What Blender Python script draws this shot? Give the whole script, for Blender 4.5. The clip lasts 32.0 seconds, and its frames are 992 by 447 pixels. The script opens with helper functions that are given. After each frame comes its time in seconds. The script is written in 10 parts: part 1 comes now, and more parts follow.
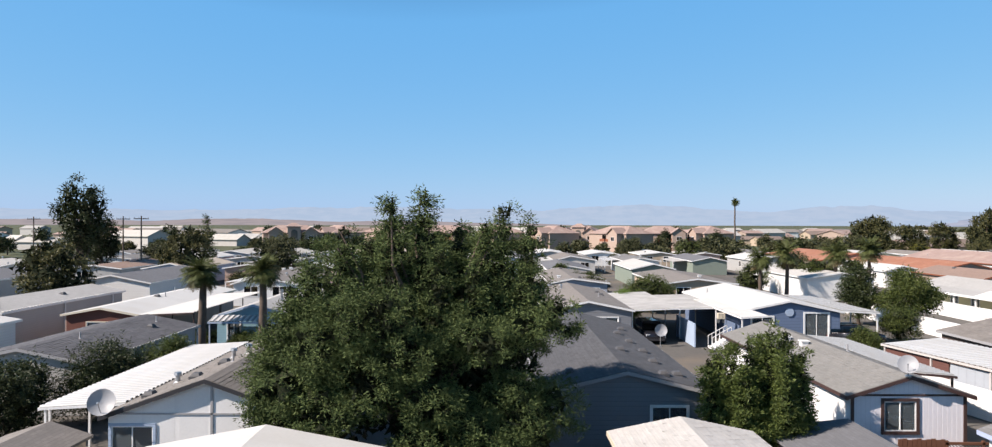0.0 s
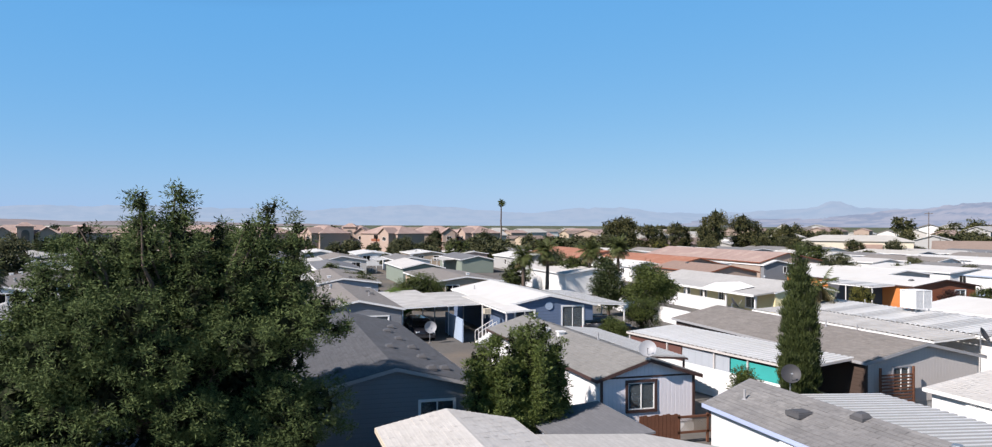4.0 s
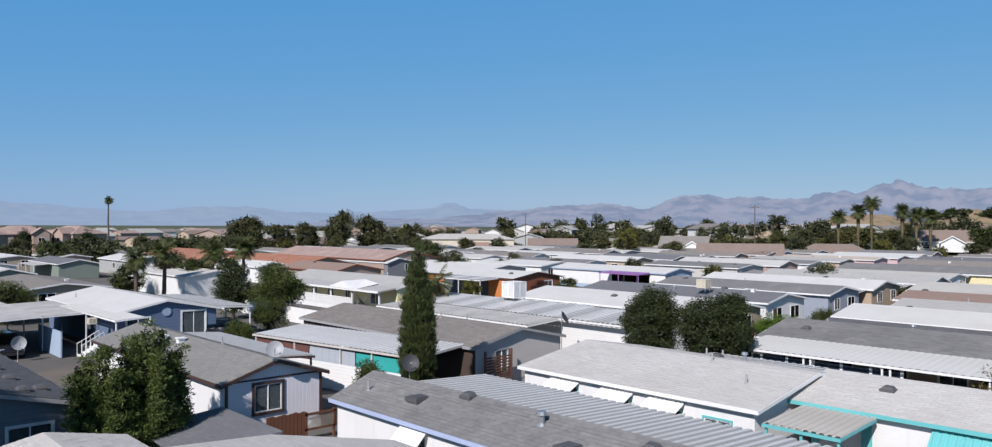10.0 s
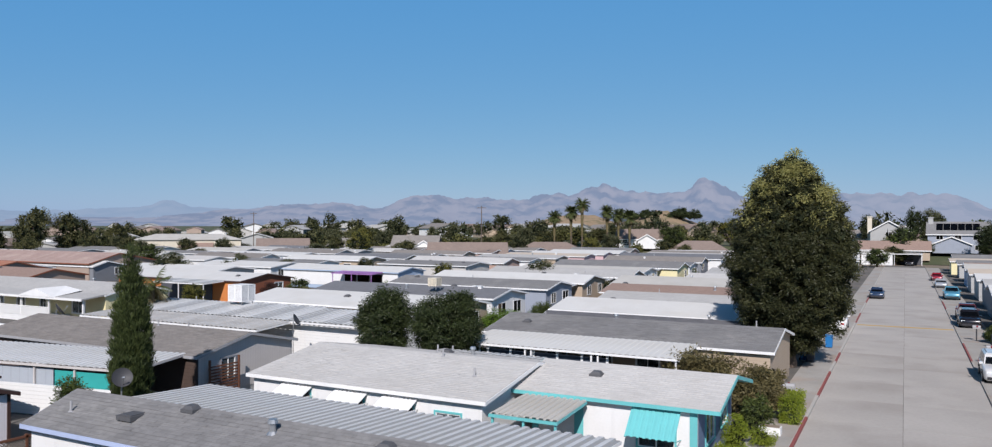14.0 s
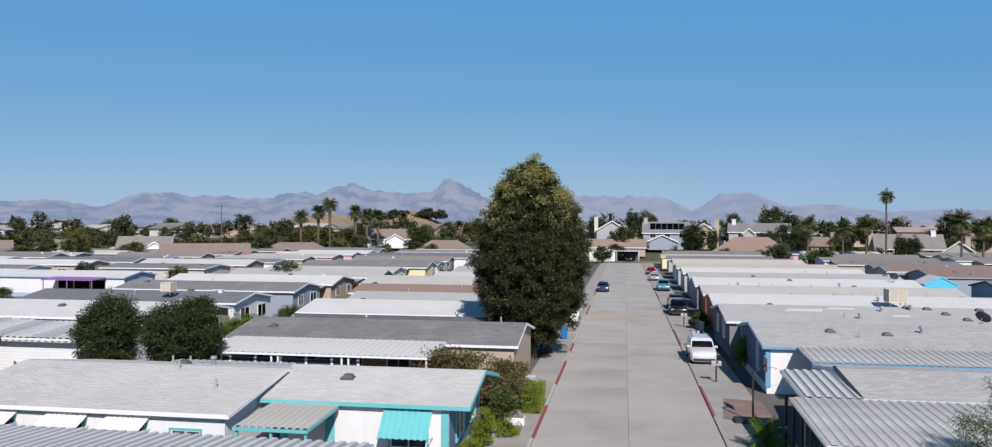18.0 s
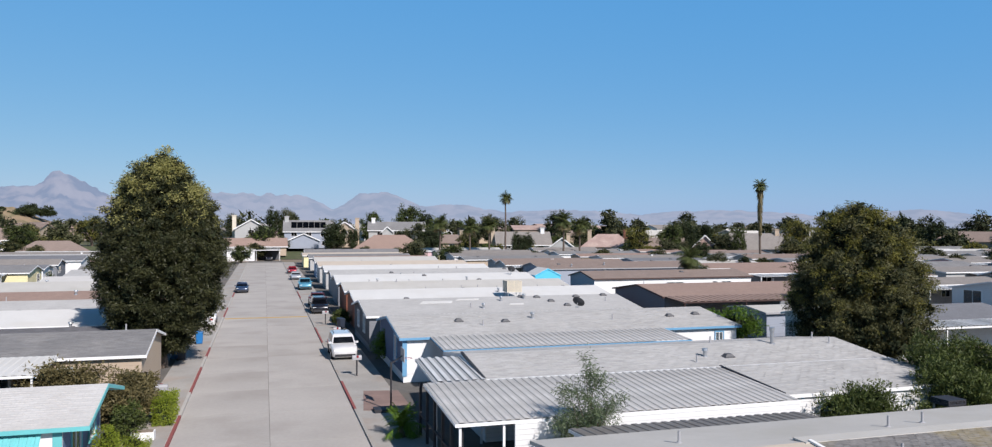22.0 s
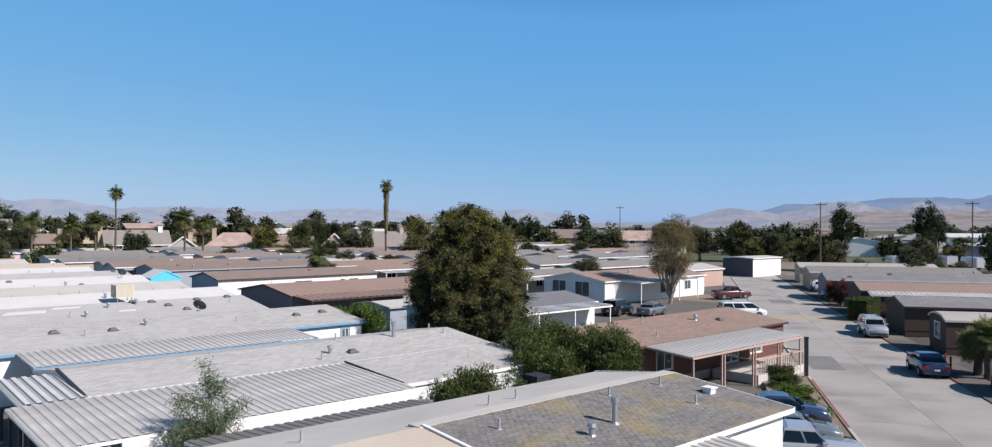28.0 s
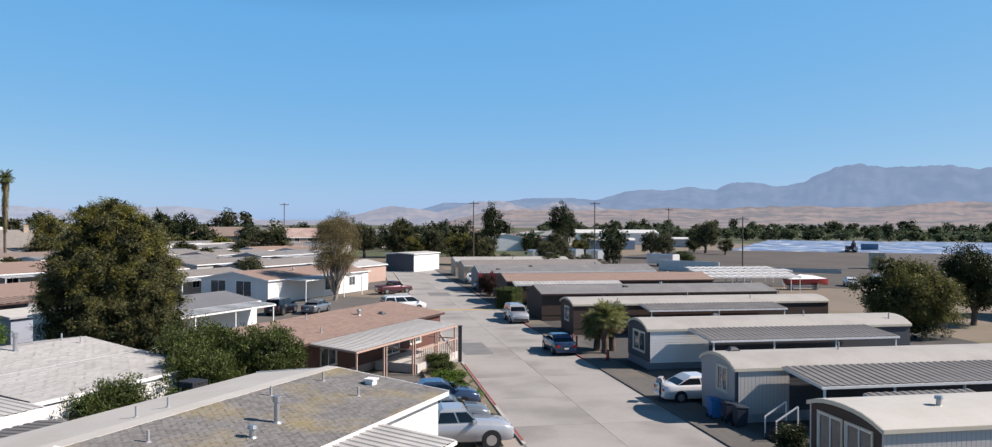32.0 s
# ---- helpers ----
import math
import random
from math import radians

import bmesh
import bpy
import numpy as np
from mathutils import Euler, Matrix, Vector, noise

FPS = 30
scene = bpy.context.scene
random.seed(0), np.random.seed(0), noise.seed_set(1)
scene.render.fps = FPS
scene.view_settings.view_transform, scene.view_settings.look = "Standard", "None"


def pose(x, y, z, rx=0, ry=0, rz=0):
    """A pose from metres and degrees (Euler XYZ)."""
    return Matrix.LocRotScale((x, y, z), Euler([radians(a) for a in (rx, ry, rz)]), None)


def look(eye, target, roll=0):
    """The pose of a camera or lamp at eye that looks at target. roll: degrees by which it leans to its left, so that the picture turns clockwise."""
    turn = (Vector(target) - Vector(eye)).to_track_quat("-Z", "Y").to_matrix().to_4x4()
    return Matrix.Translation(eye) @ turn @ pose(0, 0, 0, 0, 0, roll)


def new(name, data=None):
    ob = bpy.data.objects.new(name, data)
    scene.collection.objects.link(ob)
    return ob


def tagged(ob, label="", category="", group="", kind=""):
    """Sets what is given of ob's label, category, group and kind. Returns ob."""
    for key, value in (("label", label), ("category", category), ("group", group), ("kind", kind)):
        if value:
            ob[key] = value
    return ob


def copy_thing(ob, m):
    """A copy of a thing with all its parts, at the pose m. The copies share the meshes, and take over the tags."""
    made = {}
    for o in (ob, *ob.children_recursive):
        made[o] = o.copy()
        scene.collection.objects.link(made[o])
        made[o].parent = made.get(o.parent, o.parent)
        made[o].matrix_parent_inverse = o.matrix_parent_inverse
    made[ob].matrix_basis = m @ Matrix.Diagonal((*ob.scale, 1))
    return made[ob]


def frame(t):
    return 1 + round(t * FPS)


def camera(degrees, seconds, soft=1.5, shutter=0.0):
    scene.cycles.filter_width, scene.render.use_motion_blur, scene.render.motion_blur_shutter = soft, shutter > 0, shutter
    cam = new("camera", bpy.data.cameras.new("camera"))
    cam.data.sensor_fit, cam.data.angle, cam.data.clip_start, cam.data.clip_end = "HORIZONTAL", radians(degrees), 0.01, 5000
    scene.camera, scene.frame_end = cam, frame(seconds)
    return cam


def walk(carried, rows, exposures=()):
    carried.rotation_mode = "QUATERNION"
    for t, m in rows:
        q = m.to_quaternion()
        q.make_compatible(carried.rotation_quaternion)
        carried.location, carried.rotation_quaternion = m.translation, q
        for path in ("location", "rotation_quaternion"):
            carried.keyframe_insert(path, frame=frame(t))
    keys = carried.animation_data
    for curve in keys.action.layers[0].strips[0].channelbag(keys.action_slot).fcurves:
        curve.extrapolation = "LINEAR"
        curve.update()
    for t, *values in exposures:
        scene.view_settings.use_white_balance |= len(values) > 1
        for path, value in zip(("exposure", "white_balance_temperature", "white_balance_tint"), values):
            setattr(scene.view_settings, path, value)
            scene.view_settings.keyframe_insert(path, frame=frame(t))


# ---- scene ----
cam = camera(64.50, 32.0, 1.2)
PATH = [
    (0.0, pose(-0.323, 0.242, 9.918, 89.961, -0.155, 89.950)),
    (0.5, pose(-0.256, 0.255, 9.871, 89.996, -0.174, 88.032)),
    (1.0, pose(-0.144, 0.258, 9.860, 90.011, -0.178, 86.011)),
    (1.5, pose(-0.088, 0.201, 9.855, 90.045, -0.165, 83.934)),
    (2.0, pose(-0.277, 0.264, 9.814, 90.047, -0.141, 81.963)),
    (2.5, pose(-0.380, 0.339, 9.827, 90.028, -0.145, 79.910)),
    (3.0, pose(-0.332, 0.327, 9.858, 90.019, -0.179, 77.749)),
    (3.5, pose(-0.258, 0.356, 9.824, 90.005, -0.197, 75.590)),
    (5.5, pose(-0.149, 0.363, 9.805, 90.117, -0.185, 66.967)),
    (6.0, pose(-0.022, 0.403, 9.733, 90.099, -0.170, 64.724)),
    (6.5, pose(0.090, 0.386, 9.774, 90.089, -0.179, 62.511)),
    (7.0, pose(0.103, 0.392, 9.796, 90.107, -0.170, 60.304)),
    (7.5, pose(0.137, 0.356, 9.815, 90.094, -0.157, 58.071)),
    (8.0, pose(-0.039, 0.368, 9.919, 90.108, -0.155, 55.806)),
    (8.5, pose(-0.129, 0.340, 9.993, 90.101, -0.161, 53.577)),
    (9.0, pose(-0.078, 0.208, 9.980, 90.101, -0.159, 51.308)),
    (9.5, pose(0.063, 0.088, 9.940, 90.098, -0.172, 49.055)),
    (10.0, pose(0.292, 0.075, 9.845, 90.085, -0.207, 46.801)),
    (10.5, pose(0.365, 0.063, 9.827, 90.103, -0.207, 44.542)),
    (11.0, pose(0.348, 0.053, 9.864, 90.097, -0.194, 42.327)),
    (11.5, pose(0.207, 0.062, 9.907, 90.127, -0.206, 40.065)),
    (12.0, pose(0.181, 0.082, 9.903, 90.105, -0.190, 37.803)),
    (12.5, pose(0.218, 0.052, 9.896, 90.091, -0.178, 35.559)),
    (13.0, pose(0.240, -0.006, 9.977, 90.083, -0.219, 33.310)),
    (13.5, pose(0.283, -0.024, 9.940, 90.096, -0.224, 30.975)),
    (14.0, pose(0.273, 0.014, 9.908, 90.109, -0.224, 27.510)),
    (14.5, pose(0.210, 0.080, 9.885, 90.116, -0.249, 23.834)),
    (15.0, pose(0.202, 0.002, 9.978, 90.165, -0.252, 20.149)),
    (15.5, pose(0.199, 0.026, 9.993, 90.191, -0.237, 16.457)),
    (17.5, pose(-0.124, 0.345, 9.895, 90.139, -0.178, 9.681)),
    (18.0, pose(-0.024, 0.329, 9.927, 90.156, -0.191, 9.285)),
    (18.5, pose(-0.026, 0.251, 9.936, 90.177, -0.192, 7.704)),
    (19.0, pose(-0.009, 0.140, 9.869, 90.175, -0.166, 5.554)),
    (19.5, pose(0.065, 0.037, 9.830, 90.116, -0.125, 2.281)),
    (20.0, pose(0.104, 0.041, 9.844, 90.105, -0.131, -1.481)),
    (20.5, pose(-0.006, -0.018, 9.897, 90.122, -0.149, -5.224)),
    (21.0, pose(-0.112, 0.037, 9.863, 90.112, -0.142, -8.935)),
    (21.5, pose(-0.139, -0.038, 9.908, 90.107, -0.172, -12.687)),
    (22.0, pose(-0.078, -0.054, 9.918, 90.128, -0.152, -16.413)),
    (22.5, pose(-0.005, -0.181, 9.851, 90.096, -0.166, -19.409)),
    (23.0, pose(-0.037, -0.279, 9.901, 90.101, -0.195, -21.496)),
    (23.5, pose(-0.115, -0.283, 9.903, 90.101, -0.219, -23.412)),
    (24.0, pose(-0.152, -0.192, 9.937, 90.089, -0.212, -25.503)),
    (24.5, pose(-0.164, -0.194, 9.926, 90.077, -0.221, -27.597)),
    (25.0, pose(-0.188, -0.251, 9.913, 90.060, -0.257, -29.723)),
    (25.5, pose(-0.189, -0.311, 9.908, 90.073, -0.251, -31.888)),
    (27.5, pose(0.015, -0.331, 9.981, 90.050, -0.248, -40.636)),
    (28.0, pose(0.022, -0.350, 9.994, 90.070, -0.227, -42.868)),
    (28.5, pose(0.054, -0.383, 9.980, 90.052, -0.233, -45.382)),
    (29.0, pose(0.067, -0.426, 9.939, 90.040, -0.208, -48.373)),
    (29.5, pose(-0.019, -0.529, 9.985, 90.032, -0.186, -51.500)),
    (30.0, pose(0.020, -0.557, 10.010, 90.036, -0.205, -54.615)),
    (30.5, pose(-0.010, -0.622, 9.993, 90.036, -0.196, -57.761)),
    (31.0, pose(-0.080, -0.672, 9.988, 90.013, -0.167, -60.820)),
    (31.5, pose(-0.108, -0.631, 9.985, 89.990, -0.181, -63.905)),
    (32.0, pose(-0.127, -0.575, 9.951, 89.975, -0.192, -66.886)),
]
EXPOSURES = [(0.0, 0.71, 6900, 15), (3.0, 0.65, 6750, 15), (7.0, 0.32, 6200, 14), (13.0, 0.12, 6200, 14), (19.0, 0.17, 6240, 14), (22.0, 0.33, 6300, 14), (25.0, 0.31, 6360, 14), (28.0, 0.42, 6440, 15), (32.0, 0.58, 6780, 15)]
walk(cam, PATH, EXPOSURES)

# ---- world, sun ----
SUN_EL, SUN_AZ = 38.5, 21.0          # height, and degrees east of south
world = bpy.data.worlds.new("sky")
scene.world = world
world.use_nodes = True
wn = world.node_tree.nodes
sky = wn.new("ShaderNodeTexSky")
sky.sky_type = "NISHITA"
sky.sun_disc = False
sky.sun_elevation, sky.sun_rotation = radians(SUN_EL), radians(180 - SUN_AZ)
sky.altitude, sky.air_density, sky.dust_density, sky.ozone_density = 0, 0.8, 0.4, 4.0


def sky_mix(kind, factor, a, b):
    k = wn.new("ShaderNodeMix")
    k.data_type, k.blend_type = "RGBA", kind
    for socket, v in ((k.inputs[0], factor), (k.inputs[6], a), (k.inputs[7], b)):
        if isinstance(v, (float, tuple)):
            socket.default_value = v
        else:
            world.node_tree.links.new(v, socket)
    return k.outputs[2]


# deep blue overhead, passing into the pale haze that lies over the lower sky
overhead = sky_mix("MULTIPLY", 1.0, sky.outputs[0], (0.14, 0.19, 0.25, 1))
low = sky_mix("ADD", 1.0, sky_mix("MULTIPLY", 1.0, sky.outputs[0], (0.5, 0.325, 0.083, 1)), (0.22, 2.05, 5.05, 1))
blue = wn.new("ShaderNodeSeparateColor")
veil = wn.new("ShaderNodeMapRange")
veil.inputs["From Min"].default_value, veil.inputs["From Max"].default_value = 2.0, 4.2
world.node_tree.links.new(sky.outputs[0], blue.inputs[0])
world.node_tree.links.new(blue.outputs[2], veil.inputs["Value"])
world.node_tree.links.new(sky_mix("MIX", veil.outputs[0], overhead, low), wn["Background"].inputs[0])
wn["Background"].inputs[1].default_value = 0.1

sun_data = bpy.data.lights.new("sun", "SUN")
sun_data.energy, sun_data.angle, sun_data.color = 4.8, radians(0.53), (1.0, 0.93, 0.85)
sun = new("sun", sun_data)
s_dir = Vector((math.sin(radians(SUN_AZ)) * math.cos(radians(SUN_EL)), -math.cos(radians(SUN_AZ)) * math.cos(radians(SUN_EL)), math.sin(radians(SUN_EL))))
sun.matrix_world = look(s_dir * 200, (0, 0, 0))

# ---- materials ----
def material(name, color, rough=0.8, metal=0.0, fine=30.0, fine_amt=0.12, broad=0.6, broad_amt=0.18, stain=None,
             stain_amt=0.0, bump=0.15, pattern="", pat_size=0.2, pat_amt=0.25, island=0.0, per_object=0.0, spec=0.3, shifted=False):
    m = bpy.data.materials.new(name)
    m.use_nodes = True
    n, l = m.node_tree.nodes, m.node_tree.links
    b = n["Principled BSDF"]
    b.inputs["Roughness"].default_value, b.inputs["Metallic"].default_value = rough, metal
    b.inputs["Specular IOR Level"].default_value = spec
    co = n.new("ShaderNodeTexCoord")
    where = co.outputs["Object"]
    if shifted:    # alike pieces each get another part of the grain
        info, jump = n.new("ShaderNodeObjectInfo"), n.new("ShaderNodeVectorMath")
        jump.operation = "MULTIPLY_ADD"
        l.new(info.outputs["Random"], jump.inputs[0])
        jump.inputs[1].default_value = (83, 61, 0)
        l.new(where, jump.inputs[2])
        where = jump.outputs[0]

    def mixed(fac, a, bcol, kind="MIX"):
        x = n.new("ShaderNodeMix")
        x.data_type, x.blend_type, x.clamp_factor = "RGBA", kind, True
        for sock, v in ((x.inputs[0], fac), (x.inputs[6], a), (x.inputs[7], bcol)):
            if isinstance(v, (int, float)):
                sock.default_value = v
            elif isinstance(v, tuple):
                sock.default_value = (*v, 1)
            else:
                l.new(v, sock)
        return x.outputs[2]

    def noisy(scale, detail=4.0, vec=None):
        t = n.new("ShaderNodeTexNoise")
        t.inputs["Scale"].default_value, t.inputs["Detail"].default_value = scale, detail
        l.new(vec or where, t.inputs["Vector"])
        return t.outputs["Fac"]

    def ramped(fac, lo, hi):
        r = n.new("ShaderNodeMapRange")
        r.inputs["From Min"].default_value, r.inputs["From Max"].default_value = lo, hi
        l.new(fac, r.inputs["Value"])
        return r.outputs["Result"]

    def maths(op, a, bval):
        x = n.new("ShaderNodeMath")
        x.operation = op
        for sock, v in ((x.inputs[0], a), (x.inputs[1], bval)):
            if isinstance(v, (int, float)):
                sock.default_value = v
            else:
                l.new(v, sock)
        return x.outputs[0]

    dark = tuple(c * 0.55 for c in color)
    out = mixed(maths("MULTIPLY", ramped(noisy(broad), 0.35, 0.7), broad_amt * 2), color, dark)
    f = noisy(fine, 6.0)
    out = mixed(maths("MULTIPLY", ramped(f, 0.4, 0.75), fine_amt * 2), out, dark)
    if stain:
        out = mixed(maths("MULTIPLY", ramped(noisy(broad * 0.45 + 0.11, 7.0), 0.5, 0.66), stain_amt), out, stain)
    height = f
    if pattern:
        sep = n.new("ShaderNodeSeparateXYZ")
        l.new(co.outputs["Object"], sep.inputs[0])
        if pattern == "lap":
            w = maths("FRACT", maths("DIVIDE", sep.outputs[2], pat_size), 0.0)
            line = ramped(w, 0.14, 0.03)
        elif pattern == "groove":
            w = maths("FRACT", maths("DIVIDE", maths("ADD", sep.outputs[0], sep.outputs[1]), pat_size), 0.0)
            line = ramped(w, 0.16, 0.04)
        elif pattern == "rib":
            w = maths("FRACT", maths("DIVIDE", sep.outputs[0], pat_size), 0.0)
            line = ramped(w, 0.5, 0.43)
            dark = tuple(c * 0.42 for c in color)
        elif pattern == "shingle":
            br = n.new("ShaderNodeTexBrick")
            br.inputs["Scale"].default_value = 1.0
            br.inputs["Brick Width"].default_value, br.inputs["Row Height"].default_value = pat_size * 2.1, pat_size
            br.inputs["Mortar Size"].default_value, br.inputs["Mortar Smooth"].default_value = pat_size * 0.07, 0.4
            br.inputs["Color1"].default_value, br.inputs["Color2"].default_value, br.inputs["Mortar"].default_value = (0.55, 0.55, 0.55, 1), (0.0, 0, 0, 1), (1, 1, 1, 1)
            l.new(co.outputs["Object"], br.inputs["Vector"])
            line = br.outputs["Color"]
            w = line
            mp = n.new("ShaderNodeMapping")
            mp.inputs["Scale"].default_value = (0.9, 3.4, 3.4)
            l.new(co.outputs["Object"], mp.inputs["Vector"])
            out = mixed(maths("MULTIPLY", ramped(noisy(1.6, 3.0, mp.outputs[0]), 0.47, 0.62), pat_amt * 0.7), out, dark)
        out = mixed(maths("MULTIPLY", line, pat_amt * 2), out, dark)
        height = maths("SUBTRACT", maths("MULTIPLY", f, 0.4), maths("MULTIPLY", line, 1.0))
    if island:
        g = n.new("ShaderNodeNewGeometry")
        out = mixed(maths("MULTIPLY", g.outputs["Random Per Island"], island), out, tuple(min(0.85, c * 1.8 + 0.02) for c in color))
    if per_object:
        o = n.new("ShaderNodeObjectInfo")
        out = mixed(maths("MULTIPLY", o.outputs["Random"], per_object), out, tuple(c * 0.6 for c in color))
    l.new(out, b.inputs["Base Color"])
    if bump:
        bp = n.new("ShaderNodeBump")
        bp.inputs["Strength"].default_value, bp.inputs["Distance"].default_value = bump, 0.02
        l.new(height, bp.inputs["Height"])
        l.new(bp.outputs[0], b.inputs["Normal"])
    return m


def leaf_material(name, color, light, glow=0.35, rough=0.55):
    """Leaves: colour varied from leaf to leaf and over the crown, with some light let through."""
    m = bpy.data.materials.new(name)
    m.use_nodes = True
    n, l = m.node_tree.nodes, m.node_tree.links
    b = n["Principled BSDF"]
    b.inputs["Roughness"].default_value = rough
    b.inputs["Specular IOR Level"].default_value = 0.25
    g = n.new("ShaderNodeNewGeometry")
    co = n.new("ShaderNodeTexCoord")
    t = n.new("ShaderNodeTexNoise")
    t.inputs["Scale"].default_value = 0.55
    l.new(co.outputs["Object"], t.inputs["Vector"])
    add = n.new("ShaderNodeMath")
    add.operation = "MULTIPLY"
    l.new(g.outputs["Random Per Island"], add.inputs[0])
    l.new(t.outputs["Fac"], add.inputs[1])
    x = n.new("ShaderNodeMix")
    x.data_type = "RGBA"
    l.new(add.outputs[0], x.inputs[0])
    x.inputs[6].default_value, x.inputs[7].default_value = (*color, 1), (*light, 1)
    l.new(x.outputs[2], b.inputs["Base Color"])
    tr = n.new("ShaderNodeBsdfTranslucent")
    l.new(x.outputs[2], tr.inputs[0])
    mx = n.new("ShaderNodeMixShader")
    mx.inputs[0].default_value = glow
    l.new(b.outputs[0], mx.inputs[1])
    l.new(tr.outputs[0], mx.inputs[2])
    l.new(mx.outputs[0], n["Material Output"].inputs[0])
    return m


def glass_material(name, tint=(0.34, 0.4, 0.44)):
    m = bpy.data.materials.new(name)
    m.use_nodes = True
    b = m.node_tree.nodes["Principled BSDF"]
    b.inputs["Base Color"].default_value = (*tint, 1)
    b.inputs["Roughness"].default_value = 0.03
    b.inputs["Transmission Weight"].default_value = 0.85
    b.inputs["IOR"].default_value = 1.5
    return m


M = {}
# roofs
M["shingle_grey"] = material("grey asphalt shingle", (0.21, 0.207, 0.207), 0.9, pattern="shingle", pat_size=0.16, pat_amt=0.34, broad=0.35, broad_amt=0.16, fine=14, stain=(0.36, 0.35, 0.33), stain_amt=0.4, island=0.12)
M["shingle_pale"] = material("pale grey asphalt shingle", (0.43, 0.423, 0.41), 0.9, pattern="shingle", pat_size=0.2, pat_amt=0.26, broad=0.4, broad_amt=0.12, fine=12, stain=(0.33, 0.32, 0.3), stain_amt=0.35, island=0.14)
M["shingle_light"] = material("light weathered shingle", (0.55, 0.536, 0.515), 0.9, pattern="shingle", pat_size=0.2, pat_amt=0.17, broad=0.4, broad_amt=0.08, fine=12, stain=(0.45, 0.43, 0.4), stain_amt=0.35, island=0.06)
M["shingle_dark"] = material("dark asphalt shingle", (0.13, 0.13, 0.14), 0.9, pattern="shingle", pat_size=0.16, pat_amt=0.34, broad=0.35, broad_amt=0.16, fine=14, island=0.2)
M["shingle_slate"] = material("blue-grey asphalt shingle", (0.174, 0.178, 0.191), 0.9, pattern="shingle", pat_size=0.16, pat_amt=0.34, broad=0.35, broad_amt=0.16, fine=14, island=0.12)
M["shingle_night"] = material("worn dark slate shingles", (0.105, 0.107, 0.115), 0.9, pattern="shingle", pat_size=0.16, pat_amt=0.34, broad=0.35, broad_amt=0.16, fine=14, island=0.12)
M["shingle_brown"] = material("brown asphalt shingle", (0.245, 0.19, 0.162), 0.9, pattern="shingle", pat_size=0.16, pat_amt=0.34, fine=14, island=0.15)
M["shingle_taupe"] = material("taupe asphalt shingle", (0.252, 0.231, 0.213), 0.9, pattern="shingle", pat_size=0.16, pat_amt=0.34, fine=14, island=0.1)
M["shingle_ash"] = material("ash grey asphalt shingle", (0.245, 0.24, 0.228), 0.9, pattern="shingle", pat_size=0.16, pat_amt=0.2, fine=14, broad=0.35, broad_amt=0.1, island=0.07)
M["shingle_tan"] = material("tan asphalt shingle", (0.3, 0.213, 0.175), 0.9, pattern="shingle", pat_size=0.16, pat_amt=0.34, fine=14, broad=0.3, broad_amt=0.12, island=0.12)
M["shingle_moss"] = material("mossy worn shingle", (0.185, 0.178, 0.172), 0.95, fine=9, fine_amt=0.32, broad=0.6, broad_amt=0.3, stain=(0.27, 0.215, 0.09), stain_amt=0.7, bump=0.4, island=0.3)
M["roof_white"] = material("white coated roof", (0.6, 0.595, 0.575), 0.7, fine=8, fine_amt=0.06, broad=0.5, broad_amt=0.08, stain=(0.52, 0.5, 0.46), stain_amt=0.4)
M["roof_cream"] = material("cream coated roof", (0.487, 0.47, 0.435), 0.75, fine=8, fine_amt=0.06, broad=0.5, broad_amt=0.1, stain=(0.4, 0.38, 0.33), stain_amt=0.4)
M["roof_aged"] = material("aged cream coated roof", (0.385, 0.37, 0.345), 0.8, fine=8, fine_amt=0.08, broad=0.5, broad_amt=0.12, stain=(0.27, 0.25, 0.225), stain_amt=0.5)
M["roof_sand"] = material("sand coated roof", (0.505, 0.435, 0.357), 0.8, fine=8, fine_amt=0.06, broad=0.5, broad_amt=0.1)
M["tile_terra"] = material("terracotta roof tile", (0.42, 0.19, 0.12), 0.85, pattern="shingle", pat_size=0.3, pat_amt=0.3, fine=8, stain=(0.5, 0.32, 0.24), stain_amt=0.5)
M["tile_pink"] = material("faded pink roof tile", (0.4, 0.29, 0.255), 0.85, pattern="shingle", pat_size=0.3, pat_amt=0.2, fine=8, stain=(0.5, 0.4, 0.34), stain_amt=0.5)
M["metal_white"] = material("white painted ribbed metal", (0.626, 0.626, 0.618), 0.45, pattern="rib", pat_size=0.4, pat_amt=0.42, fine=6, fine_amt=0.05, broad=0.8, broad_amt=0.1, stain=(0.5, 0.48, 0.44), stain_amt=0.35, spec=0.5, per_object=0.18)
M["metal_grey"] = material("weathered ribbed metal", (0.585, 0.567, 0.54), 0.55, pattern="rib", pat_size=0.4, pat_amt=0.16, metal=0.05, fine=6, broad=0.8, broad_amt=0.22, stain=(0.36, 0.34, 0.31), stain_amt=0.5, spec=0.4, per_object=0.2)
M["metal_dark"] = material("dirty ribbed metal", (0.235, 0.222, 0.208), 0.6, metal=0.05, fine=6, broad=0.8, broad_amt=0.25, stain=(0.16, 0.15, 0.135), stain_amt=0.6, per_object=0.25)
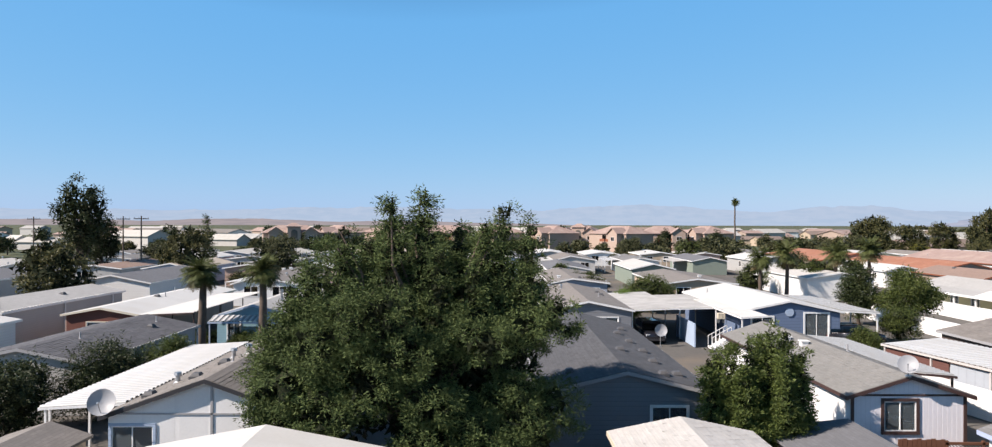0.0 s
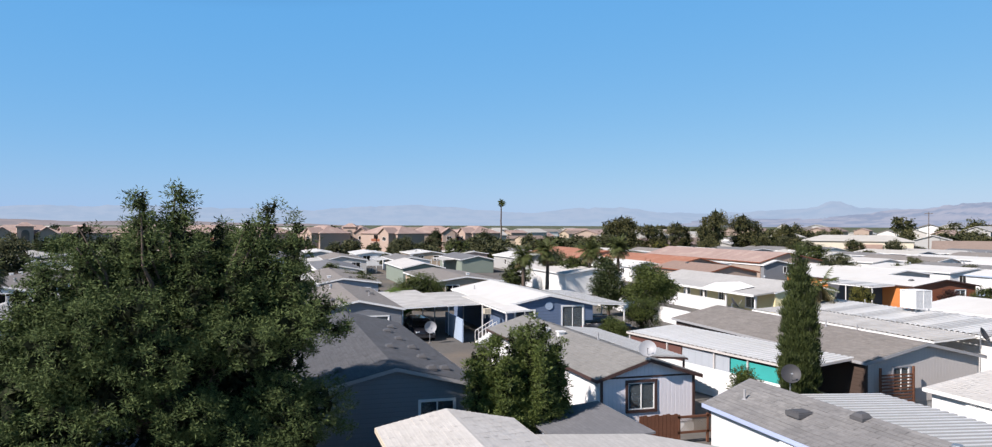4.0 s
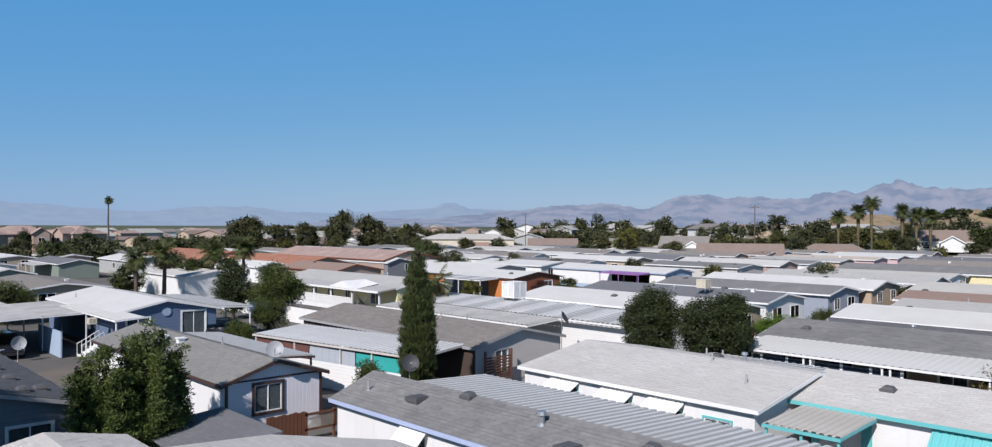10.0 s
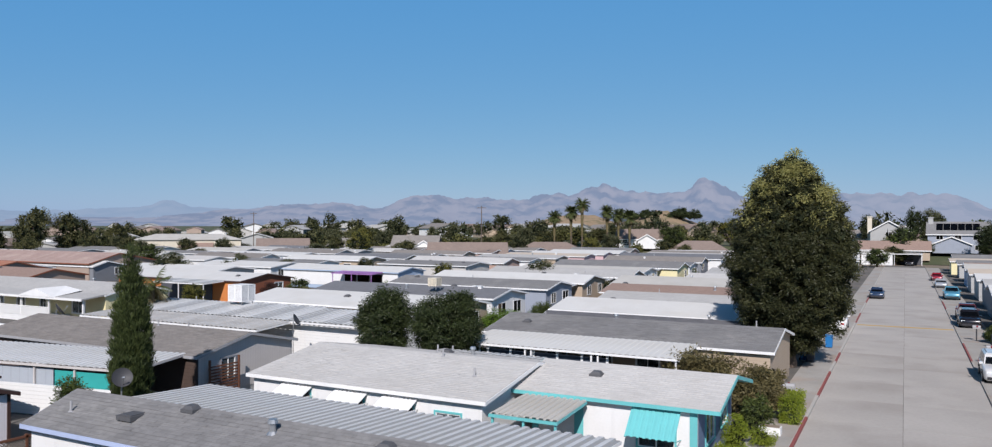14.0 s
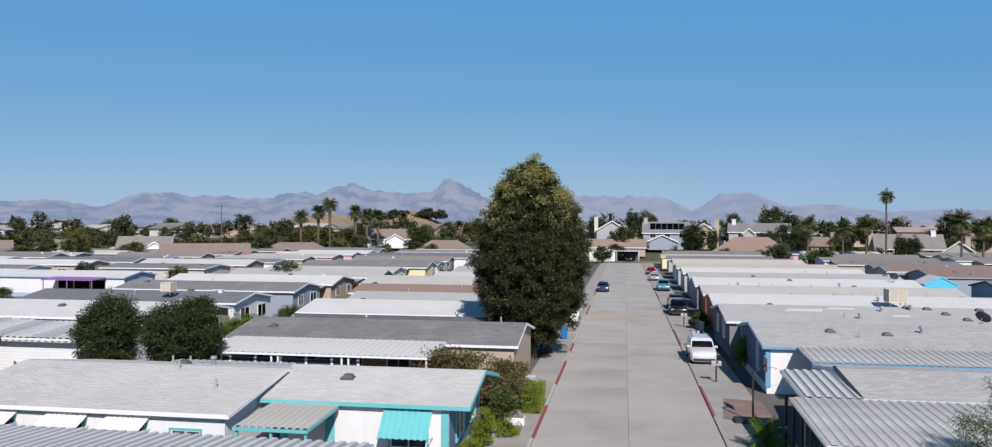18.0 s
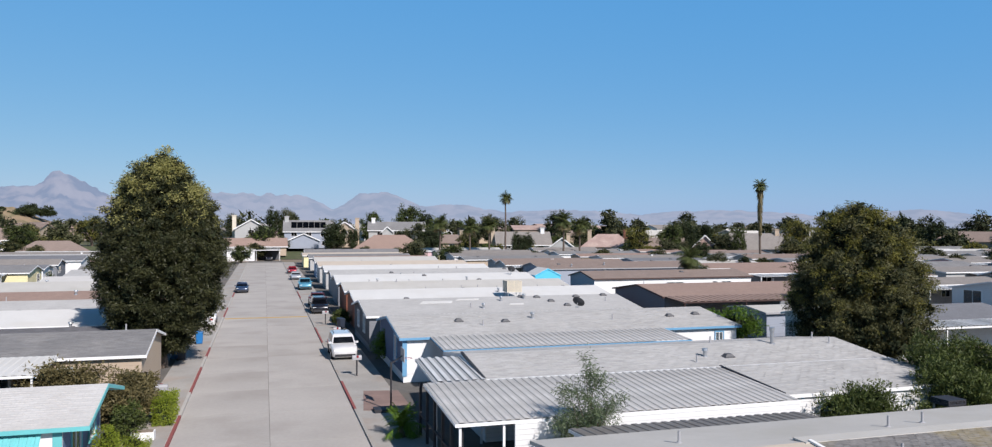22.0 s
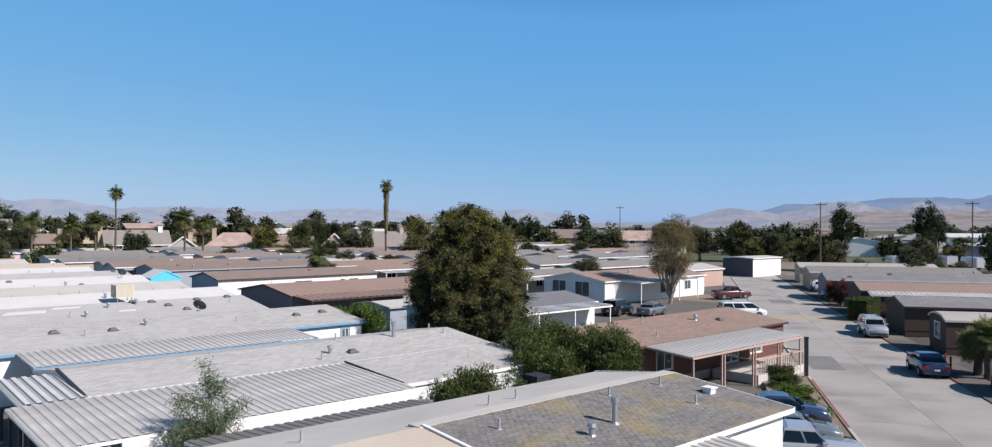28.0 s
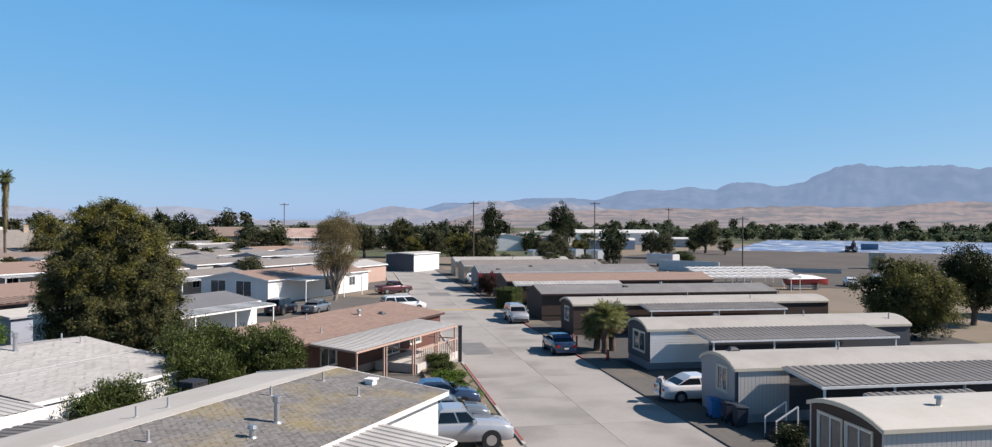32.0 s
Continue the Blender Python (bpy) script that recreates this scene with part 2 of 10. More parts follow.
# walls
def siding(name, c, pattern="lap", size=0.2, amt=0.16):
    return material(name, c, 0.75, pattern=pattern, pat_size=size, pat_amt=amt, fine=10, fine_amt=0.05, broad=0.7, broad_amt=0.06, bump=0.35)
M["w_white"] = siding("white lap siding", (0.722, 0.722, 0.712))
M["w_white_v"] = siding("white grooved siding", (0.722, 0.722, 0.717), "groove", 1.2, 0.04)
M["w_lavender"] = siding("pale lavender grooved siding", (0.75, 0.73, 0.77), "groove", 0.2, 0.12)
M["w_ash"] = siding("pale ash grey siding", (0.36, 0.36, 0.375), "groove", 0.4, 0.08)
M["w_bluegrey"] = siding("blue-grey siding", (0.3, 0.33, 0.39))
M["w_slate"] = siding("slate grey siding", (0.2, 0.21, 0.23))
M["w_blue"] = siding("blue lap siding", (0.13, 0.18, 0.28), "lap", 0.25, 0.3)
M["w_teal"] = siding("pale teal siding", (0.22, 0.38, 0.46))
M["w_yellow"] = siding("pale yellow siding", (0.74, 0.67, 0.4), "lap", 0.22, 0.14)
M["w_orange"] = siding("burnt orange stucco", (0.55, 0.2, 0.06), "groove", 3.0, 0.0)
M["w_rust"] = siding("red brown siding", (0.25, 0.09, 0.05))
M["w_brown"] = siding("dark brown siding", (0.075, 0.052, 0.042))
M["w_tan"] = siding("tan siding", (0.435, 0.348, 0.261))
M["w_beige"] = siding("beige ribbed siding", (0.52, 0.5, 0.475), "groove", 0.2, 0.35)
M["w_pink"] = siding("pink stucco", (0.6, 0.42, 0.43), "groove", 3, 0.0)
M["w_salmon"] = siding("salmon siding", (0.44, 0.31, 0.26))
# charcoal siding, also the stand-in colour for shade on walls and porches
M["w_charcoal_shade"] = siding("charcoal siding and wall shade", (0.085, 0.088, 0.1))
M["w_navy_shade"] = siding("white siding darkened to shade blue", (0.06, 0.1, 0.19))
M["w_cloud"] = siding("clouded plastic", (0.36, 0.39, 0.43), "groove", 0.6, 0.12)
M["w_bleach"] = siding("bleached grey boards", (0.52, 0.49, 0.47), "groove", 0.2, 0.14)
M["w_maroon"] = siding("dull maroon boards and porch shade", (0.13, 0.06, 0.05))
M["w_sky"] = siding("sky blue siding", (0.36, 0.45, 0.58))
M["w_cyan"] = siding("bright cyan painted wall", (0.1, 0.5, 0.7), "groove", 3, 0.0)
M["w_grey"] = siding("light grey siding", (0.4, 0.4, 0.392))
M["w_green"] = siding("grey green siding", (0.22, 0.26, 0.22))
M["w_stucco"] = siding("peach stucco", (0.36, 0.28, 0.23), "groove", 3, 0.0)
M["w_peach"] = siding("pale peach stucco", (0.4, 0.305, 0.255), "groove", 3, 0.0)
M["brick"] = material("dark red brick", (0.22, 0.09, 0.07), 0.9, pattern="shingle", pat_size=0.08, pat_amt=0.3)
# paint and trim
def paint(name, c, rough=0.55, metal=0.0, spec=0.4):
    return material(name, c, rough, metal, fine=12, fine_amt=0.06, broad=1.2, broad_amt=0.08, bump=0.05, spec=spec)
M["white"] = paint("white paint", (0.78, 0.78, 0.77))
M["turq"] = paint("turquoise paint", (0.14, 0.47, 0.48))
M["trim_blue"] = paint("blue trim paint", (0.14, 0.32, 0.5))
M["trim_lav"] = paint("pale lavender-blue trim paint", (0.4, 0.47, 0.66))
M["trim_brown"] = paint("dark brown trim", (0.07, 0.04, 0.035))
M["trim_black"] = paint("black trim", (0.03, 0.03, 0.035))
M["trim_grey"] = paint("grey trim", (0.33, 0.33, 0.34))
M["cream"] = paint("cream paint", (0.62, 0.56, 0.45))
M["purple"] = paint("purple paint", (0.32, 0.16, 0.4))
M["red_paint"] = paint("red kerb paint", (0.26, 0.075, 0.07), 0.85)
M["yellow_paint"] = paint("worn yellow road paint", (0.5, 0.33, 0.1), 0.85)
M["steel"] = paint("galvanised steel", (0.42, 0.43, 0.44), 0.4, 0.7)
M["dish"] = paint("grey dish paint", (0.33, 0.34, 0.36), 0.5)
M["dish_dark"] = paint("dark mesh dish", (0.05, 0.05, 0.055), 0.6)
M["vent"] = paint("dark roof vent", (0.09, 0.09, 0.095), 0.6)
M["plastic_blue"] = paint("blue bin plastic", (0.02, 0.16, 0.42), 0.45)
M["plastic_dark"] = paint("dark bin plastic", (0.03, 0.04, 0.06), 0.45)
M["wood"] = material("weathered red-brown wood", (0.17, 0.075, 0.045), 0.85, fine=20, fine_amt=0.25, broad=2, broad_amt=0.25)
M["wood_grey"] = material("weathered grey wood", (0.3, 0.26, 0.22), 0.9, fine=20, fine_amt=0.25, broad=2, broad_amt=0.25)
M["pole_wood"] = material("creosoted pole wood", (0.14, 0.11, 0.09), 0.9, fine=20, fine_amt=0.25)
M["cloth_teal"] = paint("teal canvas", (0.03, 0.32, 0.3), 0.9)
M["curtain"] = paint("white curtain", (0.7, 0.7, 0.68), 0.9)
M["interior"] = paint("dim interior panel", (0.12, 0.11, 0.1), 0.9)
M["glass"] = glass_material("window glass")
M["car_glass"] = glass_material("tinted car glass", (0.018, 0.021, 0.025))
# ground
M["concrete"] = material("pale worn concrete", (0.42, 0.394, 0.364), 0.9, fine=5, fine_amt=0.1, broad=0.22, broad_amt=0.16, stain=(0.27, 0.245, 0.22), stain_amt=0.5, bump=0.2, per_object=0.03, shifted=True)
M["concrete_grey"] = material("greyer worn concrete", (0.345, 0.33, 0.31), 0.9, fine=5, fine_amt=0.1, broad=0.2, broad_amt=0.2, stain=(0.2, 0.19, 0.18), stain_amt=0.6, bump=0.2, per_object=0.04, shifted=True)
M["kerb"] = material("concrete kerb", (0.45, 0.43, 0.4), 0.9, fine=9, broad=0.8, broad_amt=0.15)
M["drive"] = material("concrete driveway", (0.365, 0.348, 0.322), 0.9, fine=6, fine_amt=0.12, broad=0.4, broad_amt=0.2, stain=(0.3, 0.22, 0.17), stain_amt=0.5)
M["asphalt_patch"] = material("asphalt patch", (0.2, 0.2, 0.2), 0.9, fine=16, broad=1.0)
M["joint"] = material("dark joint filler", (0.16, 0.15, 0.14), 0.95)
M["soil"] = material("dry soil and gravel", (0.26, 0.21, 0.16), 0.95, fine=4, fine_amt=0.2, broad=0.15, broad_amt=0.3, stain=(0.12, 0.13, 0.06), stain_amt=0.6, bump=0.5)
M["dirt"] = material("bare graded dirt", (0.118, 0.102, 0.09), 0.95, fine=0.6, fine_amt=0.2, broad=0.06, broad_amt=0.35, stain=(0.09, 0.085, 0.06), stain_amt=0.6)
M["tarp"] = material("blue-white plastic field sheeting", (0.2, 0.27, 0.42), 0.4, fine=0.12, fine_amt=0.4, broad=0.03, broad_amt=0.5, stain=(0.62, 0.64, 0.68), stain_amt=1.0, spec=0.5)
M["black"] = paint("black rubber", (0.02, 0.02, 0.022), 0.8)
M["chrome"] = paint("bright metal rim", (0.5, 0.5, 0.52), 0.3, 0.9)
M["lamp_red"] = paint("red tail lamp", (0.4, 0.02, 0.02), 0.25)
M["lamp_white"] = paint("clear headlamp", (0.75, 0.78, 0.8), 0.15)
def car_paint(name, c):
    m = paint(name, c, 0.25, 0.2, 0.5)
    m.node_tree.nodes["Principled BSDF"].inputs["Coat Weight"].default_value = 0.7
    return m
M["car_white"] = car_paint("white car paint", (0.75, 0.75, 0.75))
M["car_black"] = car_paint("black car paint", (0.015, 0.015, 0.02))
M["car_navy"] = car_paint("dark blue car paint", (0.03, 0.05, 0.1))
M["car_silver"] = car_paint("silver car paint", (0.38, 0.4, 0.43))
M["car_grey"] = car_paint("grey car paint", (0.16, 0.18, 0.2))
M["car_red"] = car_paint("red car paint", (0.3, 0.02, 0.03))
M["car_maroon"] = car_paint("maroon car paint", (0.1, 0.03, 0.04))
M["car_blue"] = car_paint("light blue car paint", (0.1, 0.3, 0.42))
# plants
M["bark"] = material("grey-brown bark", (0.13, 0.1, 0.08), 0.95, fine=12, fine_amt=0.3, broad=2.5, broad_amt=0.3, bump=0.7)
M["bark_pale"] = material("pale bark", (0.32, 0.27, 0.22), 0.95, fine=12, fine_amt=0.3, broad=2.5, broad_amt=0.3, bump=0.6)
M["leaf_big"] = leaf_material("dark green pinnate leaves", (0.042, 0.064, 0.021), (0.175, 0.23, 0.078), 0.1, 0.8)
M["leaf_dark"] = leaf_material("dark glossy leaves", (0.018, 0.028, 0.011), (0.085, 0.105, 0.034), 0.12, 0.5)
M["leaf_flower"] = leaf_material("pale yellow blossom", (0.2, 0.2, 0.06), (0.55, 0.5, 0.2), 0.35)
M["leaf_mid"] = leaf_material("mid green leaves", (0.035, 0.052, 0.014), (0.19, 0.225, 0.06), 0.28)
M["leaf_bright"] = leaf_material("bright green leaves", (0.07, 0.13, 0.015), (0.22, 0.34, 0.05))
M["leaf_olive"] = leaf_material("olive leaves", (0.075, 0.08, 0.025), (0.28, 0.26, 0.09))
M["leaf_grey"] = leaf_material("grey green leaves", (0.075, 0.105, 0.055), (0.27, 0.33, 0.18))
M["leaf_cyp"] = leaf_material("cypress foliage", (0.03, 0.045, 0.016), (0.15, 0.18, 0.055), 0.25)
M["leaf_rust"] = leaf_material("rusty olive foliage", (0.042, 0.045, 0.017), (0.235, 0.22, 0.085), 0.15)
M["leaf_thin"] = leaf_material("thin yellow-brown foliage", (0.12, 0.098, 0.045), (0.36, 0.3, 0.15))
M["leaf_purple"] = leaf_material("purple brown foliage", (0.05, 0.025, 0.022), (0.13, 0.07, 0.06))
M["leaf_palm"] = leaf_material("palm fronds", (0.05, 0.065, 0.02), (0.17, 0.19, 0.07), 0.2)
M["leaf_yucca"] = leaf_material("pale green yucca leaves", (0.13, 0.145, 0.05), (0.45, 0.46, 0.2), 0.4)
# near-black colour stands for the shade inside crowns
M["leaf_inner_shade"] = leaf_material("inner twigs and foliage darkened for shade", (0.012, 0.017, 0.007), (0.035, 0.042, 0.016), 0.05, 0.9)
M["leaf_far"] = leaf_material("distant woodland foliage", (0.055, 0.062, 0.032), (0.2, 0.195, 0.085), 0.25)
M["leaf_lime"] = leaf_material("bright yellow-green clipped foliage", (0.2, 0.26, 0.025), (0.46, 0.5, 0.08), 0.5)
M["leaf_brush"] = leaf_material("brown-tipped olive foliage", (0.085, 0.072, 0.03), (0.31, 0.26, 0.12), 0.25)
M["leaf_oval"] = leaf_material("dark brownish green leaves", (0.024, 0.028, 0.012), (0.1, 0.1, 0.036), 0.12, 0.5)
# haze of the distance is mixed into this leaf colour
M["leaf_haze"] = leaf_material("foliage paled for haze", (0.1, 0.135, 0.075), (0.24, 0.29, 0.14), 0.3)
M["leaf_fresh"] = leaf_material("fresh green leaves", (0.05, 0.074, 0.02), (0.22, 0.275, 0.075), 0.22)
M["leaf_gold"] = leaf_material("yellow-green foliage", (0.1, 0.1, 0.022), (0.4, 0.36, 0.085), 0.4)
M["flower_red"] = leaf_material("red bougainvillea", (0.2, 0.02, 0.03), (0.4, 0.06, 0.08), 0.3)

# ---- building tools ----
class Shape:
    """Gathers boxes, prisms and tubes into one mesh."""

    def __init__(self):
        self.v, self.f = [], []

    def add(self, verts, faces):
        k = len(self.v)
        self.v += [tuple(p) for p in verts]
        self.f += [tuple(i + k for i in q) for q in faces]
        return self

    def box(self, x0, x1, y0, y1, z0, z1):
        return self.add([(x0, y0, z0), (x1, y0, z0), (x1, y1, z0), (x0, y1, z0), (x0, y0, z1), (x1, y0, z1), (x1, y1, z1), (x0, y1, z1)],
                        [(0, 3, 2, 1), (4, 5, 6, 7), (0, 1, 5, 4), (1, 2, 6, 5), (2, 3, 7, 6), (3, 0, 4, 7)])

    def beam(self, p, q, w, h=None):
        """A square bar from p to q."""
        p, q = Vector(p), Vector(q)
        d = (q - p).normalized()
        side = d.cross(Vector((0, 0, 1)))
        side = side.normalized() if side.length > 1e-4 else Vector((1, 0, 0))
        up = side.cross(d)
        a, b = side * w / 2, up * (h or w) / 2
        return self.add([p - a - b, p + a - b, p + a + b, p - a + b, q - a - b, q + a - b, q + a + b, q - a + b],
                        [(0, 3, 2, 1), (4, 5, 6, 7), (0, 1, 5, 4), (1, 2, 6, 5), (2, 3, 7, 6), (3, 0, 4, 7)])

    def tube(self, p, q, r, r2=None, n=8, cap=True):
        p, q = Vector(p), Vector(q)
        d = (q - p).normalized()
        a = d.cross(Vector((0.31, 0.17, 0.93)))
        a = a.normalized() if a.length > 1e-4 else Vector((1, 0, 0))
        b = d.cross(a)
        r2 = r if r2 is None else r2
        ring = [(math.cos(2 * math.pi * i / n), math.sin(2 * math.pi * i / n)) for i in range(n)]
        vs = [p + (a * c + b * s) * r for c, s in ring] + [q + (a * c + b * s) * r2 for c, s in ring]
        fs = [(i, (i + 1) % n, n + (i + 1) % n, n + i) for i in range(n)]
        if cap:
            fs += [tuple(range(n - 1, -1, -1)), tuple(range(n, 2 * n))]
        return self.add(vs, fs)

    def prism_x(self, outline, x0, x1):
        """A closed outline of (y, z) pushed out along x."""
        n = len(outline)
        vs = [(x0, y, z) for y, z in outline] + [(x1, y, z) for y, z in outline]
        fs = [tuple(range(n)), tuple(range(2 * n - 1, n - 1, -1))] + [(i + n, (i + 1) % n + n, (i + 1) % n, i) for i in range(n)]
        return self.add(vs, fs)

    def prism_z(self, outline, z0, z1):
        n = len(outline)
        vs = [(x, y, z0) for x, y in outline] + [(x, y, z1) for x, y in outline]
        fs = [tuple(range(n - 1, -1, -1)), tuple(range(n, 2 * n))] + [(i, (i + 1) % n, (i + 1) % n + n, i + n) for i in range(n)]
        return self.add(vs, fs)

    def loft(self, rings, close=True):
        n = len(rings[0])
        k = [p for r in rings for p in r]
        fs = [(j * n + i, j * n + (i + 1) % n, (j + 1) * n + (i + 1) % n, (j + 1) * n + i) for j in range(len(rings) - 1) for i in range(n)]
        if close:
            fs += [tuple(range(n - 1, -1, -1)), tuple(range(len(k) - n, len(k)))]
        return self.add(k, fs)

    def mesh(self, name, mat, smooth=False):
        me = bpy.data.meshes.new(name)
        me.from_pydata(self.v, [], self.f)
        me.materials.append(M[mat] if isinstance(mat, str) else mat)
        bm = bmesh.new()
        bm.from_mesh(me)
        bmesh.ops.recalc_face_normals(bm, faces=bm.faces)
        bm.to_mesh(me)
        bm.free()
        if smooth:
            me.polygons.foreach_set("use_smooth", [True] * len(me.polygons))
        return me


def thing(name, m, label, category, group="", kind=""):
    ob = new(name)
    ob.empty_display_size = 0.3
    ob.matrix_world = m
    return tagged(ob, label, category, group, kind)


def part(name, me, parent, label="", m=None):
    ob = new(name, me)
    ob.parent = parent
    if m is not None:
        ob.matrix_local = m
    return tagged(ob, label)


def solid(name, shape, mat, label, category, group="", kind="", m=None, smooth=False):
    """A thing, or a piece of the setting, that is one mesh."""
    ob = new(name, shape.mesh(name, mat, smooth))
    if m is not None:
        ob.matrix_world = m
    return tagged(ob, label, category, group, kind)


# ---- windows, doors and walls ----
WINDOW_MESHES = {}


def window_meshes(w, h, trim, thick, bars):
    key = (round(w, 2), round(h, 2), trim, thick, bars)
    if key not in WINDOW_MESHES:
        f = Shape()
        t = thick
        f.box(-w / 2 - t, w / 2 + t, -0.05, 0.06, h, h + t).box(-w / 2 - t, w / 2 + t, -0.07, 0.06, -t, 0)
        f.box(-w / 2 - t, -w / 2, -0.05, 0.06, 0, h).box(w / 2, w / 2 + t, -0.05, 0.06, 0, h)
        s = Shape()
        a = 0.045
        s.box(-w / 2, w / 2, -0.02, 0.04, 0, a).box(-w / 2, w / 2, -0.02, 0.04, h - a, h)
        s.box(-w / 2, -w / 2 + a, -0.02, 0.04, a, h - a).box(w / 2 - a, w / 2, -0.02, 0.04, a, h - a)
        if bars:
            s.box(-a / 2, a / 2, -0.02, 0.04, a, h - a)
        p = Shape().box(-w / 2 + a, w / 2 - a, 0.015, 0.02, a, h - a)
        WINDOW_MESHES[key] = (f.mesh("casing", trim), s.mesh("sash", "white"), p.mesh("pane", "glass"))
    return WINDOW_MESHES[key]


def add_window(parent, m, w, h, trim="white", thick=0.08, bars=True, curtain=False):
    f, s, p = window_meshes(w, h, trim, thick, bars)
    win = part("window", f, parent, "", m)
    part("sash", s, win)
    pane = part("pane", p, win)
    pane.visible_shadow = False
    if curtain:
        c = Shape()
        n = 14
        for i in range(n):
            x = -w / 2 + w * i / n
            c.box(x, x + w / n * 0.8, 0.2 + 0.03 * (i % 2), 0.22 + 0.03 * (i % 2), 0.02, h - 0.02)
        part("curtain", c.mesh("curtain", "curtain"), win, "white hanging blinds")
    return win


def wall_shape(length, z0, z1, holes, t=0.1):
    """A wall along x, centred, outer face at y = 0, with rectangular holes (centre, width, sill, height), as one closed skin."""
    xs = sorted({-length / 2, length / 2, *[round(min(max(h[0] + s * h[1] / 2, -length / 2), length / 2), 4) for h in holes for s in (-1, 1)]})
    zs = sorted({z0, z1, *[round(min(max(v, z0), z1), 4) for h in holes for v in (h[2], h[2] + h[3])]})
    nx, nz = len(xs) - 1, len(zs) - 1

    def full(i, k):
        if not (0 <= i < nx and 0 <= k < nz):
            return False
        mx, mz = (xs[i] + xs[i + 1]) / 2, (zs[k] + zs[k + 1]) / 2
        return not any(abs(h[0] - mx) < h[1] / 2 and h[2] < mz < h[2] + h[3] for h in holes)

    ids, vs, fs = {}, [], []

    def at(i, k, back):
        key = (i, k, back)
        if key not in ids:
            ids[key] = len(vs)
            vs.append((xs[i], t if back else 0.0, zs[k]))
        return ids[key]

    for i in range(nx):
        for k in range(nz):
            if not full(i, k):
                continue
            fs.append((at(i, k, 0), at(i + 1, k, 0), at(i + 1, k + 1, 0), at(i, k + 1, 0)))
            fs.append((at(i, k + 1, 1), at(i + 1, k + 1, 1), at(i + 1, k, 1), at(i, k, 1)))
            for di, dk, a, b in ((-1, 0, (i, k + 1), (i, k)), (1, 0, (i + 1, k), (i + 1, k + 1)), (0, -1, (i, k), (i + 1, k)), (0, 1, (i + 1, k + 1), (i, k + 1))):
                if not full(i + di, k + dk):
                    fs.append((at(*b, 0), at(*a, 0), at(*a, 1), at(*b, 1)))
    return Shape().add(vs, fs)


def ribbed(width, depth, drop, n, rib=0.055, t=0.012):
    """One sheet of n ribs across x, running out along -y and falling by drop."""
    w = width / n
    a, b = w * 0.36, w * 0.44
    line = []
    for i in range(n):
        line += [(i * w, 0), (i * w + a, 0), (i * w + b, rib), ((i + 1) * w - (b - a), rib)]
    line.append((width, 0))
    k = len(line)
    vs = [(x, 0, z) for x, z in line] + [(x, -depth, z - drop) for x, z in line] + [(x, 0, z + t) for x, z in line] + [(x, -depth, z - drop + t) for x, z in line]
    fs = []
    for i in range(k - 1):
        fs += [(i, i + 1, k + i + 1, k + i), (2 * k + i, 3 * k + i, 3 * k + i + 1, 2 * k + i + 1), (k + i, k + i + 1, 3 * k + i + 1, 3 * k + i), (i, 2 * k + i, 2 * k + i + 1, i + 1)]
    fs += [(0, k, 3 * k, 2 * k), (k - 1, 3 * k - 1, 4 * k - 1, 2 * k - 1)]
    return Shape().add(vs, fs)


def gable(half, eave, ridge, over=0.3, ridge_y=0.0, over2=None):
    """Roof profile of (y, z), from the south eave to the north one; the slope goes on past the wall."""
    ks, kn = (ridge - eave) / (half + ridge_y), (ridge - eave) / (half - ridge_y)
    o2 = over if over2 is None else over2
    return [(-half - over, eave - ks * over), (ridge_y, ridge), (half + o2, eave - kn * o2)]


def bow(half, eave, ridge, over=0.08, n=9):
    return [(y, eave + (ridge - eave) * (1 - (abs(y) / half) ** 2.4)) for y in np.linspace(-half - over, half + over, n).tolist()]


def courses(prof, xa, xb, seed, row=0.2, tab=0.5):
    """Shingles laid in courses over the slopes of a roof, each lapping the one below and lifting a little."""
    rng = np.random.default_rng(seed)
    vs, fs = [], []
    for (ya, za), (yb, zb) in zip(prof, prof[1:]):
        if za > zb:
            ya, za, yb, zb = yb, zb, ya, za
        run = math.hypot(yb - ya, zb - za)
        uy, uz = (yb - ya) / run, (zb - za) / run
        ny, nz = (-uz, uy) if uy > 0 else (uz, -uy)
        rows = max(1, int(run / row))
        cols = int((xb - xa) / tab)
        for j in range(rows):
            cut = np.clip(xa + (np.arange(cols + 1) + (j % 3) / 3.0) * tab, xa, xb)
            cut[0], cut[-1] = xa, xb
            lift = rng.uniform(0.008, 0.022, cols)
            slip = rng.uniform(-0.012, 0.012, cols)
            for i in range(cols):
                if cut[i + 1] - cut[i] < 0.03:
                    continue
                d0, d1 = max(0.0, j * row + slip[i]), (j + 1) * row + 0.01
                x0, x1 = cut[i] + 0.006, cut[i + 1] - 0.006
                k = len(vs)
                lo, hi, up = (ya + uy * d0, za + uz * d0), (ya + uy * d1, za + uz * d1), lift[i]
                vs += [(x0, lo[0], lo[1]), (x1, lo[0], lo[1]), (x1, lo[0] + ny * up, lo[1] + nz * up), (x0, lo[0] + ny * up, lo[1] + nz * up),
                       (x1, hi[0] + ny * 0.005, hi[1] + nz * 0.005), (x0, hi[0] + ny * 0.005, hi[1] + nz * 0.005)]
                fs += [(k, k + 1, k + 2, k + 3), (k + 3, k + 2, k + 4, k + 5)]
    return vs, fs


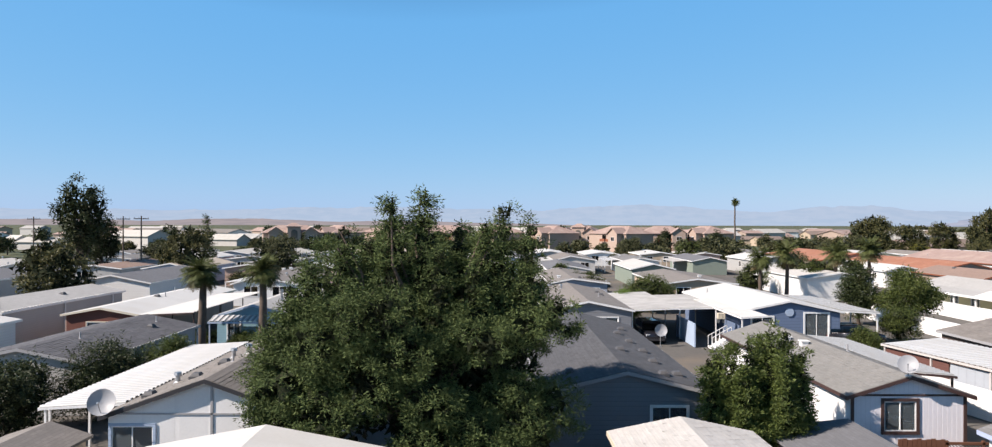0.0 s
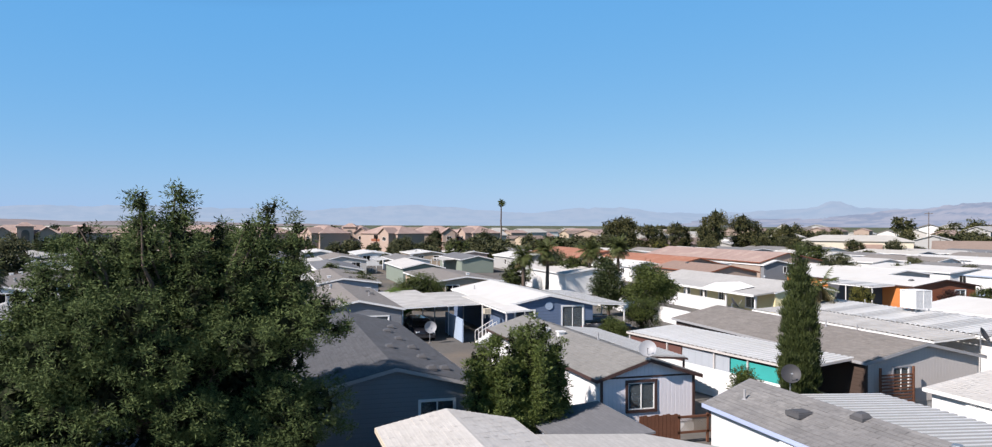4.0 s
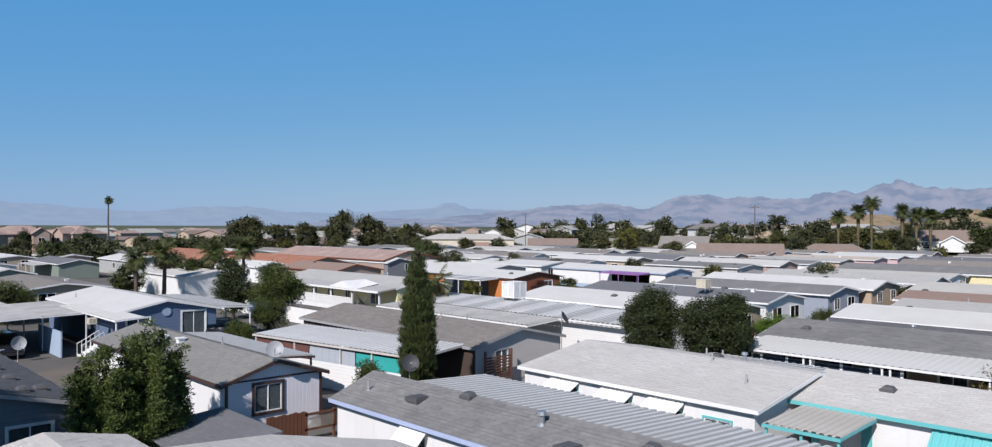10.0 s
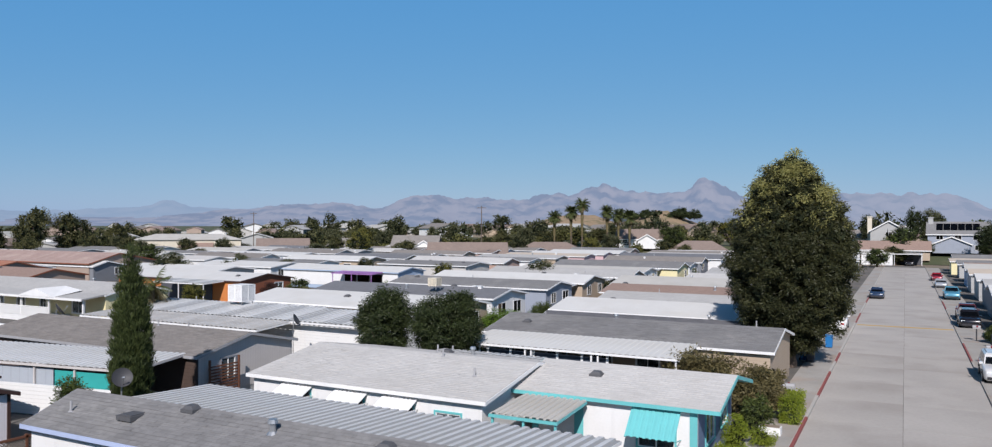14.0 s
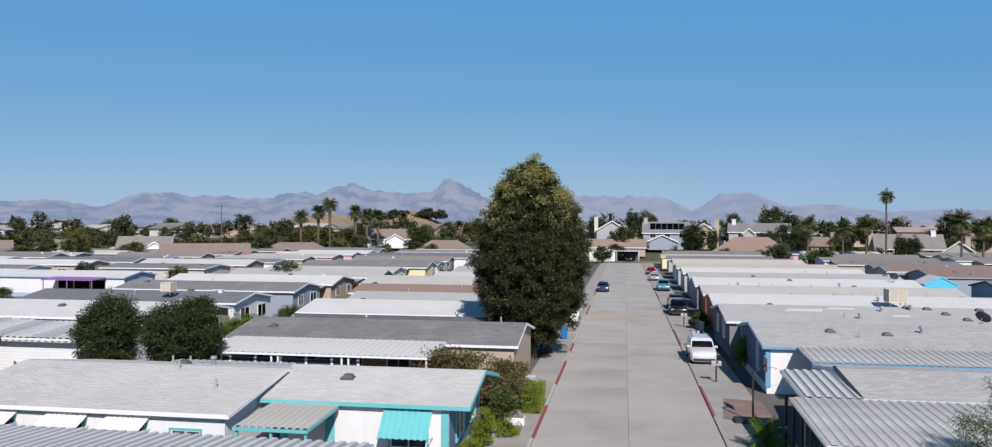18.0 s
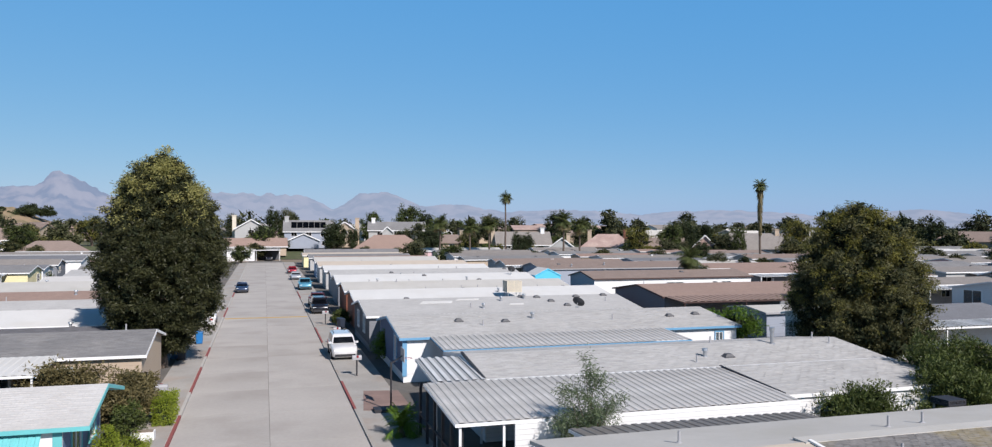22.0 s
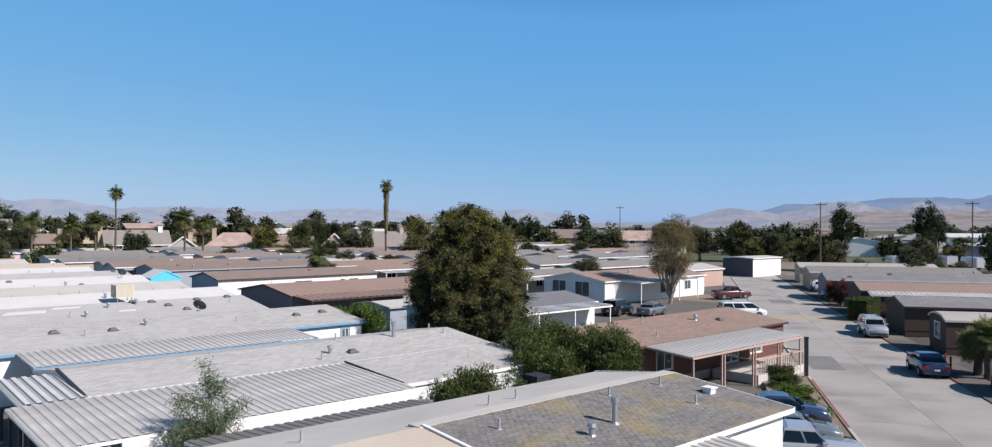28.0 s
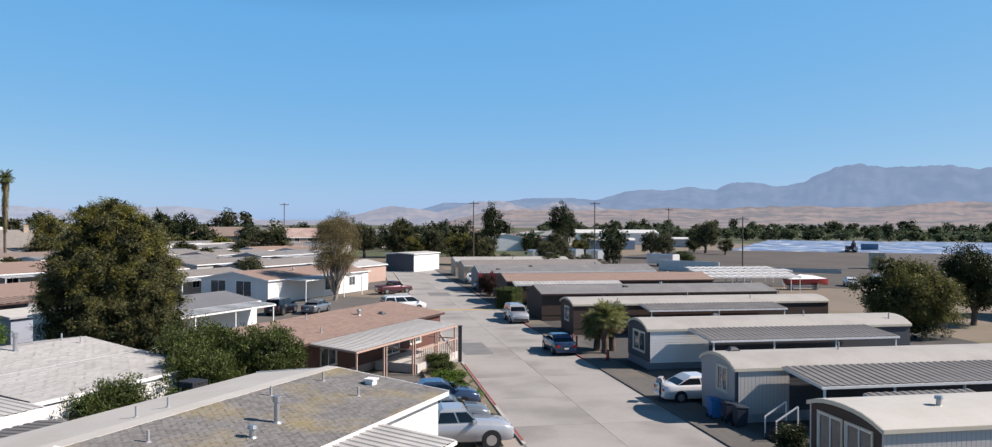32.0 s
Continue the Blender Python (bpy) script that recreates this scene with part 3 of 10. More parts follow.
def lay_shingles(ob, prof, xa, xb, mat, seed, row=0.2, tab=0.5):
    vs, fs = courses(prof, xa, xb, seed, row, tab)
    me = bpy.data.meshes.new("shingles")
    me.from_pydata(vs, [], fs)
    me.materials.append(M[mat])
    tagged(part("shingles", me, ob), kind="stuff")


def home(x0, x1, y0, y1, label, eave=2.85, ridge=3.6, roof="shingle_grey", wall="w_white", trim="white", profile=None, turn=0.0, over=0.25,
         ridge_y=0.0, end_over=0.25, holes=(), floor=0.55, skirt=None, wtrim=None, wthick=0.08, vents=0, seed=0, name="mobile_home",
         category="mobile home", group="", thick=0.12, walls=None, curtain=False, doors=()):
    """A long low home: x0..x1 and y0..y1 before it is turned about its middle. holes: (side, place along it, width, sill, height)."""
    cx, cy, L, W = (x0 + x1) / 2, (y0 + y1) / 2, x1 - x0, y1 - y0
    ob = thing(name, pose(cx, cy, 0, 0, 0, turn), label, category, group)
    prof = profile or gable(W / 2, eave, ridge, over, ridge_y)
    rng = random.Random(seed * 77 + int(abs(cx) * 13 + abs(cy) * 7))
    walls = walls or {}
    sides = {"s": (L, pose(0, -W / 2, 0, 0, 0, 0)), "n": (L, pose(0, W / 2, 0, 0, 0, 180)),
             "e": (W, pose(L / 2, 0, 0, 0, 0, 90)), "w": (W, pose(-L / 2, 0, 0, 0, 0, -90))}
    for key, (length, m) in sides.items():
        mine = [h[1:] for h in holes if h[0] == key]
        mine_d = [d[1:] for d in doors if d[0] == key]
        inner = length if key in "sn" else length - 0.2
        top = eave - 0.02
        sh = wall_shape(inner, floor, top, [*mine, *[(u, w, floor + 0.02, h) for u, w, h in mine_d]])
        if key in "ew":
            flip = 1 if key == "e" else -1
            poly = [(y * flip, z - 0.02) for y, z in prof if abs(y) < W / 2 - 0.05]
            pts = [(-inner / 2, top), *(sorted(poly)), (inner / 2, top)]
            n = len(pts)
            gb = Shape().add([(y, 0, z) for y, z in pts] + [(y, 0.1, z) for y, z in pts],
                             [tuple(range(n)), tuple(range(2 * n - 1, n - 1, -1))] + [(i + n, (i + 1) % n + n, (i + 1) % n, i) for i in range(n)])
            part("gable", gb.mesh("gable", walls.get(key, wall)), ob, "", m)
        w_ob = part("wall", sh.mesh("wall", walls.get(key, wall)), ob, "", m)
        for u, w, sill, h in mine:
            add_window(ob, m @ pose(u, 0, sill), w, h, wtrim or trim, wthick, True, curtain)
        for u, w, h in mine_d:
            d = Shape().box(-w / 2, w / 2, 0.03, 0.07, 0, h).box(-w / 2 + 0.12, w / 2 - 0.12, 0.02, 0.03, h * 0.55, h - 0.15)
            dr = part("door", d.mesh("door", wtrim or trim), ob, "", m @ pose(u, 0, floor + 0.02))
            part("handle", Shape().box(w / 2 - 0.14, w / 2 - 0.08, -0.02, 0.03, h * 0.45, h * 0.5).mesh("handle", "steel"), dr)
    # the skirting hides the piers; the floor shuts the inside off from the ground
    sk = Shape()
    e = 0.03
    sk.box(-L / 2 + e, L / 2 - e, -W / 2 + e, -W / 2 + e + 0.04, 0, floor).box(-L / 2 + e, L / 2 - e, W / 2 - e - 0.04, W / 2 - e, 0, floor)
    sk.box(-L / 2 + e, -L / 2 + e + 0.04, -W / 2 + e + 0.04, W / 2 - e - 0.04, 0, floor).box(L / 2 - e - 0.04, L / 2 - e, -W / 2 + e + 0.04, W / 2 - e - 0.04, 0, floor)
    part("skirting", sk.mesh("skirting", skirt or wall), ob)
    part("floor", Shape().box(-L / 2 + 0.1, L / 2 - 0.1, -W / 2 + 0.1, W / 2 - 0.1, floor - 0.05, floor).mesh("floor", "interior"), ob)
    # roof
    xa, xb = -L / 2 - end_over, L / 2 + end_over
    if len(prof) > 4:
        out = [*prof, *[(y, z - thick) for y, z in reversed(prof)]]
        part("roof", Shape().prism_x(out, xa, xb).mesh("roof", roof), ob)
    else:
        for (ya, za), (yb, zb) in zip(prof, prof[1:]):
            part("roof_slope", Shape().prism_x([(ya, za), (yb, zb), (yb, zb - thick), (ya, za - thick)], xa, xb).mesh("roof_slope", roof), ob)
        if roof.startswith("shingle") and math.hypot(cx, cy) < 66:
            lay_shingles(ob, prof, xa + 0.02, xb - 0.02, roof, int(abs(cx) * 10 + abs(cy)))
    # fascia along eaves and verges
    for sgn, (ye, ze) in ((-1, prof[0]), (1, prof[-1])):
        part("fascia", Shape().box(xa, xb, min(ye, ye + sgn * 0.03), max(ye, ye + sgn * 0.03), ze - 0.16, ze - 0.005).mesh("fascia", trim), ob)
    for sgn, xe in ((-1, xa), (1, xb)):
        out = [*[(y, z - 0.012) for y, z in prof], *[(y, z - 0.17) for y, z in reversed(prof)]]
        part("bargeboard", Shape().prism_x(out, min(xe, xe + sgn * 0.03), max(xe, xe + sgn * 0.03)).mesh("bargeboard", trim), ob)
    for _ in range(vents):
        u = rng.uniform(-L / 2 + 1, L / 2 - 1)
        y = rng.uniform(prof[0][0] * 0.75, prof[-1][0] * 0.75)
        roof_vent(ob, u, y, height_on(prof, y), rng.choice(("pipe", "low", "cap", "low", "pipe")))
    return ob


def height_on(prof, y):
    for (ya, za), (yb, zb) in zip(prof, prof[1:]):
        if ya <= y <= yb:
            return za + (zb - za) * (y - ya) / (yb - ya)
    return prof[0][1]


VENTS = {}


def roof_vent(parent, x, y, z, kind):
    if not VENTS:
        VENTS["pipe"] = Shape().tube((0, 0, -0.1), (0, 0, 0.38), 0.045).tube((0, 0, 0), (0, 0, 0.05), 0.12, 0.05).mesh("vent_pipe", "trim_grey")
        VENTS["low"] = Shape().box(-0.22, 0.22, -0.17, 0.17, -0.04, 0.05).add([(-0.2, -0.15, 0.05), (0.2, -0.15, 0.05), (0.2, 0.15, 0.05), (-0.2, 0.15, 0.05), (-0.12, -0.1, 0.13), (0.12, -0.1, 0.13), (0.12, 0.1, 0.15), (-0.12, 0.1, 0.15)],
                       [(4, 5, 6, 7), (0, 1, 5, 4), (1, 2, 6, 5), (2, 3, 7, 6), (3, 0, 4, 7)]).mesh("roof_vent", "vent")
        VENTS["cap"] = Shape().tube((0, 0, -0.1), (0, 0, 0.32), 0.1).tube((0, 0, 0.3), (0, 0, 0.42), 0.17, 0.14, 10).tube((0, 0, -0.05), (0, 0, 0.05), 0.2, 0.12, 10).mesh("vent_cap", "steel")
        VENTS["stack"] = Shape().tube((0, 0, -0.1), (0, 0, 0.75), 0.1, 0.1, 10).tube((0, 0, 0.72), (0, 0, 0.92), 0.15, 0.15, 10).tube((0, 0, -0.05), (0, 0, 0.06), 0.24, 0.13, 10).mesh("flue", "steel")
        VENTS["pale"] = Shape().box(-0.18, 0.18, -0.18, 0.18, -0.05, 0.2).box(-0.24, 0.24, -0.24, 0.24, 0.2, 0.26).mesh("roof_vent", "white")
        VENTS["skylight"] = Shape().box(-0.36, 0.36, -0.36, 0.36, -0.06, 0.1).box(-0.28, 0.28, -0.28, 0.28, 0.1, 0.13).mesh("skylight", "vent")
    big = 1.3 if kind == "low" else 1.0
    return part({"pipe": "vent_pipe", "low": "roof_vent", "cap": "vent_cap", "stack": "flue", "pale": "roof_vent", "skylight": "skylight"}[kind], VENTS[kind], parent, "", pose(x, y, z) @ Matrix.Scale(big, 4))


# ---- awnings and carports of ribbed panels ----
def awning(origin, along, out, drop, mat="metal_white", pitch=0.4, posts=(), post_z=0.0, trim="white", label="ribbed metal patio awning on thin posts", name="patio_awning",
           turn=0.0, rib=0.06, category="awning", back_posts=False):
    """A sloping roof of ribbed panels. origin: the back edge's first corner, along: its length in local x, out: its depth in local -y."""
    ob = thing(name, pose(*origin, 0, 0, turn), label, category)
    slope = math.hypot(out, drop)
    tilt = math.degrees(math.atan2(drop, out))
    n = max(2, round(along / pitch))
    w = along / n
    me = ribbed(w, slope, 0.0, 1, rib).mesh("panel", mat)
    tip = pose(0, 0, 0, tilt, 0, 0)
    if math.hypot(origin[0], origin[1]) < 62:
        for i in range(n):
            part("panel", me, ob, "", tip @ pose(i * w, 0, 0))
    else:
        part("panel", ribbed(along, slope, 0.0, n, rib).mesh("panel", mat), ob, "", tip)
    g = Shape().box(-0.02, along + 0.02, -out - 0.06, -out + 0.0, -drop - 0.13, -drop - 0.01)
    part("gutter", g.mesh("gutter", trim), ob)
    sb = Shape().beam((0, 0, -0.06), (0, -out, -drop - 0.06), 0.05, 0.1).mesh("side_beam", trim)
    for x in (0.0, along):
        part("side_beam", sb, ob, "", pose(x, 0, 0))
    z = origin[2]
    pm = Shape().box(-0.045, 0.045, -0.045, 0.045, post_z - z, -drop - 0.12).mesh("post", trim)
    for u in posts:
        part("post", pm, ob, "", pose(u, -out + 0.08, 0))
    if back_posts:
        pb = Shape().box(-0.045, 0.045, -0.045, 0.045, post_z - z, -0.05).mesh("post", trim)
        for u in posts:
            part("post", pb, ob, "", pose(u, -0.08, 0))
    return ob


def dish(x, y, z, yaw, tilt=35, size=0.45, mast=0.5, mat="dish", label="round satellite dish on a short mast"):
    ob = thing("satellite_dish", pose(x, y, z, 0, 0, yaw), label, "satellite dish")
    s = Shape()
    n, rings = 18, 5
    grid = []
    for j in range(rings + 1):
        r = size * j / rings
        grid.append([(r * math.cos(2 * math.pi * i / n), -0.35 * (r * r) / size, r * math.sin(2 * math.pi * i / n)) for i in range(n)])
    back = [[(a, b + 0.02, c) for a, b, c in ring] for ring in grid]
    s.loft(grid, False).loft(back[::-1], False)
    s.loft([grid[-1], back[-1]], False)
    bowl = part("bowl", s.mesh("bowl", mat, True), ob, "", pose(0, -0.12, mast, -tilt, 0, 0))
    part("arm", Shape().tube((0, -0.02, -size * 0.8), (0, -size * 1.15, -size * 0.25), 0.015).box(-0.04, 0.04, -size * 1.25, -size * 1.1, -size * 0.32, -size * 0.18).mesh("arm", "steel"), bowl)
    part("mast", Shape().tube((0, 0, -0.05), (0, 0, mast), 0.03).tube((0, 0, mast), (0, -0.12, mast), 0.03).box(-0.12, 0.12, -0.12, 0.12, -0.04, 0.02).mesh("mast", "steel"), ob)
    return ob


def cooler(x, y, z, w=1.0, h=0.95, mat="white", label="white louvred swamp cooler on the roof"):
    ob = thing("roof_cooler", pose(x, y, z), label, "air cooler")
    part("frame", Shape().box(-w / 2, w / 2, -w / 2, w / 2, 0.1, 0.2).box(-w / 2, w / 2, -w / 2, w / 2, h - 0.06, h)
         .box(-w / 2, -w / 2 + 0.07, -w / 2, -w / 2 + 0.07, 0.2, h - 0.06).box(w / 2 - 0.07, w / 2, -w / 2, -w / 2 + 0.07, 0.2, h - 0.06)
         .box(-w / 2, -w / 2 + 0.07, w / 2 - 0.07, w / 2, 0.2, h - 0.06).box(w / 2 - 0.07, w / 2, w / 2 - 0.07, w / 2, 0.2, h - 0.06).mesh("frame", mat), ob)
    part("core", Shape().box(-w / 2 + 0.05, w / 2 - 0.05, -w / 2 + 0.05, w / 2 - 0.05, 0.2, h - 0.06).mesh("core", "dish"), ob)
    n = 13
    sl = Shape().box(-w / 2 + 0.07, w / 2 - 0.07, 0.0, 0.06, 0, (h - 0.3) / n * 0.72).mesh("slat", mat)
    for side in range(4):
        for i in range(n):
            part("slat", sl, ob, "", pose(0, 0, 0, 0, 0, 90 * side) @ pose(0, -w / 2 + 0.01, 0.22 + i * (h - 0.3) / n))
        part("mullion", Shape().box(-0.03, 0.03, -w / 2 - 0.01, -w / 2 + 0.05, 0.2, h - 0.06).mesh("mullion", mat), ob, "", pose(0, 0, 0, 0, 0, 90 * side))
    st = Shape().box(-0.03, 0.03, -0.03, 0.03, -0.25, 0.1).mesh("leg", "steel")
    for a in (-1, 1):
        for b in (-1, 1):
            part("leg", st, ob, "", pose(a * w * 0.4, b * w * 0.4, 0))
    return ob

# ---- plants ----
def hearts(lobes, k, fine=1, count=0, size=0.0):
    """Twigs and inner leaves that fill a crown's lobes; near-black stands for their shade."""
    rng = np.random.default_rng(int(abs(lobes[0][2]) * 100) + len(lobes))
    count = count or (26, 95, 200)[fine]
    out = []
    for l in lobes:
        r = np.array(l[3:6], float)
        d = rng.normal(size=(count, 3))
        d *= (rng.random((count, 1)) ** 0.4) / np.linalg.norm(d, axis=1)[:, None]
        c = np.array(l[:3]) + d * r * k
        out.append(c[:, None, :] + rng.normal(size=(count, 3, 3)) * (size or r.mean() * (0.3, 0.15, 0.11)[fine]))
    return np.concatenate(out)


def leaf_mesh(name, centres, mat, size, slim=0.34, per=10, spread=0.35, droop=0.25, seed=1, up=0.0, heart=None):
    """Many leaves, each a slim triangle, in tufts about the given centres."""
    rng = np.random.default_rng(seed)
    c = np.repeat(np.asarray(centres, float), per, axis=0)
    n = len(c)
    d = rng.normal(size=(n, 3))
    d /= np.linalg.norm(d, axis=1)[:, None]
    base = c + d * (rng.random((n, 1)) ** 0.6) * spread
    d[:, 2] = d[:, 2] * 0.6 - droop + up
    d += rng.normal(size=(n, 3)) * 0.35
    d /= np.linalg.norm(d, axis=1)[:, None]
    side = np.cross(d, rng.normal(size=(n, 3)))
    side /= np.linalg.norm(side, axis=1)[:, None]
    ln = size * (0.65 + 0.7 * rng.random((n, 1)))
    w = ln * slim * 0.5
    nrm = np.cross(d, side)
    v = np.empty((n, 3, 3))
    v[:, 0] = base - side * w * 0.45
    v[:, 1] = base + d * ln * 0.4 + side * w * 1.25 + nrm * w * 0.3
    v[:, 2] = base + d * ln
    outer = n
    if heart is not None:
        v = np.concatenate([v, heart])
        n = len(v)
    me = bpy.data.meshes.new(name)
    me.vertices.add(n * 3)
    me.vertices.foreach_set("co", v.astype(np.float32).ravel())
    me.loops.add(n * 3)
    me.loops.foreach_set("vertex_index", np.arange(n * 3, dtype=np.int32))
    me.polygons.add(n)
    me.polygons.foreach_set("loop_start", np.arange(0, n * 3, 3, dtype=np.int32))
    me.update(calc_edges=True)
    me.validate()
    me.materials.append(M[mat])
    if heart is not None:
        me.materials.append(M["leaf_inner_shade"])
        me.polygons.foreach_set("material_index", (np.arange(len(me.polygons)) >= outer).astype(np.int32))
    return me


def lobes_points(lobes, count, seed, shell=0.45):
    """Tuft centres spread through ellipsoids (x, y, z, rx, ry, rz), thicker towards their skin, with lumps and gaps."""
    rng = np.random.default_rng(seed)
    lobes = np.asarray(lobes, float)
    vol = (lobes[:, 3] * lobes[:, 4] * lobes[:, 5]) ** 0.75
    pick = rng.choice(len(lobes), size=count, p=vol / vol.sum())
    d = rng.normal(size=(count, 3))
    d /= np.linalg.norm(d, axis=1)[:, None]
    r = shell + (1 - shell) * rng.random((count, 1)) ** 0.45
    # lumps in the outline
    k = rng.normal(size=(5, 3)) * 2.2
    lump = np.sin(d @ k.T + pick[:, None] * 1.7).sum(1, keepdims=True) * 0.045
    return lobes[pick, :3] + d * (r + lump) * lobes[pick, 3:]


def sprays(points, each, reach, seed, flat=0.55, gap=0.0):
    """Gathers tufts into sprays about the points, so that a crown shows clumps with dark gaps between."""
    rng = np.random.default_rng(seed + 5)
    d = rng.normal(size=(len(points) * each, 3)) * (1, 1, flat)
    d *= reach * (0.35 + 0.65 * rng.random((len(d), 1))) / np.maximum(np.linalg.norm(d, axis=1)[:, None], 1e-3)
    return np.repeat(points, each, axis=0) + d


def limb(shape, a, b, r0, r1, rng, steps=4, wander=0.12):
    a, b = Vector(a), Vector(b)
    last, lr = a, r0
    for i in range(1, steps + 1):
        f = i / steps
        p = a.lerp(b, f)
        if i < steps:
            p += Vector((rng.uniform(-1, 1), rng.uniform(-1, 1), rng.uniform(-0.5, 0.5))) * (b - a).length * wander
        r = r0 + (r1 - r0) * f
        shape.tube(last, p, lr, r, 7, False)
        last, lr = p, r


def tree(x, y, label, lobes, tufts, leaf="leaf_mid", size=0.25, per=10, spread=0.4, trunk=0.2, fork=1.6, bark="bark", droop=0.25, slim=0.34, seed=1, shell=0.45,
         name="tree", category="tree", group="", second=None, limbs=9, up=0.0, each=8, reach=0.55, heart=0.0, fine=1, core=()):
    """A tree at (x, y): lobes are about its foot. second: (material, share, lowest height) of other coloured tufts."""
    ob = thing(name, pose(x, y, 0), label, category, group)
    rng = random.Random(seed)
    t = Shape()
    top = max(l[2] for l in lobes)
    limb(t, (0, 0, -0.1), (rng.uniform(-0.2, 0.2), rng.uniform(-0.2, 0.2), fork), trunk * 1.25, trunk, rng, 3, 0.03)
    for i in range(limbs):
        l = lobes[i % len(lobes)]
        e = (l[0] + rng.uniform(-0.6, 0.6) * l[3], l[1] + rng.uniform(-0.6, 0.6) * l[4], l[2] + rng.uniform(-0.3, 0.6) * l[5])
        limb(t, (0, 0, fork * rng.uniform(0.75, 1.0)), e, trunk * 0.55, trunk * 0.1, rng, 5, 0.05)
    part("trunk", t.mesh("trunk", bark, True), ob)
    pts = lobes_points(lobes, max(4, tufts // each), seed, shell)
    pts = sprays(pts, each, reach, seed) if each > 1 else pts
    if second:
        m2, share, low = second
        r2 = np.random.default_rng(seed + 9)
        centre = np.mean(np.asarray(lobes)[:, :2], axis=0)
        skin = np.hypot(pts[:, 0] - centre[0], pts[:, 1] - centre[1])
        chance = share * (0.1 + 0.9 * (np.sin(pts[:, 0] * 1.4 + 1.0) * np.sin(pts[:, 1] * 1.5 + 0.4) * np.sin(pts[:, 2] * 1.7) > 0.06)) * np.clip((pts[:, 2] - low) / max(0.1, (top - low)), 0, 1)
        isit = r2.random(len(pts)) < chance
        if isit.any():
            part("blossom", leaf_mesh("blossom", pts[isit] * np.array([1.03, 1.03, 1.01]), m2, size, slim, per, spread, droop, seed + 3, up), ob, "pale blossom among the leaves")
        pts = pts[~isit]
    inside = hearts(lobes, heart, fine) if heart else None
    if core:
        # branchwork in the middle of the crown, shade-dark and dense to block the sun
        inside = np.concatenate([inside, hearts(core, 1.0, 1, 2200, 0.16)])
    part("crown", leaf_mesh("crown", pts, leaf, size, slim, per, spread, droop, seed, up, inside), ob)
    return ob


def bush(x, y, label, rx, ry, h, tufts, leaf="leaf_mid", size=0.15, per=9, seed=1, name="bush", lumps=5, group="", z=0.0, droop=0.1, shell=0.4, category="bush"):
    rng = random.Random(seed)
    lobes = [(0, 0, h * 0.5, rx, ry, h * 0.5)]
    for _ in range(lumps):
        lobes.append((rng.uniform(-0.6, 0.6) * rx, rng.uniform(-0.6, 0.6) * ry, h * rng.uniform(0.4, 0.75), rx * rng.uniform(0.3, 0.5), ry * rng.uniform(0.3, 0.5), h * rng.uniform(0.22, 0.35)))
    ob = thing(name, pose(x, y, z), label, category, group)
    t = Shape()
    for i in range(5):
        l = lobes[i % len(lobes)]
        limb(t, (0, 0, -0.05), (l[0] * 0.8, l[1] * 0.8, l[2]), 0.05, 0.012, rng, 3, 0.06)
    part("stem", t.mesh("stem", "bark"), ob)
    pts = sprays(lobes_points(lobes, max(4, tufts // 6), seed, shell), 6, min(rx, h) * 0.2, seed)
    pts[:, 2] = np.maximum(pts[:, 2], 0.08)
    part("foliage", leaf_mesh("foliage", pts, leaf, size, 0.4, per, size * 1.1, droop, seed, 0.0, hearts([l for l in lobes if l[2] - l[5] * 0.75 > -0.05], 0.7, 2)), ob)
    return ob


def hedge(x0, x1, y0, y1, h, label, leaf="leaf_bright", seed=1, size=0.1, dens=130, z=0.0, name="hedge"):
    """A clipped block of leaves."""
    rng = np.random.default_rng(seed)
    lx, ly = x1 - x0, y1 - y0
    n = int(dens * (lx * ly + 2 * h * (lx + ly)))
    p = rng.random((n, 3)) * (lx, ly, h) - (lx / 2, ly / 2, 0)
    f = rng.integers(0, 5, n)
    for i, (ax, val) in enumerate(((0, -lx / 2), (0, lx / 2), (1, -ly / 2), (1, ly / 2), (2, h))):
        p[f == i, ax] = val - np.sign(val) * rng.random((f == i).sum()) * 0.12
    ob = thing(name, pose((x0 + x1) / 2, (y0 + y1) / 2, z), label, "hedge")
    part("stem", Shape().box(-lx / 2 + 0.15, lx / 2 - 0.15, -ly / 2 + 0.15, ly / 2 - 0.15, 0.0, h - 0.15).mesh("stem", "leaf_dark"), ob, "dense dark inner branches")
    part("foliage", leaf_mesh("foliage", p, leaf, size, 0.5, 4, 0.08, 0.0, seed), ob)
    return ob


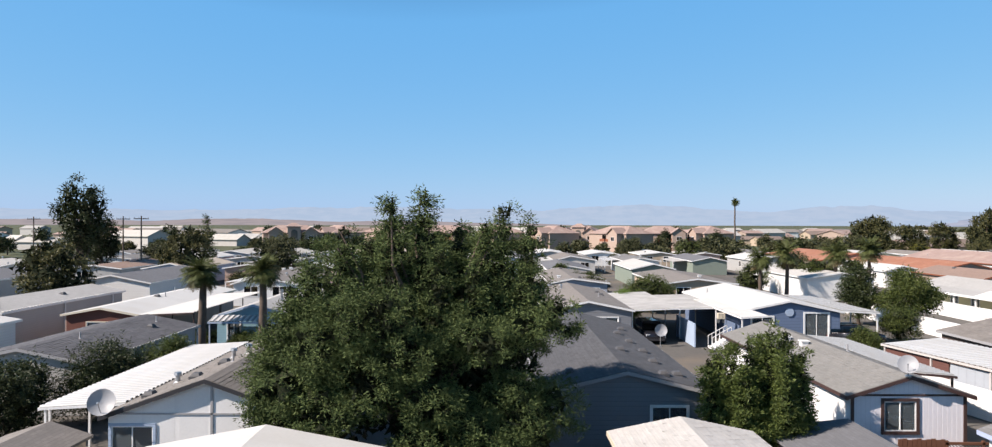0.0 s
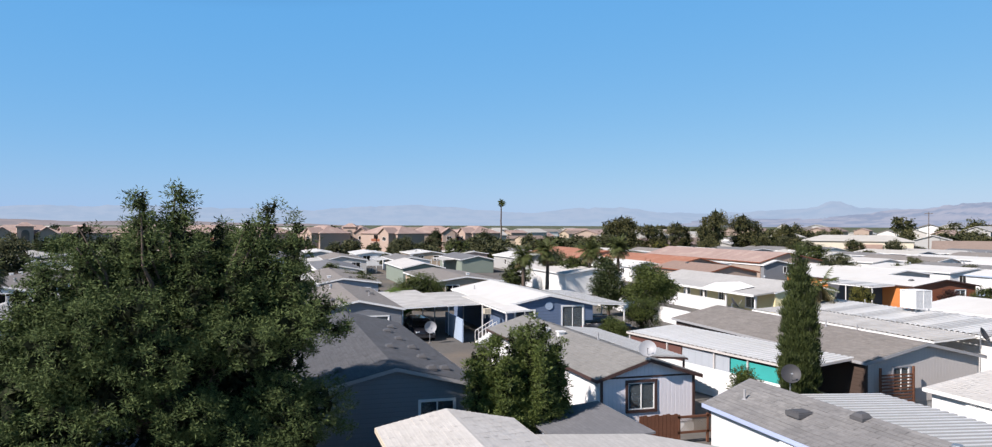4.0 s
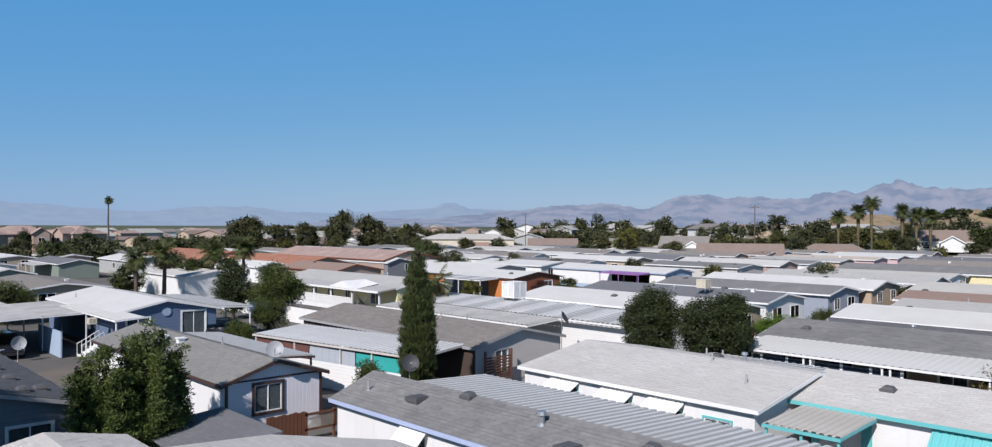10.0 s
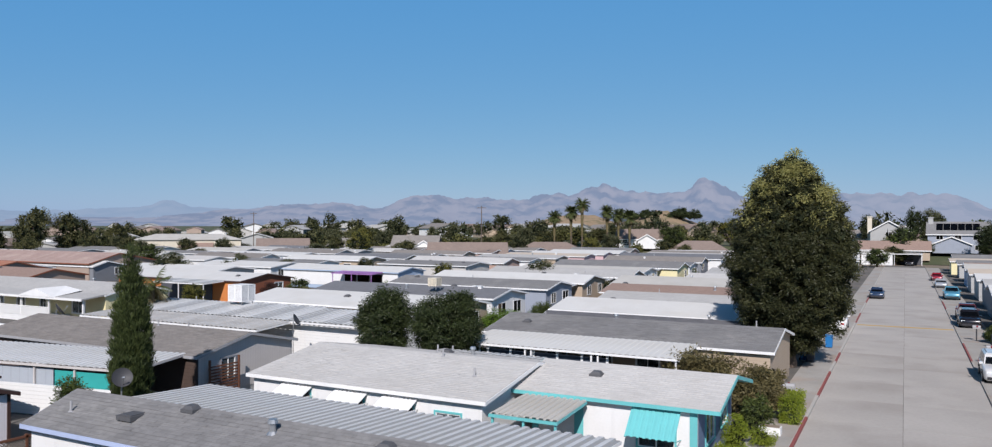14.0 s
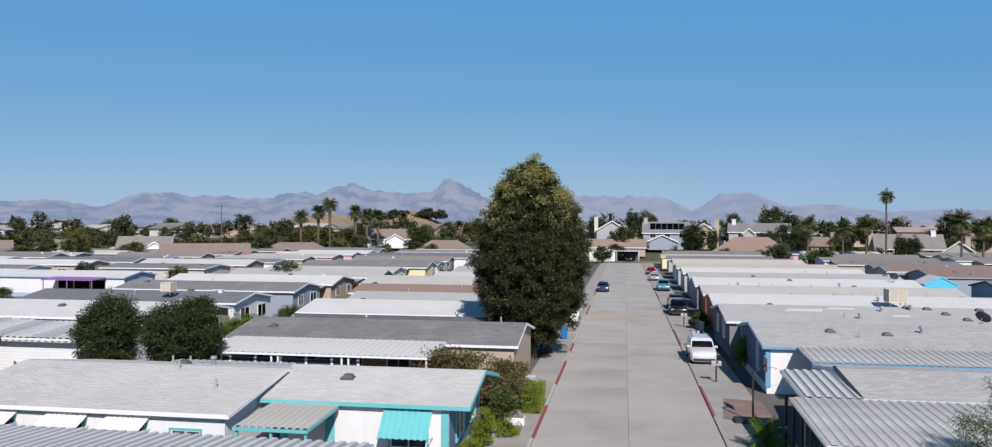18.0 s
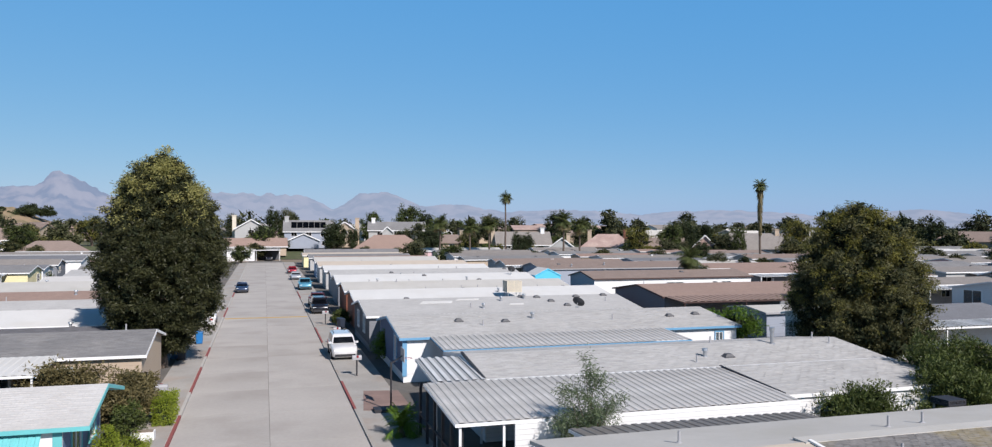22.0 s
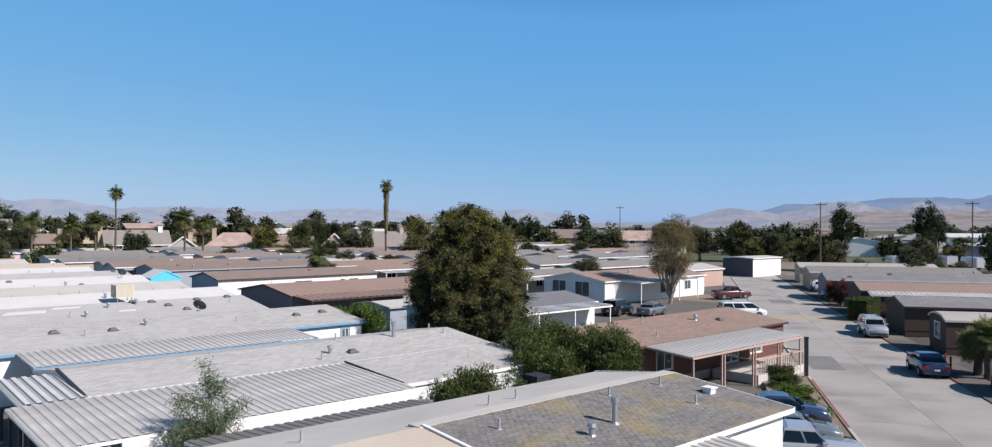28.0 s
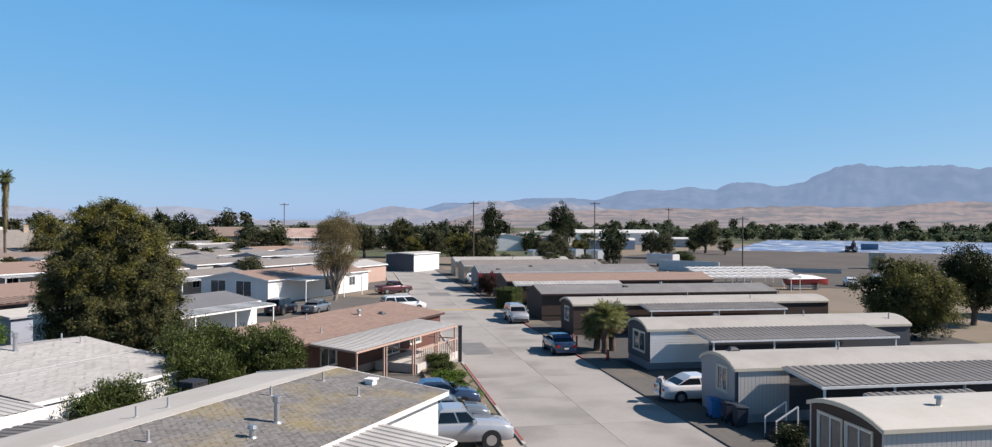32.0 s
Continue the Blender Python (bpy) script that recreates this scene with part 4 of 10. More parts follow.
def palm(x, y, h, label, crown=1.6, fronds=34, trunk=0.16, seed=1, skirt=True, leaf="leaf_palm", group="", stiff=0.5, shag=0.0):
    """A fan or feather palm: tapered trunk, fronds of narrow leaflets that arch over, dry skirt beneath."""
    rng = random.Random(seed)
    ob = thing("palm_tree", pose(x, y, 0), label, "palm tree", group)
    t = Shape()
    limb(t, (0, 0, -0.1), (rng.uniform(-0.2, 0.2), rng.uniform(-0.2, 0.2), h), trunk * 1.35, trunk * 0.85, rng, 8, 0.004)
    part("trunk", t.mesh("trunk", "bark", True), ob)
    v, f = [], []
    dv, df = [], []
    for i in range(fronds):
        a = rng.uniform(0, 2 * math.pi)
        e = rng.uniform(-0.9, 1.35)
        dry = skirt and e < -0.45
        lv, lf = (dv, df) if dry else (v, f)
        ln = crown * rng.uniform(0.8, 1.1)
        d = Vector((math.cos(a) * math.cos(e), math.sin(a) * math.cos(e), math.sin(e)))
        p = Vector((0, 0, h))
        side = Vector((-math.sin(a), math.cos(a), 0))
        steps = 9
        for s in range(steps):
            q = p + d * ln / steps
            d = (d + Vector((0, 0, -0.13 / stiff * 0.5))).normalized()
            w = crown * 0.36 * math.sin(math.pi * (s + 0.8) / (steps + 0.6))
            for sg in (-1, 1):
                for kk in (0.0, 0.5):
                    b = p.lerp(q, kk)
                    tip = b + side * sg * w + d * w * 0.6 + Vector((0, 0, -w * rng.uniform(0.2, 0.6)))
                    k = len(lv)
                    lv += [b, b + d * crown * 0.045, tip]
                    lf.append((k, k + 1, k + 2))
            k = len(lv)
            lv += [p - side * 0.02, p + side * 0.02, q + side * 0.02, q - side * 0.02]
            lf.append((k, k + 1, k + 2, k + 3))
            p = q
    if shag:
        for i in range(520):
            a, u = rng.uniform(0, 2 * math.pi), rng.random()
            z = h * (1 - 0.55 * u)
            r = shag * (1 - 0.55 * u) * rng.uniform(0.75, 1.15)
            b = Vector((math.cos(a) * r * 0.5, math.sin(a) * r * 0.5, z))
            sd = Vector((-math.sin(a), math.cos(a), 0)) * 0.16
            k = len(dv)
            dv += [b - sd, b + sd, Vector((math.cos(a) * r, math.sin(a) * r, z - rng.uniform(0.8, 1.5)))]
            df.append((k, k + 1, k + 2))
    for nm, vv, ff, mt in (("frond_crown", v, f, leaf), ("dry_skirt", dv, df, "leaf_thin")):
        if vv:
            me = bpy.data.meshes.new(nm)
            me.from_pydata([tuple(q) for q in vv], [], ff)
            me.materials.append(M[mt])
            part(nm, me, ob)
    return ob

# ---- vehicles ----
def ring_at(x, hw, z0, z1, top=0.9, bulge=0.06):
    """A cross-section of a car's body: sill, flank and shoulder."""
    mid = z0 + (z1 - z0) * 0.55
    half = [(hw * 0.82, z0), (hw * 0.97, z0 + 0.06), (hw, mid), (hw * 0.985, z1 - 0.08), (hw * top, z1)]
    return [(x, y, z) for y, z in half] + [(x, -y, z) for y, z in reversed(half)]


def car(x, y, yaw, style, paint_mat, label, group="parked cars", z=0.0):
    """A parked vehicle; it points along its local +x."""
    spec = {
        "sedan": dict(L=4.6, W=1.78, H=1.45, hood=0.95, belt=0.98, ws=(1.15, 0.35), rear=(-1.55, -0.75), deck=1.0, clear=0.2, r=0.32, wb=1.35),
        "suv": dict(L=4.8, W=1.9, H=1.72, hood=1.08, belt=1.12, ws=(1.15, 0.45), rear=(-2.28, -1.95), deck=1.1, clear=0.24, r=0.37, wb=1.42),
        "van": dict(L=5.1, W=1.95, H=1.78, hood=1.05, belt=1.1, ws=(1.75, 0.8), rear=(-2.45, -2.2), deck=1.1, clear=0.2, r=0.34, wb=1.55),
        "pickup": dict(L=5.4, W=1.92, H=1.75, hood=1.12, belt=1.15, ws=(1.05, 0.5), rear=(-0.75, -0.55), deck=1.12, clear=0.3, r=0.38, wb=1.65),
    }[style]
    L, W, H = spec["L"], spec["W"], spec["H"]
    hw = W / 2
    ob = thing({"sedan": "parked_car", "suv": "parked_suv", "van": "parked_van", "pickup": "pickup_truck"}[style], pose(x, y, z, 0, 0, yaw), label, "car" if style != "pickup" else "pickup truck", group)
    c = spec["clear"]
    wsx, rx = spec["ws"], spec["rear"]
    rings = [ring_at(L / 2, hw * 0.78, c + 0.12, spec["hood"] * 0.68, 0.9), ring_at(L / 2 - 0.12, hw * 0.9, c, spec["hood"] * 0.84), ring_at(L / 2 - 0.5, hw * 0.98, c, spec["hood"] * 0.93),
             ring_at(wsx[0], hw, c, spec["hood"]), ring_at(wsx[0] - 0.3, hw, c, spec["belt"]), ring_at(0, hw, c, spec["belt"]), ring_at(rx[0] + 0.2, hw, c, spec["belt"]),
             ring_at(-L / 2 + 0.4, hw * 0.98, c, spec["deck"]), ring_at(-L / 2 + 0.1, hw * 0.92, c + 0.02, spec["deck"] * 0.96), ring_at(-L / 2, hw * 0.82, c + 0.15, spec["deck"] * 0.86, 0.9)]
    part("body", Shape().loft(rings).mesh("body", paint_mat, True), ob)
    b, h = spec["belt"] - 0.02, H
    top_w, bot_w = hw * 0.76, hw * 0.9
    x0, x1, x2, x3 = wsx[0], wsx[1], rx[1], rx[0]
    cabin = Shape().loft([[(x0, bot_w, b), (x3, bot_w, b), (x3, -bot_w, b), (x0, -bot_w, b)],
                          [(x1 + 0.08, top_w * 1.03, h - 0.09), (x2 - 0.08, top_w * 1.03, h - 0.09), (x2 - 0.08, -top_w * 1.03, h - 0.09), (x1 + 0.08, -top_w * 1.03, h - 0.09)],
                          [(x1 - 0.1, top_w * 0.9, h), (x2 + 0.1, top_w * 0.9, h), (x2 + 0.1, -top_w * 0.9, h), (x1 - 0.1, -top_w * 0.9, h)]])
    part("cabin", cabin.mesh("cabin", paint_mat), ob)

    def lerp3(p, q, f):
        return tuple(a + (bb - a) * f for a, bb in zip(p, q))

    def pane(name, q, off):
        """Glass on a four-cornered face, a little inside its edges and proud of it."""
        mid = tuple(sum(p[i] for p in q) / 4 for i in range(3))
        pts = [tuple(a + (m2 - a) * 0.1 + o for a, m2, o in zip(p, mid, off)) for p in q]
        back = [tuple(a - o * 1.5 for a, o in zip(p, off)) for p in pts]
        part(name, Shape().add(pts + back, [(0, 1, 2, 3), (7, 6, 5, 4), (0, 4, 5, 1), (1, 5, 6, 2), (2, 6, 7, 3), (3, 7, 4, 0)]).mesh(name, "car_glass"), ob)

    hz = h - 0.11
    fa, fb = (x0, bot_w, b), (x1 + 0.08, top_w * 1.03, hz)
    ra, rb = (x3, bot_w, b), (x2 - 0.08, top_w * 1.03, hz)
    flip = lambda p: (p[0], -p[1], p[2])
    pane("windscreen", [fa, fb, flip(fb), flip(fa)], (0.012, 0, 0.006))
    pane("rear_window", [ra, rb, flip(rb), flip(ra)], (-0.012, 0, 0.006))
    cuts = [0.0, 0.46, 1.0] if style in ("sedan", "pickup") else [0.0, 0.36, 0.68, 1.0]
    for sg in (1, -1):
        for u, w in zip(cuts, cuts[1:]):
            q = [lerp3(fa, ra, u), lerp3(fa, ra, w), lerp3(fb, rb, w), lerp3(fb, rb, u)]
            q = [(p[0], p[1] * sg, p[2] + (0.03 if i < 2 else 0)) for i, p in enumerate(q)]
            pane("side_window", q, (0, 0.012 * sg, 0.002))
        part("mirror", Shape().box(x0 - 0.25, x0 - 0.1, min(sg * hw * 0.92, sg * (hw + 0.14)), max(sg * hw * 0.92, sg * (hw + 0.14)), b, b + 0.14).mesh("mirror", paint_mat), ob)
        part("headlight", Shape().box(L / 2 - 0.2, L / 2 - 0.03, min(sg * hw * 0.5, sg * hw * 0.83), max(sg * hw * 0.5, sg * hw * 0.83), spec["hood"] * 0.63, spec["hood"] * 0.76).mesh("headlight", "lamp_white"), ob)
        part("tail_light", Shape().box(-L / 2 - 0.01, -L / 2 + 0.12, min(sg * hw * 0.55, sg * hw * 0.84), max(sg * hw * 0.55, sg * hw * 0.84), spec["deck"] * 0.66, spec["deck"] * 0.82).mesh("tail_light", "lamp_red"), ob)
    part("bumper", Shape().box(L / 2 - 0.14, L / 2 + 0.03, -hw * 0.78, hw * 0.78, c + 0.08, c + 0.26).mesh("bumper", "trim_black"), ob)
    part("bumper", Shape().box(-L / 2 - 0.03, -L / 2 + 0.14, -hw * 0.8, hw * 0.8, c + 0.1, c + 0.26).mesh("bumper", paint_mat), ob)
    part("number_plate", Shape().box(-L / 2 - 0.036, -L / 2 - 0.028, -0.16, 0.16, c + 0.32, c + 0.44).mesh("number_plate", "white"), ob)
    if style == "pickup":
        bed = Shape().box(-L / 2 + 0.12, rx[0] - 0.05, -hw * 0.8, hw * 0.8, spec["deck"], spec["deck"] + 0.012)
        part("truck_bed", bed.mesh("truck_bed", "trim_black"), ob)
        rail = Shape()
        for sg in (1, -1):
            rail.box(-L / 2 + 0.06, rx[0], sg * hw * 0.87 - 0.05, sg * hw * 0.87 + 0.05, spec["deck"] - 0.02, spec["deck"] + 0.1)
        part("bed_rail", rail.mesh("bed_rail", paint_mat), ob)
    if style in ("suv", "van"):
        for sg in (1, -1):
            part("roof_rail", Shape().box(x2 + 0.2, x1 - 0.3, sg * top_w * 0.82 - 0.02, sg * top_w * 0.82 + 0.02, h, h + 0.05).mesh("roof_rail", "steel"), ob)
    r = spec["r"]
    ty = Shape().tube((0, -0.11, 0), (0, 0.11, 0), r, r, 18).mesh("tyre", "black")
    ri = Shape().tube((0, -0.115, 0), (0, 0.115, 0), r * 0.62, r * 0.62, 14).mesh("rim", "chrome")
    arch = Shape().tube((0, -0.09, 0), (0, 0.09, 0), r * 1.16, r * 1.16, 18).mesh("wheel_arch", "black")
    for sx in (1, -1):
        for sg in (1, -1):
            part("wheel_arch", arch, ob, "", pose(sx * spec["wb"], sg * (hw - 0.082), r + 0.02))
            tyre = part("tyre", ty, ob, "", pose(sx * spec["wb"], sg * (hw - 0.095), r))
            part("rim", ri, tyre)
    return ob

# ---- ground, roads ----
def disc(radius, z, n=96, rings=(0, 30, 90, 200, 400, 800, 1600, 3000, 4800)):
    s = Shape()
    vs = [(0, 0, z)]
    fs = []
    for r in rings[1:]:
        vs += [(r * math.cos(2 * math.pi * i / n), r * math.sin(2 * math.pi * i / n), z) for i in range(n)]
    fs += [(0, 1 + i, 1 + (i + 1) % n) for i in range(n)]
    for j in range(len(rings) - 2):
        a, b = 1 + j * n, 1 + (j + 1) * n
        fs += [(a + i, b + i, b + (i + 1) % n, a + (i + 1) % n) for i in range(n)]
    return s.add(vs, fs)


ground_mat = material("dry soil, gravel and far fields", (0.24, 0.195, 0.15), 0.95, fine=3, fine_amt=0.15, broad=0.012, broad_amt=0.2, stain=(0.13, 0.13, 0.07), stain_amt=0.55, bump=0.2)
solid("ground", disc(4800, -0.06), ground_mat, "dry soil and gravel running out to far fields", "ground", kind="structure")

# wooded gardens and fields beyond the park
M["far_land"] = material("wooded gardens and dull fields", (0.085, 0.1, 0.05), 0.95, fine=0.12, fine_amt=0.3, broad=0.02, broad_amt=0.3, stain=(0.2, 0.17, 0.11), stain_amt=0.5)
fl = Shape()
arc = [radians(128 - 2 * i) for i in range(102)]
wide = [radians(128 - 2 * i) for i in range(124)]
for r0, r1 in ((232, 420), (420, 900), (900, 2000), (2000, 4200)):
    run = arc if r0 < 420 else wide
    fl.add([(-math.sin(a) * r, math.cos(a) * r, 0.02) for r in (r0, r1) for a in run], [(i, i + 1, len(run) + i + 1, len(run) + i) for i in range(len(run) - 1)])
solid("ground_fields", fl, "far_land", "dull green wooded gardens and fields beyond the park", "field", kind="structure")

def rise(x, y):
    """Height of the land: it climbs to a low terrace north of the park."""
    return 3.4 * max(0.0, min(1.0, (y - 234) / 22)) if -440 < x < 345 else 0.0


terrace = Shape().add([(x, y, rise(0, y) + 0.03) for y in (233.5, 240, 248, 256, 420, 900) for x in (-430, -250, -100, 0, 100, 220, 335)], [(j * 7 + i, j * 7 + i + 1, j * 7 + i + 8, j * 7 + i + 7) for j in range(5) for i in range(6)])
solid("ground_terrace", terrace, "far_land", "low wooded terrace of gardens north of the park", "ground", kind="structure")

# the lots round the homes are paved
M["yard"] = material("dark worn asphalt yard", (0.085, 0.082, 0.08), 0.95, fine=3, fine_amt=0.2, broad=0.15, broad_amt=0.3, stain=(0.2, 0.17, 0.14), stain_amt=0.6, bump=0.3)
M["lot"] = material("grey gravel and worn paving", (0.14, 0.132, 0.122), 0.95, fine=3, fine_amt=0.2, broad=0.1, broad_amt=0.3, stain=(0.2, 0.16, 0.12), stain_amt=0.6, bump=0.4)
lot = Shape().box(-240, -4.3, -95, 215, -0.3, -0.03).box(4.7, 62, 20, 215, -0.3, -0.03).box(62, 90, 40, 215, -0.3, -0.03).box(90, 150, 62, 215, -0.3, -0.03)
solid("pavement", lot, "lot", "grey gravel and worn paving between the homes", "pavement", kind="structure")

R2_AT, R2_DIR = Vector((42.6, 13.1)), 33.2      # a point on the second road's middle, and its heading
R2_U = Vector((math.cos(radians(R2_DIR)), math.sin(radians(R2_DIR))))
R2_N = Vector((-R2_U.y, R2_U.x))


def on_road2(s, n):
    p = R2_AT + R2_U * s + R2_N * n
    return p.x, p.y


def slabs(road, m, length, halves, z=0.0, mat="concrete"):
    """Concrete slabs on both sides of the middle joint."""
    step = 6.1
    n = int(length / step)
    for a, b in halves:
        me = Shape().box(a + 0.009, b - 0.009, 0.009, step - 0.009, -0.15, 0).mesh("slab", mat)
        for i in range(n):
            part("slab", me, road, "", m @ pose(0, i * step, z))


road1 = solid("road", Shape().box(-4.2, 4.6, -60, 224, -0.2, -0.02), "joint", "straight pale concrete lane with a middle joint", "road", kind="structure")
yard = Shape().prism_z([on_road2(-45, -40), on_road2(105, -40), on_road2(105, -4.6), on_road2(-45, -4.6)], -0.3, -0.02)
solid("pavement", yard, "yard", "dark worn paving between the homes across the lane", "pavement", kind="structure")
road2 = solid("road", Shape().prism_z([on_road2(-40, -4.5), on_road2(150, -4.5), on_road2(150, 4.5), on_road2(-40, 4.5)], -0.2, -0.025), "joint", "pale concrete lane lined with parked cars", "road", kind="structure")
solid("pavement", Shape().prism_z([(-4.2, -60), (30, -60), (36, -8), (22, 8), (4.6, 24), (-4.2, 24)], -0.25, -0.035), "concrete_grey", "grey concrete where the lanes meet", "pavement", kind="structure")

slabs(road1, pose(0.2, -30, 0), 250, ((-4.35, 0.0), (0.0, 4.35)))
slabs(road2, pose(*on_road2(-30, 0), 0, 0, 0, R2_DIR - 90), 175, ((-4.45, 0.0), (0.0, 4.45)), 0.0, "concrete_grey")

# kerbs, partly painted red
def kerb(points, side, reds=(), label="low concrete kerb, partly painted red", mat="kerb", top=0.13):
    """A kerb along a straight line from p to q; reds: stretches along it that are red."""
    p, q = Vector(points[0]), Vector(points[1])
    d = (q - p).normalized()
    ln = (q - p).length
    ang = math.degrees(math.atan2(d.y, d.x))
    ob = solid("kerb", Shape().box(0, ln, 0, 0.16 * side, -0.1, top) if side > 0 else Shape().box(0, ln, -0.16, 0, -0.1, top), mat, label, "kerb", kind="structure", m=pose(p.x, p.y, 0, 0, 0, ang))
    for a, b in reds:
        s = Shape()
        y0, y1 = (-0.004, 0.13) if side > 0 else (-0.13, 0.004)
        s.box(a, b, y0, y1, -0.02, top + 0.004)
        part("red_marking", s.mesh("red_marking", "red_paint"), ob, "worn red kerb paint")
    return ob


kerb(((-4.15, -30), (-4.15, 215)), 1, [(66.5, 73.2), (79, 87.5), (92, 96.5), (118, 128), (142, 150)])
kerb(((4.55, 24), (4.55, 215)), -1, [(18.4, 26.2), (43, 53), (84, 95)], "low worn kerb, partly painted red", "drive", 0.09)
for sx, a in ((-1, -4.31), (1, 4.71)):
    x0, x1 = (a - 1.9, a) if sx < 0 else (a, a + 2.6)
    solid("pavement", Shape().box(x0, x1, -30 if sx < 0 else 24, 215, -0.25, 0.05), "drive", "stained concrete strip of driveways beside the lane", "pavement", kind="structure")
kerb((on_road2(-9, 4.45), on_road2(12, 4.45)), 1, [(0.5, 3.5), (7.5, 20)])
kerb((on_road2(22, 4.45), on_road2(140, 4.45)), 1, [(5, 14), (30, 42)])
kerb((on_road2(-12, -4.45), on_road2(140, -4.45)), -1, [(24, 28), (40, 46)], "low dark worn kerb, partly painted red", "lot", 0.07)
# the strip on the homes' side is darkened for the shade over it
for nn, sa, sb in ((-6.6, -14, 140), (4.62, -12, 140)):
    solid("pavement", Shape().prism_z([on_road2(sa, nn), on_road2(sb, nn), on_road2(sb, nn + 1.98), on_road2(sa, nn + 1.98)], -0.25, 0.05), "lot" if nn < 0 else "drive", "worn strip of driveways beside the lane", "pavement", kind="structure")
# painted bars and patches on the lanes
def marking(verts, mat, label):
    solid("road_marking", Shape().prism_z(verts, 0.003, 0.007), mat, label, "road marking", kind="structure")
marking([(-4.0, 86.9), (4.4, 86.9), (4.4, 87.6), (-4.0, 87.6)], "yellow_paint", "worn yellow bar across the lane")
marking([on_road2(46, -4.2), on_road2(46.8, -4.2), on_road2(46.8, 4.2), on_road2(46, 4.2)], "yellow_paint", "worn yellow bar across the lane")
for s, n, ls, ln in ((15.5, 1.6, 6.0, 2.2), (64, -1, 5, 3)):
    marking([on_road2(s, n), on_road2(s + ls, n), on_road2(s + ls, n + ln), on_road2(s, n + ln)], "asphalt_patch", "darker patch mended into the lane")

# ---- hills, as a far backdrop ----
# air: distance haze, put in as an even bluish glow over the hill colours
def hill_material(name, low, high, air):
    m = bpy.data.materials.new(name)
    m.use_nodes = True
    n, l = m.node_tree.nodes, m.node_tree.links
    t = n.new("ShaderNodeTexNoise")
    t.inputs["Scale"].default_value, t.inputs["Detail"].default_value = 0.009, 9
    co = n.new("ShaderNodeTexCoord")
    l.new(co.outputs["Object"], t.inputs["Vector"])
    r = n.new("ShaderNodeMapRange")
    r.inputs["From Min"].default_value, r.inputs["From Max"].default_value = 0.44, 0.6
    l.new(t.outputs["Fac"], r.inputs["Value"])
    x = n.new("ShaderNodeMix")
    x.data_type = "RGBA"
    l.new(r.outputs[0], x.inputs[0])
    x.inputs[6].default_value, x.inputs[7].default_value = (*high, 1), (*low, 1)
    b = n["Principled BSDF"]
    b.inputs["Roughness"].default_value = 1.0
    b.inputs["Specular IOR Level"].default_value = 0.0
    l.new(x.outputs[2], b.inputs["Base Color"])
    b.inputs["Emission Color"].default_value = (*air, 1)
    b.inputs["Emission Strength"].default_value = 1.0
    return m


def hills(radius, az0, az1, base, peaks, rough, mat, label, seed, depth=700):
    """A range between two bearings (degrees, anticlockwise from the lane's heading): peaks are (bearing, width, degrees above the horizon)."""
    n = int(abs(az1 - az0) * 8)
    rows = 20
    vs, fs = [], []
    for i in range(n + 1):
        az = az0 + (az1 - az0) * i / n
        up = base
        for pa, pw, ph in peaks:
            up = max(up, base * 0.6 + (ph - base * 0.6) * math.exp(-((az - pa) / pw) ** 2))
        edge = min(1.0, min(i, n - i) / (n * 0.06 + 1))
        up *= edge
        up *= 1 + (0.10 if rough > 0.15 else 0.035) * (noise.fractal(Vector((az * 0.35, seed, 0)), 1.0, 2.0, 5) + 0.3 * noise.fractal(Vector((az * 1.3, seed, 4)), 0.8, 2.0, 5))
        for j in range(rows + 1):
            f = j / rows
            r = radius - depth * (1 - f)
            h = math.tan(radians(up)) * radius * (f ** 1.25)
            h *= 1 + rough * (1 - f * 0.75) * (noise.fractal(Vector((az * 0.5, j * 0.4, seed + 3.0)), 1.0, 2.0, 6) + 0.7 * noise.fractal(Vector((az * 1.5, j * 0.45, seed + 6.0)), 0.9, 2.0, 5))
            a = radians(az)
            vs.append((-math.sin(a) * r, math.cos(a) * r, max(-1, h)))
    k = rows + 1
    for i in range(n):
        for j in range(rows):
            fs.append((i * k + j, (i + 1) * k + j, (i + 1) * k + j + 1, i * k + j + 1))
    ob = solid("backdrop_hills", Shape().add(vs, fs), mat, label, "hills", kind="structure", smooth=True)
    return ob


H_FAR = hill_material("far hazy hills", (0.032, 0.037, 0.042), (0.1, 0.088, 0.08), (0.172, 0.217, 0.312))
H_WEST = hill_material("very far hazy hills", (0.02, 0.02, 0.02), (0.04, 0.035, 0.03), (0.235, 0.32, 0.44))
H_MID = hill_material("dry grass hills with haze glow", (0.03, 0.036, 0.028), (0.13, 0.095, 0.07), (0.138, 0.142, 0.175))
H_BLUE = hill_material("far wooded ridge with haze glow", (0.012, 0.016, 0.016), (0.035, 0.04, 0.04), (0.138, 0.202, 0.32))
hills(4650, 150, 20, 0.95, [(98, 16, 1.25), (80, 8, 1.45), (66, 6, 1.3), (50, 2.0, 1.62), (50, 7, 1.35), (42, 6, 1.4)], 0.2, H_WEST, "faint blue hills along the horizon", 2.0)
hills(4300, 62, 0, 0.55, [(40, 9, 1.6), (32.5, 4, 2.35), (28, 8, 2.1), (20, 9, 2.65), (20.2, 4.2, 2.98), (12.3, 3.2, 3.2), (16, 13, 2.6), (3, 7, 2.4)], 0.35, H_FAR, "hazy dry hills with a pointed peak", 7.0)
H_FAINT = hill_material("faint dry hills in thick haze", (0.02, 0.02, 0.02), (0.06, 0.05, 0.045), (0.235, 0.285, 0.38))
